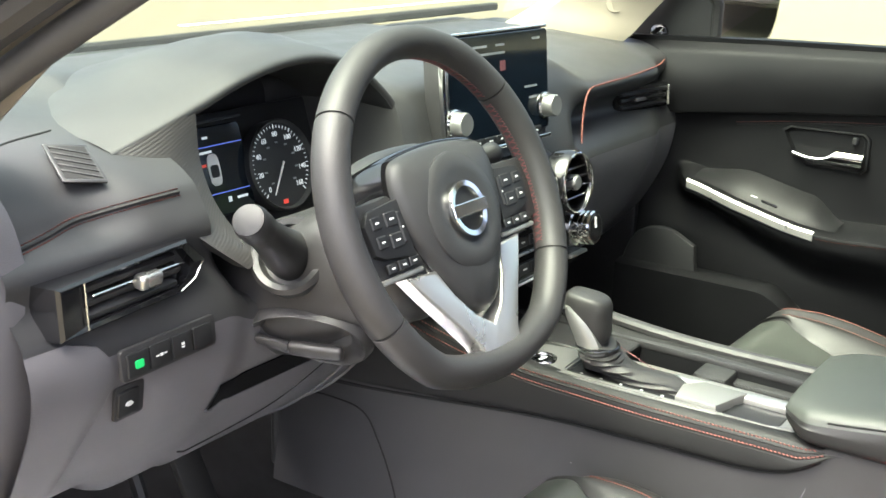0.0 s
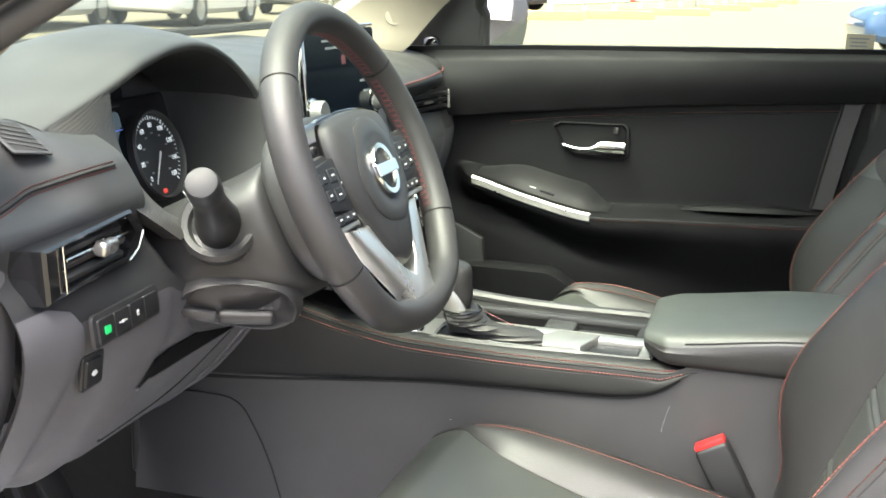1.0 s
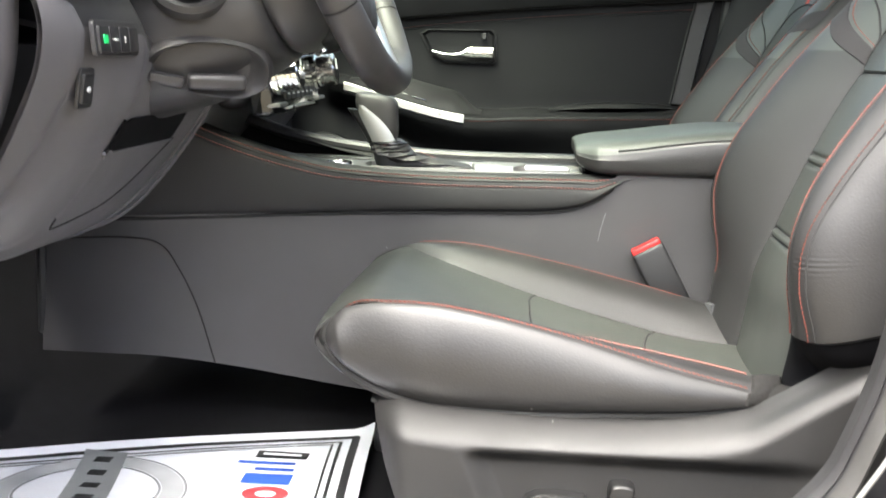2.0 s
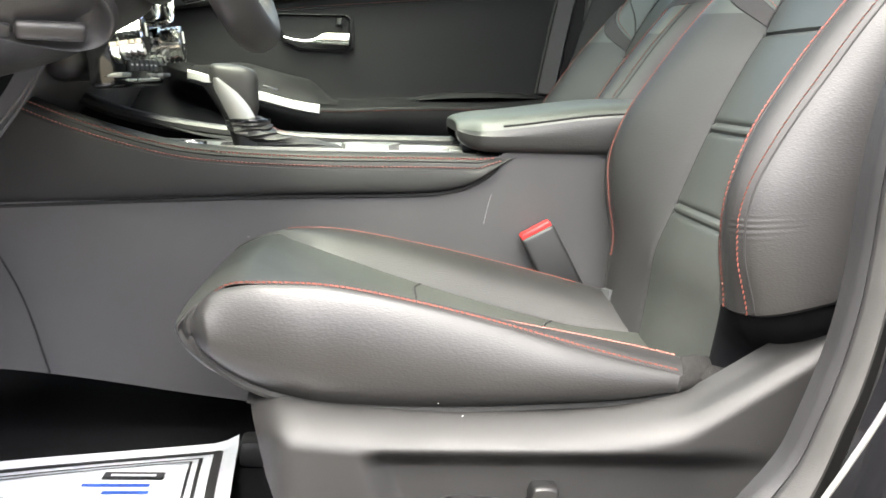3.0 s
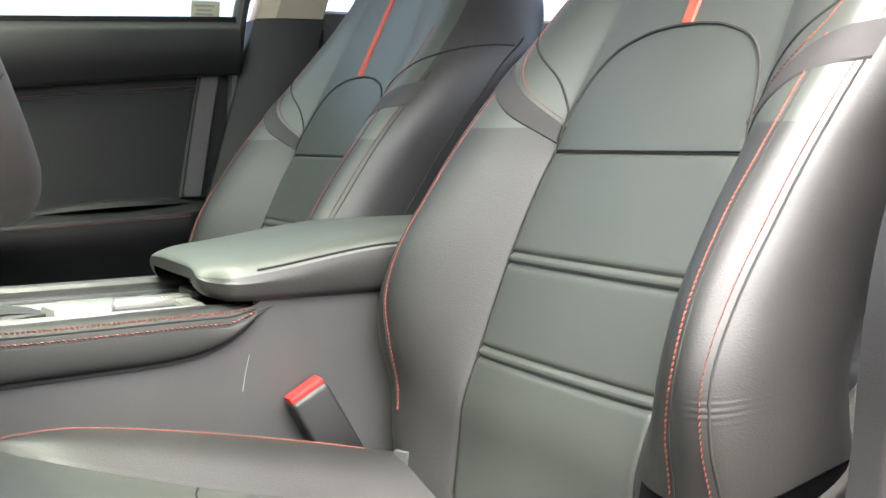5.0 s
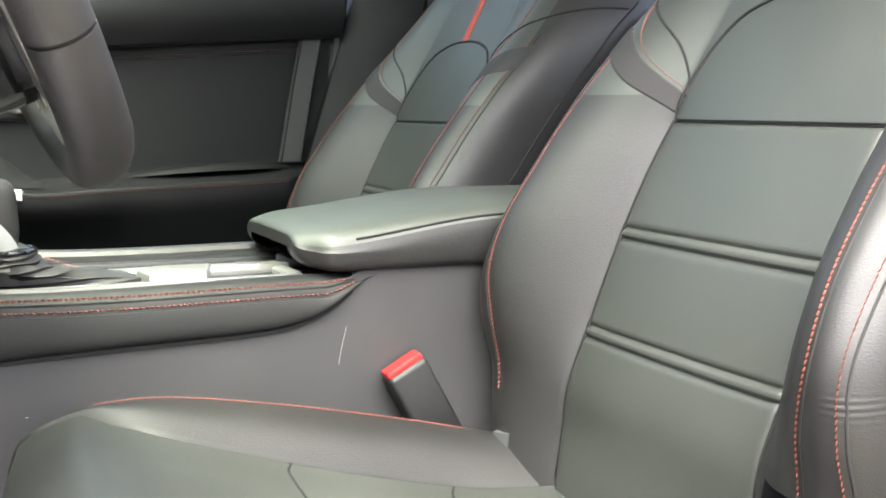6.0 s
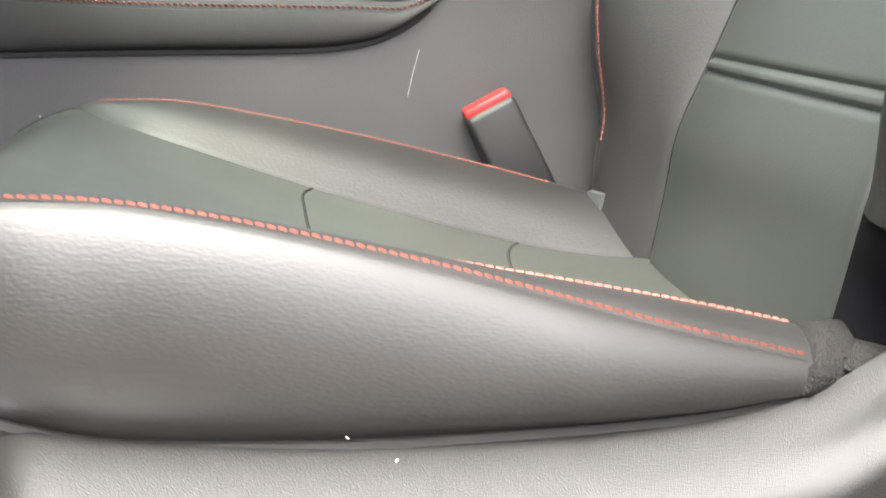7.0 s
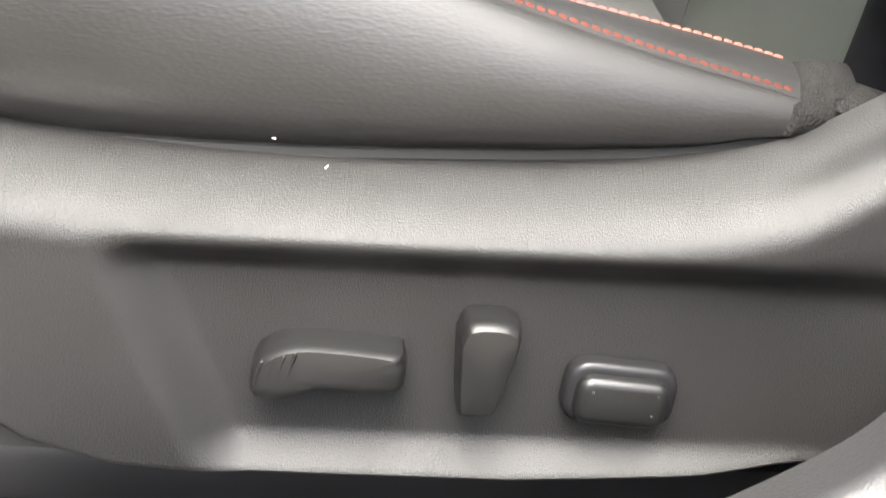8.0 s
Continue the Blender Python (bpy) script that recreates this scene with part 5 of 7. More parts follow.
PAD_S = cr(PAD, 161)
ys_pad = list(np.linspace(0.112, 0.18, 16)) + list(np.linspace(0.19, 0.78, 48))
for s in (-1, 1):
    rail = part("padded_rail", grid([[pad_point(u, y, s) for u in np.linspace(0, 1, 33)] for y in ys_pad]), RAIL, console, "black leather rail with two rows of red stitches")
    for u, name in ((0.44, "a"), (0.555, "b")):
        p = [Vector(pad_point(u, y, s)) for y in np.linspace(0.132, 0.76, 120)]
        nn = [Vector((s * (0.7 if name == "a" else 0.95), 0, 0.7 if name == "a" else 0.3)) for _ in p]
        p = [q + n.normalized() * 0.0009 for q, n in zip(p, nn)]
        part("stitching", stitches(p, nn, 0.0046, 0.0034, 0.00085), RAIL_THREAD, rail, "row of red stitches")
    p = [Vector(pad_point(0.49, y, s)) for y in np.linspace(0.130, 0.77, 70)]
    part("seam", tube(p, 0.0013, 6), SEAM, rail)
    # dark cord draws the shade along the rail's foot; there is no real gap
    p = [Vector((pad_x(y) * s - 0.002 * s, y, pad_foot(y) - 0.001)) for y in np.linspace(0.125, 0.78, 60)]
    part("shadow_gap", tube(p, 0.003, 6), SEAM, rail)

# top deck with cup holders let into it
deck = thing("console_deck", "dark grey console top with two cup holders", "car console")
CUP = (0.000, 0.072, 0.205, 0.425)
x0, x1, y0, y1 = CUP
bm = join(rbox((0.018, 0.62, 0.012), 0.002, 1, pose(x0 - 0.011, 0.44, 0.624)), rbox((0.026, 0.62, 0.014), 0.004, 2, pose(x1 + 0.013, 0.44, 0.626)),
          rbox((x1 - x0, 0.06, 0.012), 0.002, 1, pose((x0 + x1) / 2, y0 - 0.032, 0.624)), rbox((x1 - x0, 0.33, 0.012), 0.002, 1, pose((x0 + x1) / 2, y1 + 0.165, 0.624)))
part("deck", bm, HARD, deck)
part("cup_well", join(rbox((x1 - x0, y1 - y0, 0.004), 0, 1, pose((x0 + x1) / 2, (y0 + y1) / 2, 0.555)), rbox((0.003, y1 - y0, 0.07), 0, 1, pose(x1 + 0.0015, (y0 + y1) / 2, 0.589)),
                      rbox((0.003, y1 - y0, 0.07), 0, 1, pose(x0 - 0.0015, (y0 + y1) / 2, 0.589)), rbox((x1 - x0, 0.003, 0.07), 0, 1, pose((x0 + x1) / 2, y0 - 0.0015, 0.589)),
                      rbox((x1 - x0, 0.003, 0.07), 0, 1, pose((x0 + x1) / 2, y1 + 0.0015, 0.589))), GATE, deck, "deep black cup well")
part("divider", rbox((0.046, 0.045, 0.066), 0.006, 2, pose(x1 - 0.023, 0.312, 0.595)), RIBBED, deck, "ribbed rubber divider")
part("ribbed_mat", rbox((0.020, 0.085, 0.05), 0.004, 2, pose(x1 - 0.010, 0.250, 0.592)), RIBBED, deck)
part("edge_rail", tube(cr([(0.098, 0.14, 0.637), (0.098, 0.4, 0.638), (0.105, 0.6, 0.662), (0.115, 0.75, 0.72)], 40), 0.009, 10), HARD, deck)

# silver shift panel
panel = thing("shift_panel", "silver shift panel with glossy black gate", "car trim")
z0 = 0.628
border = [(-0.082, 0.172), (-0.020, 0.172), (-0.010, 0.182), (-0.012, 0.45), (-0.026, 0.515), (-0.060, 0.530), (-0.104, 0.515), (-0.100, 0.45), (-0.090, 0.19)]


def ringed(outline, inner, depth):
    """A flat frame between two outlines of the same number of points."""
    rows = [[(x, y, 0) for x, y in outline], [(x, y, depth) for x, y in outline],
            [(x, y, depth) for x, y in inner], [(x, y, 0) for x, y in inner]]
    return grid(rows, ring=True, loop=True)


hole = [(-0.080, 0.188), (-0.028, 0.188), (-0.024, 0.2), (-0.025, 0.40), (-0.027, 0.455), (-0.048, 0.458), (-0.087, 0.455), (-0.088, 0.40), (-0.085, 0.20)]
bm = ringed(border, hole, 0.009)
bm.transform(pose(0, 0, z0))
bmesh.ops.bevel(bm, geom=[e for e in bm.edges if all(v.co.z > z0 + 0.005 for v in e.verts)], offset=0.002, segments=2, affect="EDGES")
part("frame", bm, PAINTED, panel, "painted silver frame")
part("floor_plate", rbox((0.062, 0.27, 0.003), 0.001, 1, pose(-0.056, 0.322, z0 + 0.001)), GATE, panel, "black gate plate")
part("bridge", slab([(-0.084, 0.262), (-0.024, 0.245), (-0.024, 0.300), (-0.046, 0.318), (-0.084, 0.312)], 0.013, 0.003, 2, pose(0, 0, z0 + 0.001)), PAINTED, panel, "painted silver bridge")
part("side_bar", rbox((0.022, 0.26, 0.013), 0.004, 2, pose(-0.020, 0.30, z0 + 0.005)), SATIN, panel, "bright silver bar")
part("rear_tray", rbox((0.034, 0.062, 0.004), 0.001, 1, pose(-0.060, 0.222, z0 + 0.002)), DARK, panel)
for i in range(5):
    y = 0.435 - 0.027 * i
    part("gear_letter", rbox((0.0050, 0.0075, 0.0012), 0, 1, pose(-0.081, y, z0 + 0.0032)), WHITE, panel)
    part("gear_dot", rbox((0.003, 0.003, 0.0012), 0, 1, pose(-0.074, y + 0.004, z0 + 0.0032)), WHITE, panel)
button = thing("start_button", "round black start button in a chrome ring", "button")
button.location = (-0.077, 0.492, z0 + 0.009)
part("ring", lathe([(0.0185, -0.003), (0.0185, 0.002), (0.0175, 0.0035), (0.0150, 0.0035), (0.0140, 0.002), (0.0140, -0.003)], 36), CHROME, button, "chrome ring")
part("cap", lathe([(0.0135, -0.003), (0.0135, 0.001), (0.012, 0.0018), (0.0, 0.0014)], 30), GLOSS, button)
part("mark", rbox((0.014, 0.004, 0.0006), 0, 1, pose(0, 0, 0.002)), WHITE, button)

# gear lever
lever = thing("gear_lever", "black leather gear knob on a silver shaft", "gear lever")
rows = []
for q in cr([(0.026, 0.078, 0.630, 0.368, 0.010), (0.025, 0.068, 0.636, 0.376, 0.010), (0.025, 0.048, 0.642, 0.396, 0.006), (0.0255, 0.033, 0.648, 0.413, 0.001), (0.0265, 0.027, 0.655, 0.424, -0.001), (0.0265, 0.0255, 0.664, 0.429, -0.001), (0.023, 0.022, 0.668, 0.431, 0)], 30):
    fold = 0.0016 * math.sin(q[2] * 1500)
    rows.append([(-0.053 + (q[0] + fold) * math.cos(a) + q[4], q[3] + (q[1] + fold) * math.sin(a), q[2] + 0.0022 * math.sin(3 * a + q[2] * 400)) for a in np.linspace(0, 2 * math.pi, 41)[:-1]])
boot = part("boot", grid(rows, ring=True, caps=True), RIM, lever, "folded black leather boot with red stitches")
p = [Vector((-0.028 - 0.004 * f, 0.428 - 0.075 * f, 0.666 - 0.026 * f)) for f in np.linspace(0, 1, 24)]
part("stitching", stitches(p, [Vector((0.4, 0.1, 1))] * 24), RIM_THREAD, boot, "row of dark red stitches")
part("boot_ring", tube([Vector((-0.054 + 0.0262 * math.cos(a), 0.429 + 0.0255 * math.sin(a), 0.6655)) for a in np.linspace(0, 2 * math.pi, 33)[:-1]], 0.0022, 8, closed=True), GLOSS, lever)
rows = [[(-0.053 + q[0] * math.copysign(abs(math.cos(a)) ** 0.7, math.cos(a)), q[3] + q[1] * math.copysign(abs(math.sin(a)) ** 0.7, math.sin(a)), q[2]) for a in np.linspace(0, 2 * math.pi, 33)[:-1]]
        for q in cr([(0.015, 0.017, 0.636, 0.428), (0.015, 0.019, 0.660, 0.434), (0.017, 0.022, 0.685, 0.446), (0.019, 0.026, 0.708, 0.458)], 16)]
part("shaft", grid(rows, ring=True, caps=True), DARK, lever, "dark shaft core")
rows = []
for y, z, w in cr([(0.426, 0.650, 0.0155), (0.431, 0.664, 0.0155), (0.441, 0.683, 0.0150), (0.455, 0.702, 0.011), (0.464, 0.714, 0.003)], 16):
    rows.append([(-0.0745, y - w, z), (-0.0775, y - w * 0.6, z), (-0.0785, y, z), (-0.0775, y + w * 0.6, z), (-0.0745, y + w, z), (-0.060, y + w * 0.8, z), (-0.060, y - w * 0.8, z)])
part("blade", grid(rows, ring=True, caps=True), PAINTED, lever, "curved silver blade on the shaft")
rows = [[(-0.053 + q[0] * math.copysign(abs(math.cos(a)) ** 0.65, math.cos(a)), q[3] + q[1] * math.copysign(abs(math.sin(a)) ** 0.65, math.sin(a)), q[2] + 0.12 * q[1] * math.sin(a)) for a in np.linspace(0, 2 * math.pi, 37)[:-1]]
        for q in cr([(0.014, 0.014, 0.672, 0.432), (0.019, 0.022, 0.685, 0.438), (0.022, 0.027, 0.702, 0.444), (0.0225, 0.028, 0.718, 0.446), (0.019, 0.024, 0.727, 0.447), (0.009, 0.012, 0.730, 0.447)], 26)]
part("knob", grid(rows, ring=True, caps=True), RIM, lever, "black leather knob")

# armrest


def arm_section(y):
    f = step(0.178, 0.150, y)
    hw = 0.102 + 0.013 * f
    z1 = 0.679 + 0.021 * step(0.18, -0.03, y)
    zb = 0.637
    pts = [(hw - 0.02, zb), (hw - 0.004, zb + 0.004), (hw, zb + 0.018), (hw - 0.001, z1 - 0.022), (hw - 0.008, z1 - 0.008), (hw - 0.024, z1 - 0.001), (hw - 0.06, z1 + 0.002), (0, z1 + 0.003)]
    half = cr(pts, 26)
    return [(x, y, z) for x, z in half] + [(-x, y, z) for x, z in half[::-1][1:]]


ys = [0.183 - 0.062 * (1 - math.cos(a)) for a in np.linspace(0.06, math.pi / 2, 18)] + list(np.linspace(0.115, -0.20, 26))
rows = []
for y in ys:
    k = max(0.0, 1 - max(0.0, (y - 0.121) / 0.062) ** 3) ** 0.36
    rows.append([(x * (0.80 + 0.20 * k), yy, 0.668 + (z - 0.668) * (0.12 + 0.88 * k)) for x, yy, z in arm_section(y)])
# upper slice takes the lit leather copy, sides and front the plain one
armrest = part("armrest", grid([r[12:39] for r in rows]), ARM_LIT, console, "padded black leather armrest lid")
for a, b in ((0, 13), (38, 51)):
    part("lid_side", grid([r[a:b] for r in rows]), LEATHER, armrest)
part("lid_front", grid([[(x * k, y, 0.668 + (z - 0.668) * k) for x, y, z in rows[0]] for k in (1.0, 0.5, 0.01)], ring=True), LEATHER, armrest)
for s in (-1, 1):
    p = [Vector((s * (arm_section(y)[13][0] + 0.0005), y, arm_section(y)[13][2])) for y in np.linspace(0.130, -0.19, 40)]
    part("seam", tube(p, 0.0012, 6), SEAM, armrest)
    p = [q + Vector((0.0006 * s, 0, -0.004)) for q in p]
    part("stitching", stitches(p, [Vector((s, 0, 0.3))] * len(p)), RIM_THREAD, armrest, "row of dull red stitches")
part("hinge_base", rbox((0.19, 0.30, 0.02), 0.004, 2, pose(0, -0.02, 0.630)), DARK, armrest)
part("latch", rbox((0.05, 0.02, 0.012), 0.004, 2, pose(0, 0.160, 0.637)), DARK, armrest)

# footwell trim of the tunnel
for s in (-1, 1):
    p = [Vector((s * (0.1615 + 0.012 * (1 - k)), y, z)) for k, (y, z) in zip(np.linspace(1, 0, 40), cr([(0.855, 0.535), (0.75, 0.541), (0.705, 0.535), (0.680, 0.505), (0.655, 0.455), (0.632, 0.385)], 40))]
    part("seam", tube(p, 0.0012, 6), SEAM, console)
    part("front_return", rbox((0.12, 0.012, 0.24), 0.004, 1, pose(s * 0.11, 0.862, 0.53)), DARK, console)

# ---------------------------------------------------------------- passenger door


def belt_z(y):
    return at([(-0.12, 0.985), (0.2, 0.975), (0.5, 0.965), (0.76, 0.952)], y)


def line_z(y):
    return smooth_at([(-0.12, 0.902), (-0.066, 0.899), (0.2, 0.880), (0.45, 0.856), (0.66, 0.831), (0.80, 0.812)], y)


def arm_z(y):
    """Height of the armrest's upper edge."""
    return smooth_at([(-0.12, 0.690), (0.0, 0.682), (0.15, 0.676), (0.25, 0.672), (0.375, 0.668), (0.50, 0.694), (0.60, 0.722), (0.70, 0.735)], y)


def door_x(y, z):
    b, l, a = belt_z(y), line_z(y), arm_z(y)
    x = 0.715
    if z > l:
        k = (z - l) / (b - l)
        x = 0.690 - 0.012 * math.sin(min(k, 1) * math.pi) + 0.012 * step(0.85, 1.02, k)
        x -= 0.012 * step(0.5, 0.75, y) * step(0.9, 0.3, k)
    else:
        x = 0.708 + 0.008 * step(l, l - 0.004, z)
        ends = step(0.66, 0.60, y) * step(-0.10, -0.02, y)
        arm = step(a + 0.012, a - 0.006, z) * step(a - 0.115 - 0.05 * step(0.35, 0.1, y) + 0.05 * step(0.3, 0.62, y), a - 0.02, z)
        x -= 0.075 * arm * ends
        x -= 0.018 * step(a - 0.05, a - 0.14, z)
    return x


door = thing("passenger_door", "closed black passenger door panel with leather armrest", "car door")
ys = np.linspace(-0.125, 0.80, 130)
rows = []
for y in ys:
    b, l, a = belt_z(y), line_z(y), arm_z(y)
    zs = list(np.linspace(0.30, a - 0.12, 12)) + list(np.linspace(a - 0.11, a - 0.015, 16)) + list(np.linspace(a - 0.01, a + 0.014, 10)) + list(np.linspace(a + 0.025, l - 0.006, 16)) + [l - 0.004, l - 0.002, l - 0.0005]
    rows.append([(door_x(y, z), y, z) for z in zs])
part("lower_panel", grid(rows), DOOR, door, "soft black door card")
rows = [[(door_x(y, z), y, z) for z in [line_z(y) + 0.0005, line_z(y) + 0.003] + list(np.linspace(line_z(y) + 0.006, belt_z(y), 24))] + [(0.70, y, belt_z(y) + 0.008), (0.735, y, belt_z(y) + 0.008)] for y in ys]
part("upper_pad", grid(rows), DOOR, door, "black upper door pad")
part("seam", tube([Vector((0.700, y, line_z(y))) for y in ys[::3]], 0.004, 6), SEAM, door)
p = [Vector((door_x(y, line_z(y) - 0.018) - 0.0012, y, line_z(y) - 0.018 - 0.004 * step(0.4, 0.6, y))) for y in np.linspace(-0.065, 0.55, 80)]
part("stitching", stitches(p, [Vector((-1, 0, 0))] * 80, 0.0042), THREAD, door, "row of dull red stitches")
part("seam", tube([q + Vector((0.001, 0, -0.004)) for q in p], 0.0013, 6), SEAM, door)
# edge strip at the rear of the card
q = cr([(0.712, -0.066, 0.897), (0.711, -0.05, 0.82), (0.708, -0.028, 0.70)], 20)
part("edge_strip", grid([[tuple(a + [0.006, 0.004, 0]), tuple(a + [-0.004, 0.0, 0]), tuple(a + [-0.005, -0.03, 0]), tuple(a + [0.01, -0.036, 0])] for a in q]), HARD, door)
part("seam", tube([Vector(a) + Vector((-0.004, 0.003, 0)) for a in q], 0.003, 6), SEAM, door)
# armrest pad, trim and switch
p = [Vector((door_x(y, arm_z(y) - 0.012) - 0.001, y, arm_z(y) - 0.010)) for y in np.linspace(-0.02, 0.37, 60)]
part("stitching", stitches(p, [Vector((-0.8, 0, 0.6))] * 60, 0.0042), THREAD, door, "row of dull red stitches")
rows = []
for y in np.linspace(-0.05, 0.22, 24):
    k = math.sin(math.pi * (y + 0.05) / 0.27) ** 0.5
    rows.append([(0.716 - 0.050 * f * k, y, arm_z(y) + 0.002 + 0.020 * k * math.sin(math.pi * (0.12 + 0.88 * (1 - f))) ** 0.8) for f in np.linspace(0, 1, 9)])
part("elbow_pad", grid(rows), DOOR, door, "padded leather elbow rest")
rows = []
for y in np.linspace(0.372, 0.605, 30):
    z = arm_z(y)
    x = door_x(y, z - 0.012)
    w = 0.008 * step(0.61, 0.56, y) + 0.004
    rows.append([(x + 0.004, y, z - 0.020), (x - 0.004, y, z - 0.014), (x - 0.003, y, z - 0.003), (x + 0.002, y, z + 0.001), (x + 0.006, y, z - 0.003)])
part("silver_trim", grid(rows), SATIN, door, "bright silver armrest trim")
rows = []
for y in np.linspace(0.34, 0.60, 24):
    z = arm_z(y)
    up = 0.035 * step(0.34, 0.40, y) * step(0.615, 0.50, y) + 0.004
    rows.append([(0.660, y, z + 0.002), (0.675, y, z + 0.006 + 0.2 * up), (0.700, y, z + 0.006 + 0.8 * up), (0.716, y, z + 0.004 + up)])
part("switch_bed", grid(rows), GATE, door, "dark window switch bed")
part("window_switch", rbox((0.014, 0.030, 0.008), 0.002, 2, pose(0.676, 0.462, 0.694, 13, 0, 0)), GLOSS, door)
part("mark", rbox((0.003, 0.012, 0.0006), 0, 1, pose(0.672, 0.490, 0.704, 13)), WHITE, door)
# inner handle in its recess
hm = facing((0.712, 0.385, 0.798), (-1, 0, 0.05))
cup = [(-0.078, 0.022), (-0.066, 0.030), (0.056, 0.032), (0.064, 0.024), (0.066, -0.024), (0.056, -0.032), (-0.030, -0.030), (-0.056, -0.018)]
handle = part("handle_recess", grid([[(x * k, y * k, h) for x, y in cup] for k, h in ((1.07, -0.004), (1.06, 0.003), (1.0, 0.004), (0.93, -0.001), (0.85, -0.018), (0.1, -0.022))], ring=True, caps=True), DOOR, door, "black handle recess", 30)
handle.data.transform(hm)
rows = []
for f in np.linspace(0, 1, 22):
    x = -0.056 + 0.118 * f
    hgt = 0.0045 + 0.007 * step(0.45, 0.62, f)
    y = -0.012 - 0.006 * math.sin(math.pi * min(f / 0.6, 1)) + 0.001 * step(0.5, 0.6, f)
    rows.append([(x, y + hgt * math.sin(a), 0.010 + 0.006 * math.cos(a)) for a in np.linspace(0, 2 * math.pi, 15)[:-1]])
bm = grid(rows, ring=True, caps=True)
bm.transform(hm)
part("pull", bm, CHROME, handle, "chrome door pull")
part("lock_tab", rbox((0.010, 0.013, 0.012), 0.002, 1, hm @ pose(0.044, 0.020, 0.002)), DARK, handle)
# map pocket and loudspeaker cover low on the door
rows = []
for y in np.linspace(0.36, 0.72, 24):
    k = step(0.34, 0.40, y)
    rows.append([(0.70, y, 0.31), (0.690 - 0.055 * k, y, 0.33), (0.680 - 0.065 * k, y, 0.45), (0.682 - 0.066 * k, y, 0.55 - 0.04 * step(0.45, 0.36, y)), (0.690 - 0.055 * k, y, 0.556 - 0.04 * step(0.45, 0.36, y)), (0.700, y, 0.545 - 0.05 * step(0.45, 0.36, y))])
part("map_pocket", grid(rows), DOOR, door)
sp = [tuple(q) for q in cr([(0.58, 0.60), (0.64, 0.625), (0.70, 0.60), (0.73, 0.50), (0.71, 0.42), (0.62, 0.40), (0.57, 0.48), (0.58, 0.60)], 40)[:-1]]
part("speaker_cover", slab([(-y, z) for y, z in sp], 0.012, 0.005, 2, basis((0, -1, 0), (0, 0, 1), (-1, 0, 0), (0.655, 0, 0))), DARK, door, "dark loudspeaker cover")

# ---------------------------------------------------------------- car shell
floor = tagged(part("floor", grid([[(x, y, z) for x in np.linspace(-0.72, 0.74, 20)] for y, z in [(-1.3, 0.29), (-0.3, 0.29), (0.3, 0.29), (0.84, 0.29), (0.95, 0.35), (1.08, 0.47), (1.12, 0.60)]]), CARPET, None), "black carpeted car floor", "floor", kind="structure")
tagged(part("firewall", rbox((1.5, 0.03, 0.64), 0, 1, pose(0, 1.135, 0.60)), DARK), "dark bulkhead behind the dashboard", "wall", kind="structure")
rows = [[(x, 0.13 - 1.32 * f + 0.16 * (1 - abs(x) / 0.56) ** 0.5, 1.375 + 0.03 * math.sin(f * 2.6) + 0.02 * (1 - (x / 0.56) ** 2)) for x in np.linspace(-0.56, 0.56, 17)] for f in np.linspace(0, 1, 14)]
tagged(part("ceiling", join(grid(rows), grid([[(x, y, z + 0.03) for x, y, z in r] for r in rows])), BEIGE), "beige cloth headliner", "ceiling", kind="structure")

def pillar(name, pts, label, mat=BEIGE):
    """A pillar from rows of four-sided sections (lists of corner points)."""
    ob = part(name, grid(pts, ring=True, caps=True), mat)
    return tagged(ob, label, "pillar", kind="structure")


def a_pillar(s):
    rows = []
    for f in np.linspace(-0.1, 1, 16):
        o = Vector((0.712 - 0.02 * f - 0.12 * f * f, 0.685 - 0.54 * f, 0.985 + 0.385 * f + 0.02 * math.sin(math.pi * f)))
        i = Vector((0.690 - 0.02 * f - 0.12 * f * f, 0.735 - 0.55 * f, 0.985 + 0.39 * f + 0.02 * math.sin(math.pi * f)))
        rows.append([(s * p.x, p.y, p.z) for p in (o, o + Vector((-0.008, 0.006, 0.0)), i + Vector((-0.006, -0.012, 0.0)), i, i + Vector((0.06, 0.03, 0.01)), o + Vector((0.02, 0.06, 0.03)))])
    return rows


pillar("pillar_front_left", a_pillar(-1), "beige windscreen pillar trim")


LIP = material("grey_pillar_lip", (0.03, 0.029, 0.028), 0.45, grain=0.2, grain_scale=600)
PAINT_MATT = material("dull_black_body", (0.006, 0.006, 0.007), 0.4, spec=0.3)


def tube_strip(name, pts, r, mat, label, n=10, flat=1.0):
    return tagged(part(name, tube([Vector(p) for p in cr(pts, 70)], r, n, flat=flat), mat), label, "trim", kind="structure")


OPENING = [(-0.60, 0.10, 1.345), (-0.665, 0.30, 1.235), (-0.715, 0.52, 1.105), (-0.735, 0.64, 1.03), (-0.738, 0.668, 0.985), (-0.735, 0.645, 0.93), (-0.732, 0.635, 0.85), (-0.732, 0.645, 0.75), (-0.735, 0.68, 0.66), (-0.735, 0.72, 0.55), (-0.735, 0.70, 0.42), (-0.735, 0.60, 0.36), (-0.735, 0.35, 0.345), (-0.735, 0.22, 0.350)]
tube_strip("door_seal", [(x - 0.004 - 0.035 * step(1.04, 0.95, z), y, z) for x, y, z in OPENING], 0.013, SEAL_GREY, "dark grey rubber door seal along the opening", 12)
tube_strip("pillar_flange", [(x - 0.03, y + 0.02, z + 0.015) for x, y, z in OPENING[:5]], 0.016, LIP, "grey rubber lip beside the seal", 10)
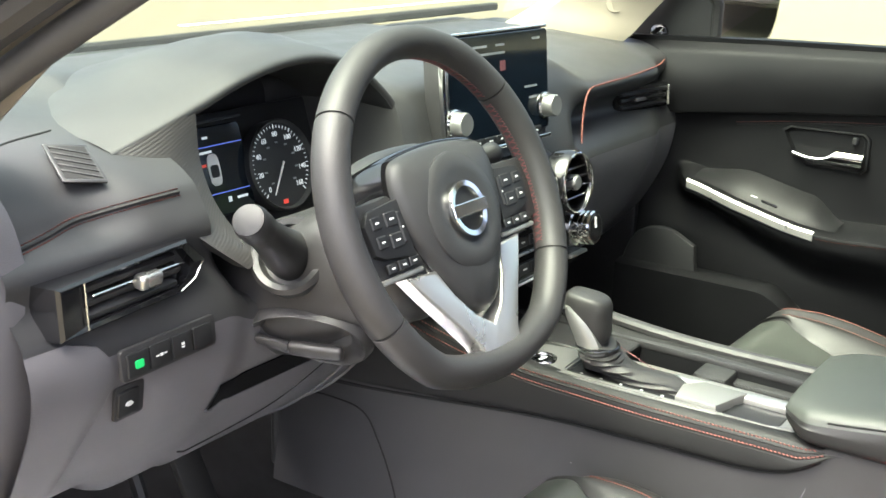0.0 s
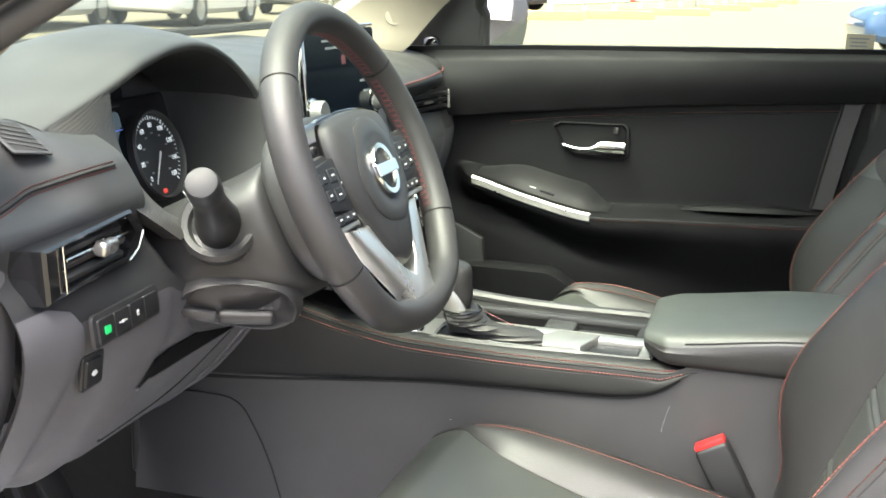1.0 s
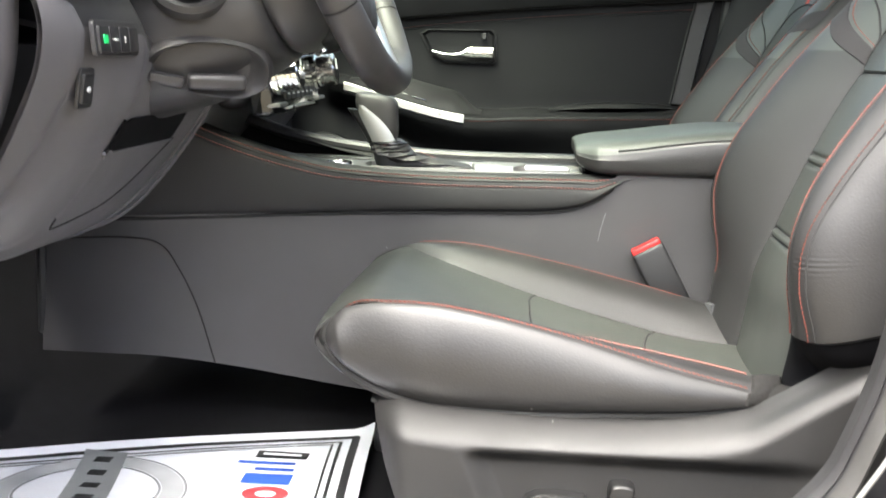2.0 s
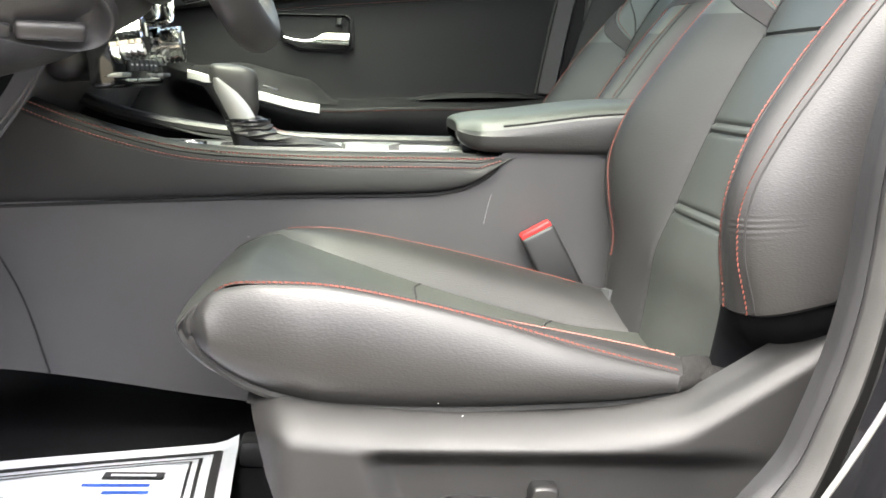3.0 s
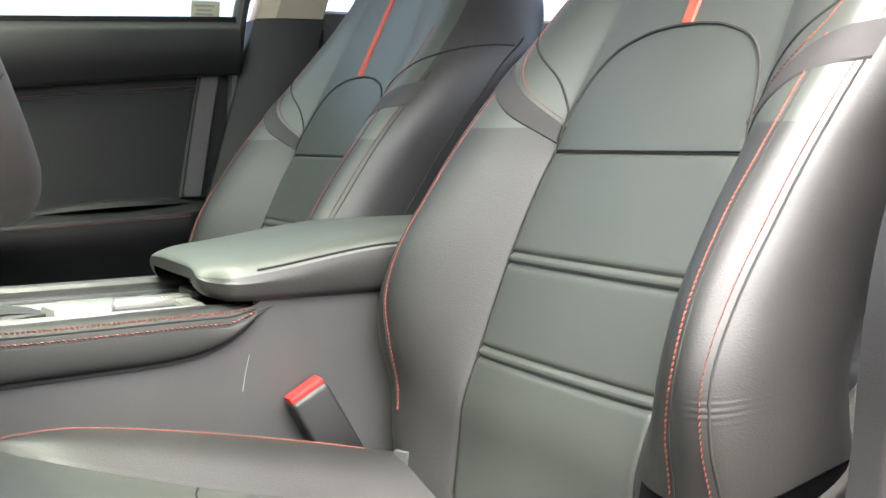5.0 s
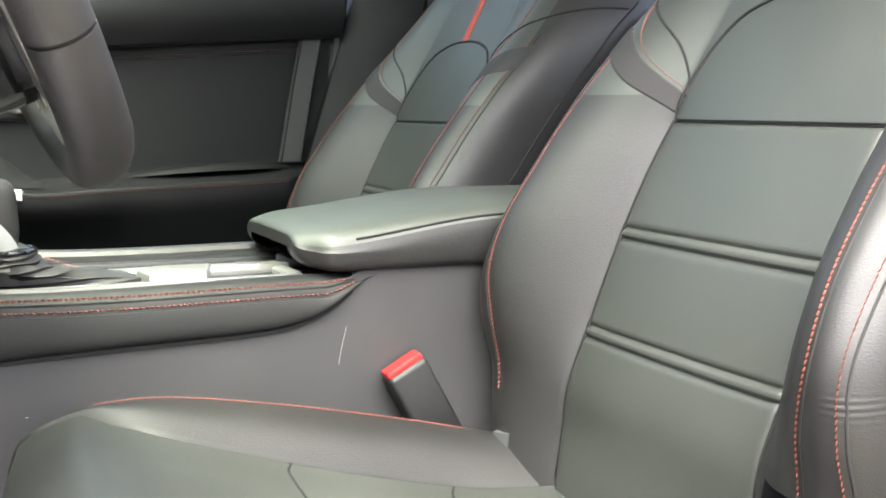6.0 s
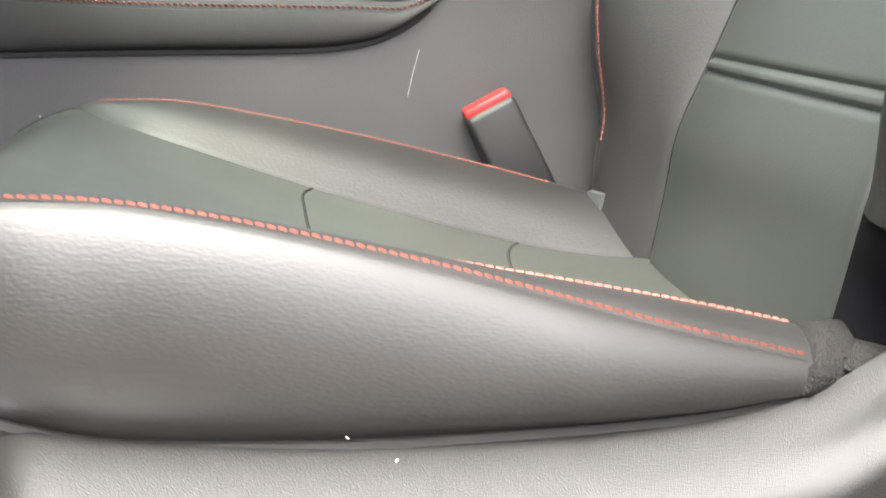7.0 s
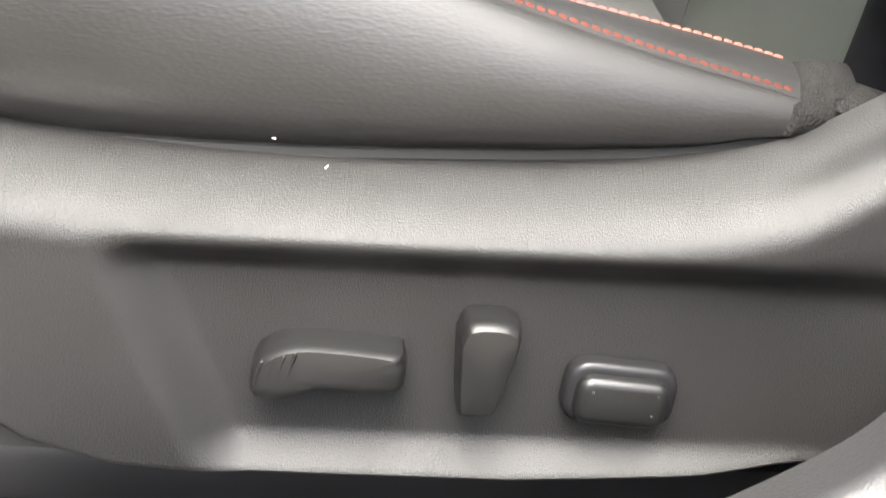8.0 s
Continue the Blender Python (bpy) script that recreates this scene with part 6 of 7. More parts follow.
tube_strip("pillar_edge", [(x - 0.055, y + 0.05, z + 0.035) for x, y, z in OPENING[:5]], 0.020, RUBBER, "black body edge", 10)
tube_strip("pillar_skin", [(x - 0.105, y + 0.09, z + 0.075) for x, y, z in OPENING[:5]], 0.045, PAINT_MATT, "black body pillar", 16)
# dash end and hinge pillar
rows = [[(-0.712 - 0.16 * f, y - 0.04 * f + 0.30 * f * f * f, z) for f in (0, 0.15, 0.3, 0.45, 0.6, 0.75, 0.9, 1)] for y, z in cr([(0.72, 0.965), (0.66, 0.93), (0.635, 0.86), (0.635, 0.77), (0.66, 0.69), (0.70, 0.60), (0.72, 0.45)], 30)]
tagged(part("hinge_pillar_trim", join(grid(rows), rbox((0.02, 0.45, 0.70), 0.004, 1, pose(-0.735, 0.93, 0.64))), KNEE), "dark grey trim at the end of the dashboard", "trim", kind="structure")
tagged(part("kick_panel", rbox((0.02, 0.42, 0.40), 0.008, 2, pose(-0.705, 0.92, 0.48)), HARD), "dark grey kick panel", "trim", kind="structure")
tagged(part("kick_panel", rbox((0.02, 0.42, 0.60), 0.008, 2, pose(0.70, 0.93, 0.58)), DARK), "dark grey kick panel", "trim", kind="structure")
# sills
tagged(part("sill", rbox((0.10, 2.4, 0.22), 0.03, 3, pose(-0.80, -0.1, 0.215)), PAINT), "glossy black door sill", "trim", kind="structure")
tagged(part("sill_trim", rbox((0.075, 1.6, 0.06), 0.015, 3, pose(-0.712, 0.05, 0.303)), DARK), "dark plastic sill trim", "trim", kind="structure")
tagged(part("sill_plate", rbox((0.05, 0.4, 0.006), 0.002, 1, pose(-0.715, 0.50, 0.338)), STEEL), "bare metal sill plate", "trim", kind="structure")
# centre pillar beside the driver seat
sec = [(-0.675, 0.0), (-0.690, 0.035), (-0.715, 0.045), (-0.735, 0.03), (-0.74, -0.16), (-0.68, -0.16)]
rows = [[(x + 0.10 * max(0, (z - 0.95)) ** 1.1 * 1.2, y - 0.130 - 0.33 * (z - 0.5) * (1 if z < 1.0 else 0.9), z) for x, y in sec] for z in (0.30, 0.42, 0.55, 0.7, 0.85, 0.98, 1.15, 1.33)]
tagged(part("pillar_middle_left", grid(rows, ring=True, caps=True), HARD), "dark grey centre pillar trim", "pillar", kind="structure")
fore = cr([(-0.728, 0.215, 0.362), (-0.712, 0.135, 0.374), (-0.702, 0.052, 0.411), (-0.700, 0.020, 0.442), (-0.700, -0.003, 0.469), (-0.700, -0.015, 0.496), (-0.700, -0.030, 0.541), (-0.700, -0.039, 0.581), (-0.700, -0.043, 0.610), (-0.702, -0.055, 0.72), (-0.700, -0.113, 0.90), (-0.64, -0.263, 1.28)], 90)
aft = cr([(-0.748, 0.205, 0.335), (-0.738, 0.110, 0.350), (-0.726, 0.022, 0.394), (-0.722, -0.005, 0.430), (-0.722, -0.020, 0.464), (-0.722, -0.032, 0.498), (-0.722, -0.043, 0.528), (-0.722, -0.053, 0.571), (-0.722, -0.057, 0.612), (-0.724, -0.072, 0.72), (-0.722, -0.132, 0.90), (-0.66, -0.285, 1.28)], 90)
BAND = [(0.16, 0.030), (0.03, 0.006), (0.0, 0.002), (0.04, -0.001), (0.22, -0.0025), (0.26, -0.001), (0.29, 0.0005), (0.33, -0.003), (0.42, -0.008), (0.58, -0.0105), (0.76, -0.0095), (0.90, -0.005), (0.97, 0.001), (1.0, 0.010), (1.0, 0.030)]
rows = [[tuple(p + (q - p) * f + np.array([d, 0, 0])) for f, d in BAND] for p, q in zip(fore, aft)]
tagged(part("door_seal_rear", grid([r[7:] for r in rows]), SEAL_GREY), "grey rubber door seal on the centre pillar", "trim", kind="structure")
tagged(part("seal_lip", grid([r[:8] for r in rows]), HARD), "dark grey lip beside the door seal", "trim", kind="structure")
tube_strip("body_flange", [(-0.738, 0.20, 0.334), (-0.735, 0.03, 0.386), (-0.732, -0.012, 0.432), (-0.732, -0.034, 0.490), (-0.732, -0.050, 0.545), (-0.732, -0.058, 0.60), (-0.735, -0.072, 0.72), (-0.735, -0.13, 0.90)], 0.0022, CHROME, "thin bright flange edge beside the seal", 6)
# silver cord paints the highlight that runs along the black door edge
tube_strip("sill_edge_glint", [(-0.775, 0.20, 0.347), (-0.78, 0.085, 0.385), (-0.78, 0.032, 0.430), (-0.78, 0.008, 0.465), (-0.78, -0.012, 0.497), (-0.78, -0.033, 0.535), (-0.78, -0.055, 0.585), (-0.78, -0.075, 0.66)], 0.0022, PAINTED, "silver strip painted as the lit edge of the rear door", 8)
rows = [[(x, y - 0.33 * (z - 0.5), z) for x, y in ((-0.742, -0.03), (-0.80, -0.045), (-0.84, -0.09), (-0.84, -0.9), (-0.74, -0.9))] for z in (0.25, 0.5, 0.8, 0.96)]
tagged(part("rear_door_skin", grid(rows, ring=True, caps=True), PAINT), "glossy black rear door edge", "car body", kind="structure")
# passenger side
inn = cr([(0.575, 0.955, 0.950), (0.590, 0.915, 0.978), (0.608, 0.875, 1.010), (0.612, 0.80, 1.065), (0.598, 0.62, 1.18), (0.53, 0.27, 1.365)], 20)
out = cr([(0.640, 0.770, 0.940), (0.650, 0.742, 0.962), (0.663, 0.705, 1.010), (0.665, 0.65, 1.065), (0.645, 0.48, 1.18), (0.555, 0.13, 1.365)], 20)
rows = [[tuple(o), tuple(o * 0.6 + i * 0.4 + [-0.012, -0.008, 0]), tuple(i), tuple(i + [0.03, 0.02, 0.02]), tuple(o + [0.05, 0.02, 0.02])] for i, o in zip(inn, out)]
pillar("pillar_front_right", rows, "beige windscreen pillar trim")
tagged(part("pillar_badge", lathe([(0.016, 0), (0.0155, 0.002), (0.0, 0.002)], 28, facing((0.632, 0.768, 1.018), (-0.85, -0.45, 0.1))), BEIGE), "round pressed mark on the pillar trim", "trim", kind="structure")
sail = tagged(part("sail_panel", slab([(-0.80, 0.938), (-0.605, 0.945), (-0.612, 1.09), (-0.68, 1.09)], 0.012, 0.003, 2, basis((0, -1, 0), (0, 0, 1), (-1, 0, 0), (0.735, 0, 0))), DARK), "black mirror sail panel", "trim", kind="structure")
tube_strip("window_seal", [(0.728, 0.612, 0.965), (0.722, 0.61, 1.02), (0.70, 0.60, 1.07), (0.66, 0.40, 1.20), (0.60, 0.12, 1.33)], 0.010, RUBBER, "black window channel")
rows = [[(x, y - 0.30 * (z - 0.9), z) for x, y in ((0.700, -0.13), (0.675, -0.16), (0.66, -0.24), (0.735, -0.26), (0.745, -0.13))] for z in (0.30, 0.6, 0.9, 0.99)]
pillar("pillar_middle_right", rows, "dark grey centre pillar trim", DOOR)
rows = [[(x - 0.16 * (z - 0.99) ** 1.2 * 1.3, y - 0.30 * (z - 0.9), z) for x, y in ((0.705, -0.135), (0.682, -0.16), (0.672, -0.24), (0.735, -0.26), (0.745, -0.135))] for z in (0.992, 1.1, 1.2, 1.35)]
pillar("pillar_middle_right_upper", rows, "beige upper centre pillar trim", BEIGE)
tube_strip("door_seal_right", [(0.715, -0.125, 0.33), (0.715, -0.115, 0.6), (0.715, -0.13, 0.95), (0.70, -0.17, 1.1), (0.63, -0.25, 1.33)], 0.012, RUBBER, "black rubber door seal")
# glass
w = [[(x * (0.70 - 0.15 * f), 1.08 - 0.86 * f - 0.10 * (abs(x) ** 2) * (1 - f), 0.965 + 0.415 * f + 0.0) for x in np.linspace(-1, 1, 15)] for f in np.linspace(0, 1, 8)]
wind = tagged(part("windshield", inward(grid(w), (0, 0, 0.6)), WINDSHIELD), "clear windshield", "window", kind="structure")
tagged(part("cowl", rbox((1.36, 0.016, 0.014), 0.003, 1, pose(0, 1.046, 0.989)), SEAM), "black strip at the foot of the windshield", "trim", kind="structure")
sg = tagged(part("window_front_right", inward(grid([[(0.735 - 0.12 * f, y - 0.05 * f, 0.95 + 0.40 * f) for y in np.linspace(0.63 - 0.5 * f, -0.14, 8)] for f in np.linspace(0, 1, 8)]), (0, 0, 0.8)), SIDE_GLASS), "clear passenger window", "window", kind="structure")
tagged(part("door_skin_right", rbox((0.06, 2.3, 0.70), 0.01, 2, pose(0.80, -0.25, 0.60)), PAINT), "black outer door skin", "car body", kind="structure")
tagged(part("bonnet", grid([[(x, y, 0.86 - 0.26 * ((y - 1.1) / 0.9) ** 1.3 - 0.06 * (x / 0.8) ** 2) for x in np.linspace(-0.8, 0.8, 15)] for y in np.linspace(1.1, 2.0, 12)]), PAINT), "black bonnet", "car body", kind="structure")
# door mirror
mirror = thing("door_mirror", "black door mirror outside the passenger window", "door mirror")
mm = facing((0.865, 0.615, 1.005), (-0.34, -0.94, -0.035))
out = [tuple(q) for q in cr([(-0.105, -0.05), (-0.10, 0.05), (-0.06, 0.075), (0.06, 0.07), (0.105, 0.03), (0.095, -0.045), (0.06, -0.065), (-0.07, -0.065), (-0.105, -0.05)], 48)[:-1]]
part("housing", bulge(out, [(0.93, 0.004), (1.0, -0.002), (1.02, -0.03), (0.9, -0.075), (0.5, -0.105)], mm), PAINT, mirror, "", 60)
MIRROR = material("mirror_silver", (0.9, 0.9, 0.9), 0.02, metal=1.0, mottle=0.0, vary=0.0)
part("mirror_glass", slab([(x * 0.91, y * 0.89) for x, y in out], 0.002, 0, 1, mm @ pose(0, 0, 0.003)), MIRROR, mirror, "silvered mirror glass")
part("arm", rbox((0.10, 0.05, 0.04), 0.015, 3, mm @ pose(-0.13, -0.05, -0.05)), PAINT, mirror)
# rear bench and rear door beyond the front seats
bench = thing("rear_seat", "black leather rear bench", "car seat")
part("seat", rbox((1.25, 0.5, 0.16), 0.05, 4, pose(0, -0.85, 0.43)), LEATHER, bench)
part("backrest", rbox((1.25, 0.16, 0.62), 0.05, 4, pose(0, -1.15, 0.78, -18)), LEATHER, bench)
tagged(part("rear_door_right", join(rbox((0.05, 0.9, 0.72), 0.02, 2, pose(0.71, -0.72, 0.65)), rbox((0.07, 0.5, 0.05), 0.015, 2, pose(0.67, -0.65, 0.70))), SOFT), "black rear door panel", "car door", kind="structure")
tagged(part("rear_wall", rbox((1.5, 0.03, 0.7), 0, 1, pose(0, -1.38, 0.63)), DARK), "rear bulkhead", "wall", kind="structure")

# pedals and floor paper
brake = thing("brake_pedal", "black rubber brake pedal on an arm", "pedal")
part("pad", rbox((0.075, 0.016, 0.05), 0.006, 2, pose(-0.40, 0.845, 0.415, -35)), RUBBER, brake)
for i in range(4):
    part("rib", rbox((0.066, 0.004, 0.005), 0.001, 1, pose(-0.40, 0.838 + 0.006 * (i - 1.5), 0.415 + 0.0095 * (i - 1.5), -35)), RUBBER, brake)
part("arm", tube([Vector(q) for q in cr([(-0.40, 0.86, 0.42), (-0.395, 0.90, 0.50), (-0.39, 0.95, 0.62)], 12)], 0.010, 8), DARK, brake)
gas = thing("accelerator_pedal", "black accelerator pedal on an arm", "pedal")
part("pad", rbox((0.05, 0.014, 0.15), 0.006, 2, pose(-0.265, 0.93, 0.42, -28, 0, 0)), RUBBER, gas)
part("arm", tube([Vector(q) for q in cr([(-0.265, 0.94, 0.46), (-0.26, 0.98, 0.56), (-0.26, 1.02, 0.65)], 12)], 0.008, 8), DARK, gas)
paper = thing("floor_paper", "white paper floor mat with printed borders", "floor mat")


def on_paper(s, t, lift=0.0):
    """s: metres from the tunnel edge towards the door; t: metres ahead of the edge by the seat."""
    x, y = -0.160 - s - 0.37 * t * step(0.5, 0.0, s), 0.425 + t - 0.06 * s
    z = 0.2985 + 0.004 * math.sin(11 * s + 6 * t) ** 2 + 0.008 * step(0.02, 0.0, t) + 0.006 * step(0.02, 0.0, s) + 0.05 * step(0.42, 0.55, t)
    return (x, y, z + lift)


part("sheet", grid([[on_paper(s, t) for s in np.linspace(0, 0.50, 40)] for t in np.linspace(0, 0.50, 40)]), PAPER, paper)
for off, wd in ((0.016, 0.010), (0.036, 0.004), (0.046, 0.003)):
    part("border", grid([[on_paper(off + k * wd, t, 0.0012) for k in (0, 1)] for t in np.linspace(off, 0.49, 40)]), INK, paper, "black printed border")
    part("border", grid([[on_paper(s, off + k * wd, 0.0012) for k in (0, 1)] for s in np.linspace(off, 0.49, 40)]), INK, paper, "black printed border")


def printed(x, y, lift=0.0012):
    """The place on the sheet over a place on the floor."""
    q = 0.0
    for _ in range(30):
        t = y - 0.425 + 0.06 * q
        q += 0.6 * (-0.160 - 0.37 * t * step(0.5, 0.0, q) - x - q)
    return on_paper(q, y - 0.425 + 0.06 * q, lift)


INK_PALE = material("pale_grey_print", (0.42, 0.43, 0.45), 0.6)
RX, RY = -0.415, 0.708
for r0, r1, mat in ((0.080, 0.104, INK_PALE), (0.076, 0.079, INK_GREY), (0.105, 0.108, INK_GREY)):
    part("printed_ring", grid([[printed(RX + r * math.cos(a), RY + r * math.sin(a)) for a in np.linspace(0, 2 * math.pi, 65)] for r in (r0, r1)]), mat, paper, "grey printed ring")
part("printed_bar", grid([[printed(RX + k, RY + 0.18 * k + e, 0.0016) for k in np.linspace(-0.125, 0.120, 20)] for e in (-0.026, 0, 0.026)]), INK_GREY, paper, "grey printed bar")
for i in range(6):
    k = -0.095 + 0.038 * i
    part("printed_word_bar", grid([[printed(RX + k + d, RY + 0.18 * k + e, 0.0020) for d in (-0.008, 0.008)] for e in (-0.010, 0.010)]), INK, paper)
for x, w, e0, e1, mat in ((-0.303, 0.008, 0.500, 0.568, INK_BLUE), (-0.322, 0.008, 0.500, 0.546, INK_BLUE), (-0.349, 0.028, 0.500, 0.556, INK_BLUE), (-0.440, 0.050, 0.496, 0.564, INK_BLUE)):
    part("printed_word_bar", grid([[printed(x + d * w, e + 0.10 * (x + 0.30)) for d in (-0.5, 0.5)] for e in np.linspace(e0, e1, 5)]), mat, paper)
part("printed_word_bar", grid([[printed(-0.389 + r * math.cos(a), 0.516 + 1.3 * r * math.sin(a)) for a in np.linspace(0, 2 * math.pi, 33)] for r in (0.009, 0.020)]), INK_RED, paper)
part("printed_box", grid([[printed(x, y) for x in (-0.287, -0.264)] for y in (0.490, 0.52, 0.552)]), INK, paper, "black printed box")
part("box_mark", grid([[printed(x, y, 0.0018) for x in (-0.279, -0.272)] for y in (0.498, 0.544)]), PAPER, paper)

# small paper tag on the passenger window
tag = thing("window_tag", "small beige paper tag on the passenger window", "sticker")
tm = basis((0, -1, 0), (-0.29, 0, 0.957), (-0.957, 0, -0.29), (0.7165, -0.079, 1.003))
TAG = material("beige_tag_paper", (0.42, 0.40, 0.30), 0.7, mottle=0.06)
part("paper", slab([(-0.024, -0.016), (0.024, -0.016), (0.024, 0.016), (-0.024, 0.016)], 0.0008, 0, 1, tm), TAG, tag)
for y, w in ((0.008, 0.034), (0.001, 0.026), (-0.006, 0.030)):
    part("printed_bar", rbox((w, 0.003, 0.0004), 0, 1, tm @ pose(-0.002, y, 0.0011)), INK_GREY, tag)

# dust flecks and a scratch on the console side
FLECK = material("white_lint", (0.75, 0.75, 0.73), 0.8)
for x, y, z, a in ((-0.5895, 0.229, 0.4755, 20), (-0.590, 0.210, 0.4660, -40), (-0.1235, 0.42, 0.535, 10), (-0.1205, 0.30, 0.47, 60)):
    tagged(part("lint", rbox((0.0006, 0.0016, 0.0005), 0.0002, 1, pose(x, y, z, a, 0, 30)), FLECK), "tiny fleck of white lint", "lint")
tagged(part("scratch", tube([Vector((-0.1172, 0.142, 0.590)), Vector((-0.1174, 0.146, 0.575)), Vector((-0.1178, 0.150, 0.555))], 0.00025, 5), INK_GREY), "faint light scratch on the console side", "mark", kind="structure")

# outer body of the car
roof_rows = [[(x, 0.16 - 1.36 * f + 0.16 * max(0.0, 1 - abs(x) / 0.60) ** 0.5, 1.425 + 0.03 * math.sin(f * 2.6) + 0.02 * (1 - (x / 0.60) ** 2)) for x in np.linspace(-0.60, 0.60, 17)] for f in np.linspace(0, 1, 14)]
tagged(part("roof", grid(roof_rows), PAINT), "glossy black car roof", "roof", kind="structure")
tagged(part("front_body", join(rbox((1.62, 0.92, 0.30), 0.08, 4, pose(0, 1.62, 0.42)), rbox((1.5, 0.10, 0.16), 0.04, 3, pose(0, 2.06, 0.40))), PAINT), "glossy black front body and bumper", "car body", kind="structure")
tagged(part("boot", rbox((1.56, 0.55, 0.42), 0.08, 4, pose(0, -1.66, 0.66)), PAINT), "glossy black boot lid", "car body", kind="structure")
TREAD = material("worn_tyre", (0.02, 0.02, 0.02), 0.8, grain=0.4, grain_scale=120)
for x, y in ((-0.76, 1.60), (0.76, 1.60), (-0.74, -1.35), (0.74, -1.35)):
    wm = pose(x, y, 0.315, 0, 90 if x > 0 else -90, 0)
    w4 = thing("car_wheel", "black tyre on a silver alloy rim", "wheel", "wheels of the car")
    part("tyre", lathe([(0.20, -0.09), (0.29, -0.10), (0.315, -0.06), (0.315, 0.06), (0.29, 0.10), (0.21, 0.10), (0.20, 0.05)], 36, wm), TREAD, w4)
    part("rim", lathe([(0.205, 0.04), (0.205, 0.085), (0.18, 0.075), (0.05, 0.09), (0, 0.09)], 28, wm), STEEL, w4, "silver alloy rim")

# the driver door stands wide open at the front of its opening
open_door = thing("driver_door", "open black driver door with dark inner panel", "car door")
open_door.matrix_world = pose(-0.80, 0.76, 0, 0, 0, 76)
rows = []
for y in np.linspace(0, 1.02, 14):
    r = 0.5 + 0.5 * step(0.0, 0.06, y) * step(1.02, 0.96, y)
    rows.append([(x * r, y, z) for x, z in ((0.035, 0.30), (0.045, 0.45), (0.055, 0.66), (0.035, 0.70), (0.030, 0.90), (0.015, 0.96), (-0.02, 0.965), (-0.05, 0.93), (-0.06, 0.60), (-0.045, 0.30))])
part("shell", grid(rows, ring=True, caps=True), PAINT, open_door)
part("inner_panel", grid([[(x, y, z) for x, z in ((0.040, 0.32), (0.052, 0.46), (0.064, 0.64), (0.064, 0.68), (0.043, 0.71), (0.039, 0.89), (0.030, 0.955))] for y in np.linspace(0.04, 0.98, 12)]), DOOR, open_door, "soft black door card")
part("armrest", rbox((0.06, 0.46, 0.05), 0.02, 3, pose(0.070, 0.58, 0.665)), LEATHER, open_door)
part("window_frame", tube([Vector(q) for q in cr([(0.0, 0.03, 0.96), (-0.01, 0.28, 1.12), (-0.03, 0.60, 1.28), (-0.05, 0.88, 1.36), (-0.05, 1.0, 1.30), (-0.02, 1.0, 0.96)], 50)], 0.022, 8), PAINT, open_door, "black window frame")
part("pane", inward(grid([[(-0.02 * f, 0.06 + 0.75 * f + (0.92 - 0.75 * f) * k, 0.96 + 0.36 * f) for k in np.linspace(0, 1, 6)] for f in np.linspace(0, 1, 6)]), (3, 0, 1)), SIDE_GLASS, open_door, "clear side window")

# ---------------------------------------------------------------- outside
CONCRETE = material("pale_concrete", (0.13, 0.112, 0.072), 0.9, grain=0.4, grain_scale=30, depth=0.01, mottle=0.10, mottle_scale=0.4)
YELLOW = material("yellow_kerb_paint", (0.70, 0.48, 0.12), 0.7, mottle=0.15, mottle_scale=4)
TYRE = material("tyre_rubber", (0.02, 0.02, 0.02), 0.8)
LEAF = material("leaves", (0.07, 0.11, 0.035), 0.7, mottle=0.5, mottle_scale=2)
BARK = material("bark", (0.12, 0.09, 0.06), 0.9)
WALL = material("white_render_wall", (0.75, 0.74, 0.70), 0.8, mottle=0.05, mottle_scale=0.5)
TINTED = material("tinted_glass", (0.02, 0.025, 0.028), 0.08)
LINE = material("white_line_paint", (0.78, 0.76, 0.70), 0.8, mottle=0.2, mottle_scale=3)
SIGN_RED = material("red_sign", (0.62, 0.05, 0.04), 0.5)
SIGN_ORANGE = material("orange_sign", (0.75, 0.20, 0.04), 0.5)


def paint(name, c):
    return material(name, c, 0.18, coat=0.8, mottle=0.02, vary=0.02)


GREY_PAINT, RED_PAINT, BLUE_PAINT, WHITE_PAINT, NAVY = paint("dark_grey_paint", (0.05, 0.055, 0.06)), paint("red_paint", (0.30, 0.02, 0.02)), paint("blue_paint", (0.03, 0.06, 0.14)), paint("silver_white_paint", (0.6, 0.6, 0.6)), paint("deep_black_paint", (0.012, 0.012, 0.014))
tagged(part("ground", grid([[(x, y, 0) for x in (-400, -60, -12, -3, 3, 12, 60, 400)] for y in (-400, -60, -12, -3, 3, 12, 60, 400)]), CONCRETE), "sunlit pale concrete car park", "ground", kind="structure")
for i in range(6):
    tagged(part("bay_line", rbox((4.8, 0.10, 0.004), 0, 1, pose(8.5, 2.2 + 2.7 * i, 0.004)), LINE), "painted bay line on the ground", "marking", kind="structure")


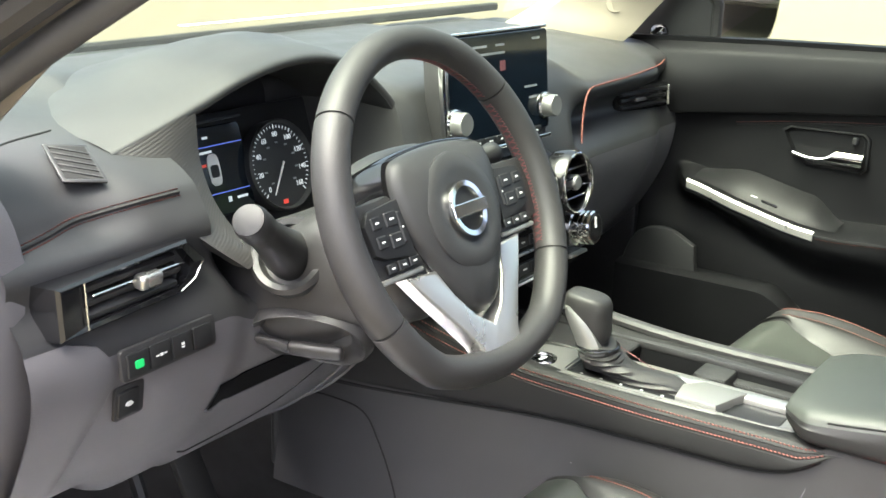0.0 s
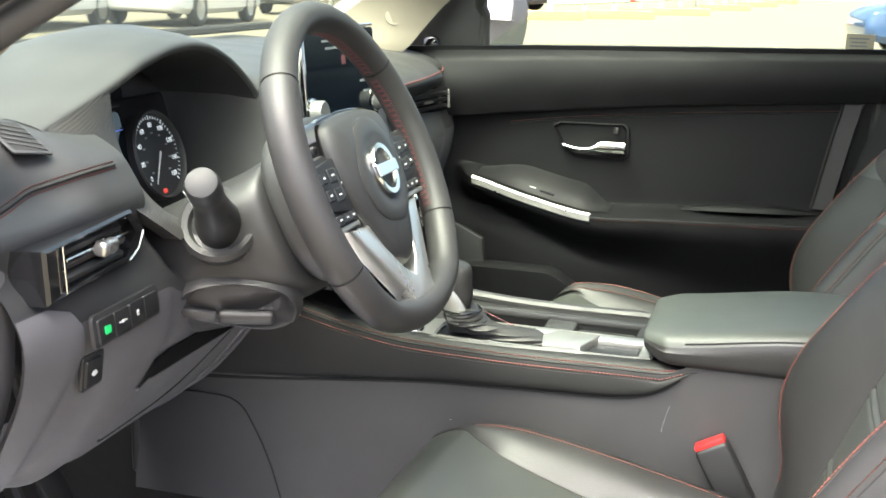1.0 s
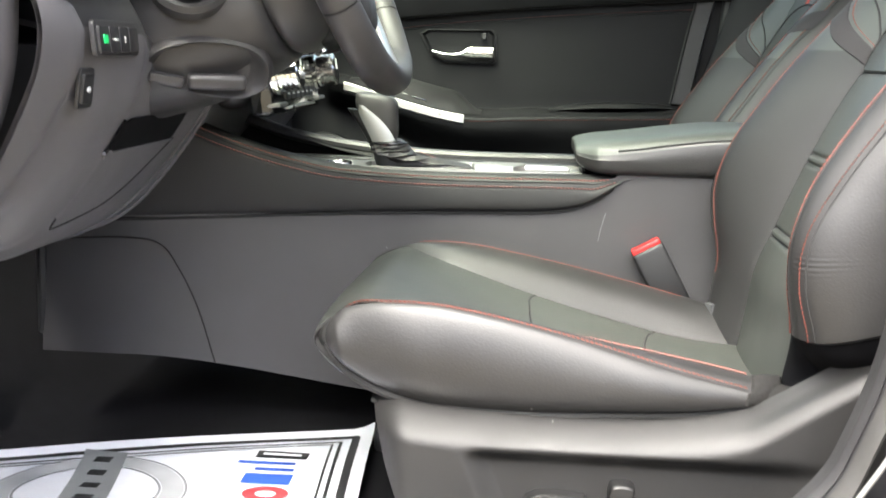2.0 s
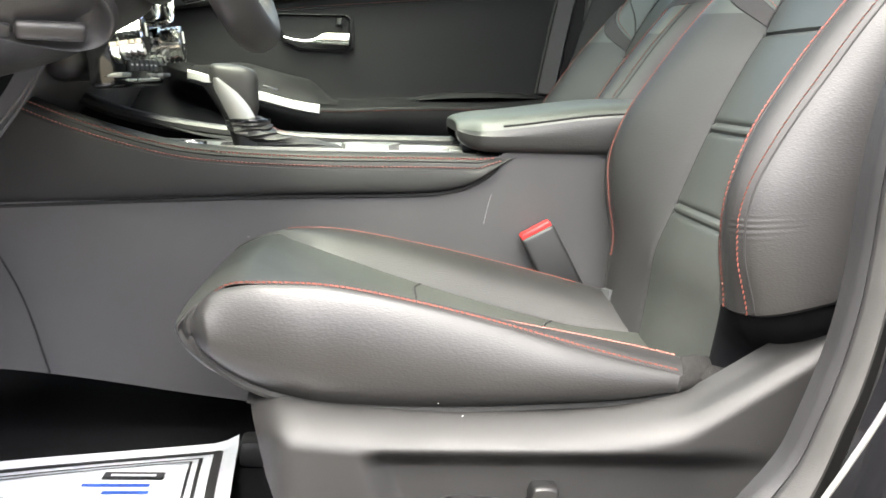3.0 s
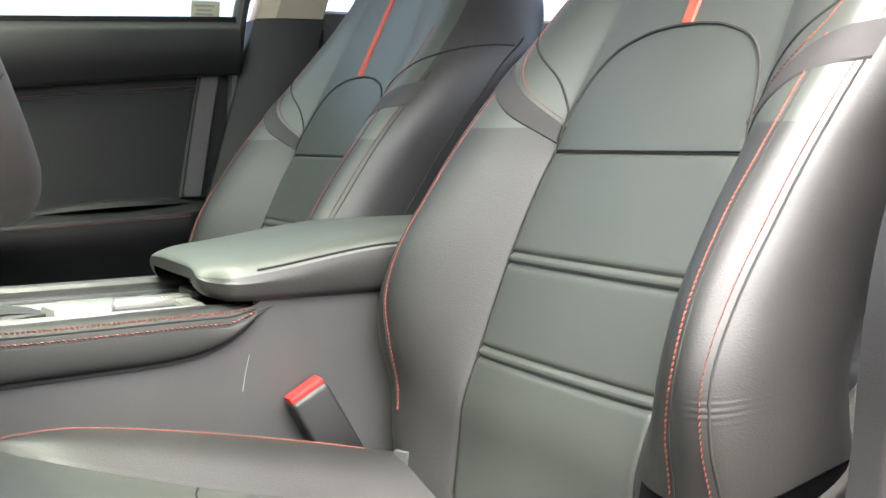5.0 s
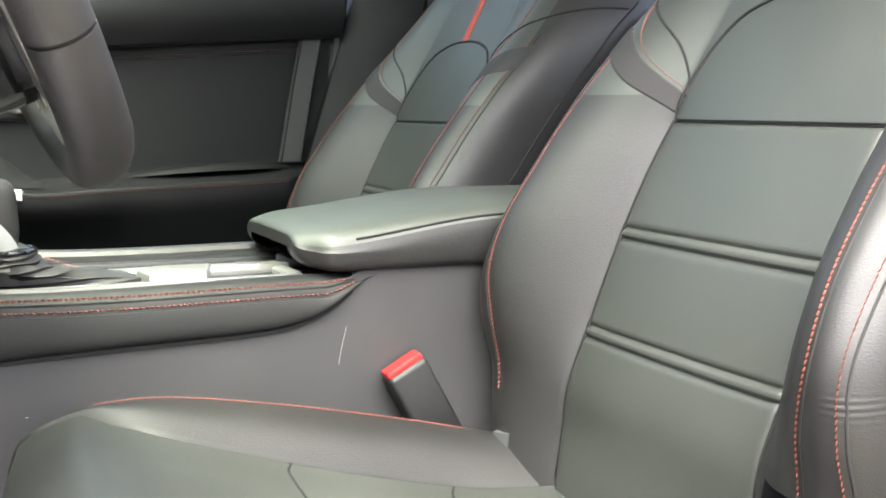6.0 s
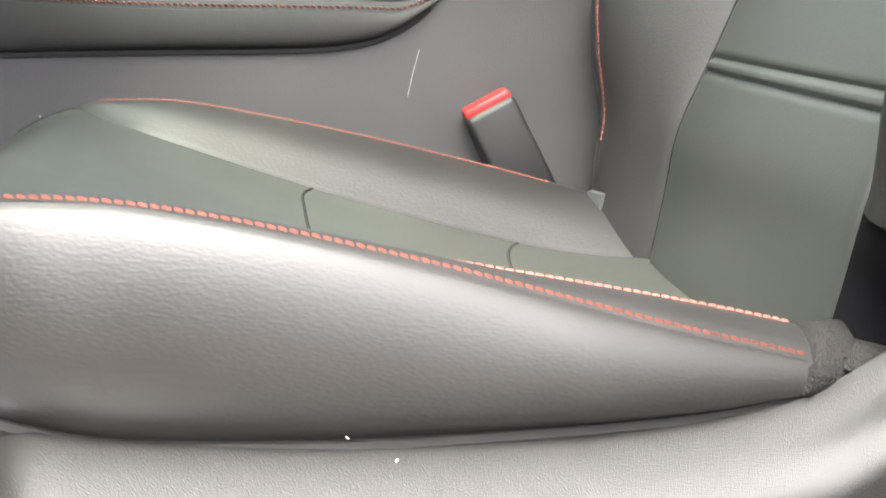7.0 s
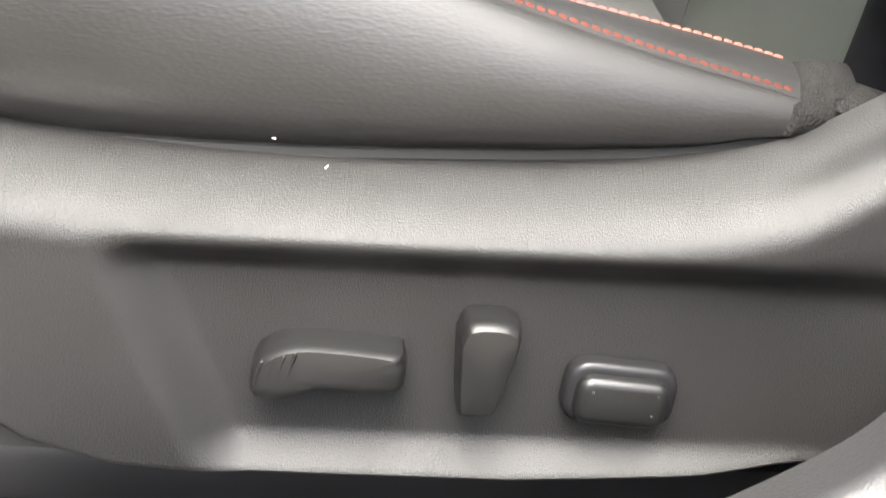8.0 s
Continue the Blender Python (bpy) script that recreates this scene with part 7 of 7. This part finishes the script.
def build_car(color, label, m, tall=1.46):
    """A parked car: body, cabin with windows, lamps and wheels."""
    c = thing("parked_car", label, "car", "parked cars")
    rows = []
    for y, w, zb, zt in cr([(-2.25, 0.70, 0.42, 0.62), (-2.2, 0.80, 0.30, 0.86), (-1.9, 0.88, 0.24, 0.98), (-0.9, 0.90, 0.22, 0.98), (0.4, 0.90, 0.22, 0.96), (1.1, 0.89, 0.22, 0.93), (1.9, 0.84, 0.24, 0.80), (2.2, 0.74, 0.30, 0.68), (2.26, 0.62, 0.40, 0.56)], 30):
        rows.append([(w * f, y, z) for f, z in ((-0.9, zb), (-1, zb + 0.1), (-1.0, (zb + zt) / 2), (-0.97, zt - 0.06), (-0.85, zt), (0.85, zt), (0.97, zt - 0.06), (1.0, (zb + zt) / 2), (1, zb + 0.1), (0.9, zb))])
    part("body", grid(rows, ring=True, caps=True), color, c)
    rows = []
    for y, w, z in cr([(-1.75, 0.76, 0.96), (-1.3, 0.68, tall - 0.12), (-0.7, 0.64, tall - 0.01), (0.0, 0.64, tall), (0.5, 0.67, tall - 0.14), (1.15, 0.76, 0.92)], 24):
        rows.append([(w * f * (1.0 if k == 0 else 0.96), y, zz) for f, zz, k in ((-1.08, 0.94, 0), (-1, z - 0.05 * (z > 1.1), 1), (-0.8, z, 1), (0.8, z, 1), (1, z - 0.05 * (z > 1.1), 1), (1.08, 0.94, 0))])
    cabin = part("cabin", grid(rows), color, c)
    for s in (-1, 1):
        for a, b in ((-1.25, -0.42), (-0.34, 0.55)):
            pts = [(a, 1.0), (b, 1.0), (b - 0.10, tall - 0.14), (a + 0.12, tall - 0.14)]
            part("side_window", slab(pts if s > 0 else pts[::-1], 0.01, 0, 1, basis((0, 1, 0), (-0.30 * s, 0, 0.95), (s, 0, 0.3), (0.795 * s + 0.04 * s, 0, 0.03))), TINTED, cabin)
        part("head_lamp", rbox((0.30, 0.14, 0.12), 0.04, 2, pose(0.58 * s, 2.08, 0.66)), CHROME, c)
        part("tail_lamp", rbox((0.28, 0.10, 0.14), 0.04, 2, pose(0.62 * s, -2.16, 0.80)), RED_PAINT, c)
        for y in (-1.35, 1.35):
            wm = pose(0.80 * s, y, 0.33, 0, 90 * s, 0)
            wheel_part = part("wheel", lathe([(0.20, -0.10), (0.30, -0.10), (0.33, -0.06), (0.33, 0.07), (0.30, 0.10), (0.22, 0.10), (0.21, 0.06)], 28, wm), TYRE, c, "black tyre")
            part("rim", lathe([(0.215, 0.05), (0.215, 0.085), (0.19, 0.075), (0.05, 0.09), (0, 0.09)], 20, wm), STEEL, wheel_part, "alloy rim")
    part("plate", rbox((0.34, 0.02, 0.14), 0, 1, pose(0, -2.27, 0.62)), WHITE, c)
    c.matrix_world = m
    return c


build_car(WHITE_PAINT, "pale silver car parked on the pale concrete", pose(15.5, 12.5, 0, 0, 0, 100))
build_car(WHITE_PAINT, "pale silver car parked beside another silver car", pose(19.5, 11.6, 0, 0, 0, 96))
build_car(GREY_PAINT, "dark grey car parked near the yellow kerbs", pose(27, 12.0, 0, 0, 0, 95))
build_car(NAVY, "black car parked behind a yellow kerb stop", pose(36, 9.6, 0, 0, 0, 175))
build_car(BLUE_PAINT, "dark blue car parked across the car park", pose(19.0, -3.2, 0, 0, 0, 10), 1.75)
build_car(RED_PAINT, "dark red car parked in the rear", pose(8.6, -10.5, 0, 0, 0, -150))
build_car(GREY_PAINT, "dark grey car parked beside a red car", pose(5.4, -6.4, 0, 0, 0, -155))
build_car(WHITE_PAINT, "silver white car parked far across the concrete", pose(48, 10.5, 0, 0, 0, 170))
build_car(WHITE_PAINT, "silver white car parked facing the windshield", pose(10.5, 17.5, 0, 0, 0, 130))

for x, y in ((28.7, 6.2), (31.6, 4.65), (37.4, 3.5), (46.5, 2.5), (57, 1.6), (68, 0.6)):
    k = thing("kerb_stop", "yellow painted concrete kerb stop on the ground", "kerb stop", "kerb stops")
    part("block", slab([(-1.1, -0.12), (1.1, -0.12), (1.1, 0.12), (-1.1, 0.12)], 0.24, 0.03, 2), YELLOW, k)
    k.matrix_world = pose(x, y, 0, 0, 0, 128)
fence = thing("rail_fence", "low white rail fence behind the kerb stops", "fence")
p0, p1 = Vector((33, 6.9, 0)), Vector((76, 1.6, 0))
for z in (0.35, 0.75):
    part("rail", tube([p0 + Vector((0, 0, z)), p1 + Vector((0, 0, z))], 0.09, 6), WALL, fence)
for i in range(13):
    q = p0.lerp(p1, i / 12)
    part("post", rbox((0.14, 0.14, 1.0), 0.01, 1, pose(q.x, q.y, 0.5)), WALL, fence)
for x, y, mat, word in ((42, 6.3, SIGN_RED, "red"), (53, 4.2, SIGN_ORANGE, "orange"), (64, 3.4, SIGN_RED, "red")):
    s = thing("sign_board", f"plain {word} sign board behind the white fence", "sign", "sign boards")
    part("board", rbox((0.08, 1.6, 1.3), 0.02, 1, pose(x, y, 0.95)), mat, s)
    part("leg", rbox((0.06, 0.06, 0.6), 0, 1, pose(x + 0.1, y, 0.3)), STEEL, s)

shop = thing("low_building", "long low white building with dark shop windows", "building")
part("wall", rbox((14, 70, 5.0), 0.05, 1, pose(98, 2, 2.5)), WALL, shop)
part("roof", rbox((15, 71, 0.4), 0.05, 1, pose(98, 2, 5.2)), STEEL, shop)
for i in range(14):
    part("window", rbox((0.1, 3.0, 2.4), 0.02, 1, pose(91.0, -30 + 4.7 * i, 1.7)), TINTED, shop)


def build_tree(x, y, h, seed):
    rnd = random.Random(seed)
    t = thing("tree", "leafy green tree at the edge of the car park", "tree", "trees")
    part("trunk", tube([Vector((x + 0.1 * math.sin(k), y, h * 0.5 * k / 5)) for k in range(6)], [0.22 - 0.025 * k for k in range(6)], 8), BARK, t)
    for k in range(4):
        a = 1.6 * k + rnd.random()
        part("limb", tube([Vector((x, y, h * 0.38)), Vector((x + 0.9 * math.cos(a), y + 0.9 * math.sin(a), h * 0.55)), Vector((x + 1.6 * math.cos(a), y + 1.6 * math.sin(a), h * 0.72))], [0.09, 0.06, 0.03], 6), BARK, t)
    vs, fs = [], []
    for _ in range(1500):
        while True:
            p = Vector((rnd.uniform(-1, 1), rnd.uniform(-1, 1), rnd.uniform(-1, 1)))
            if p.length < 1 and noise.noise(p * 2.1 + Vector((seed, 0, 0))) > -0.12:
                break
        c = Vector((x + p.x * h * 0.36, y + p.y * h * 0.36, h * 0.68 + p.z * h * 0.33))
        a, b = Vector((rnd.gauss(0, 1), rnd.gauss(0, 1), rnd.gauss(0, 1))).normalized() * 0.28, Vector((rnd.gauss(0, 1), rnd.gauss(0, 1), rnd.gauss(0, 1))).normalized() * 0.18
        i = len(vs)
        vs += [c - a, c + b, c + a, c - b]
        fs.append((i, i + 1, i + 2, i + 3))
    me = bpy.data.meshes.new("crown")
    me.from_pydata(vs, [], fs)
    me.materials.append(LEAF)
    ob = new("crown", me)
    ob.parent = t


for i, (x, y, h) in enumerate(((60, 26, 7), (52, 34, 8), (40, 40, 7), (74, 18, 8), (66, -14, 7), (28, 44, 8), (12, 48, 7), (6, -26, 6), (14, -24, 7), (22, -22, 6))):
    build_tree(x, y, h, i)

# unseen pale wall, added on the driver's side to bounce light in
tagged(part("unseen_wall_left", rbox((0.4, 60, 5.0), 0.02, 1, pose(-26.0, 0, 2.5)), WALL), "plain pale wall added out of view to bounce light", "wall", kind="structure")
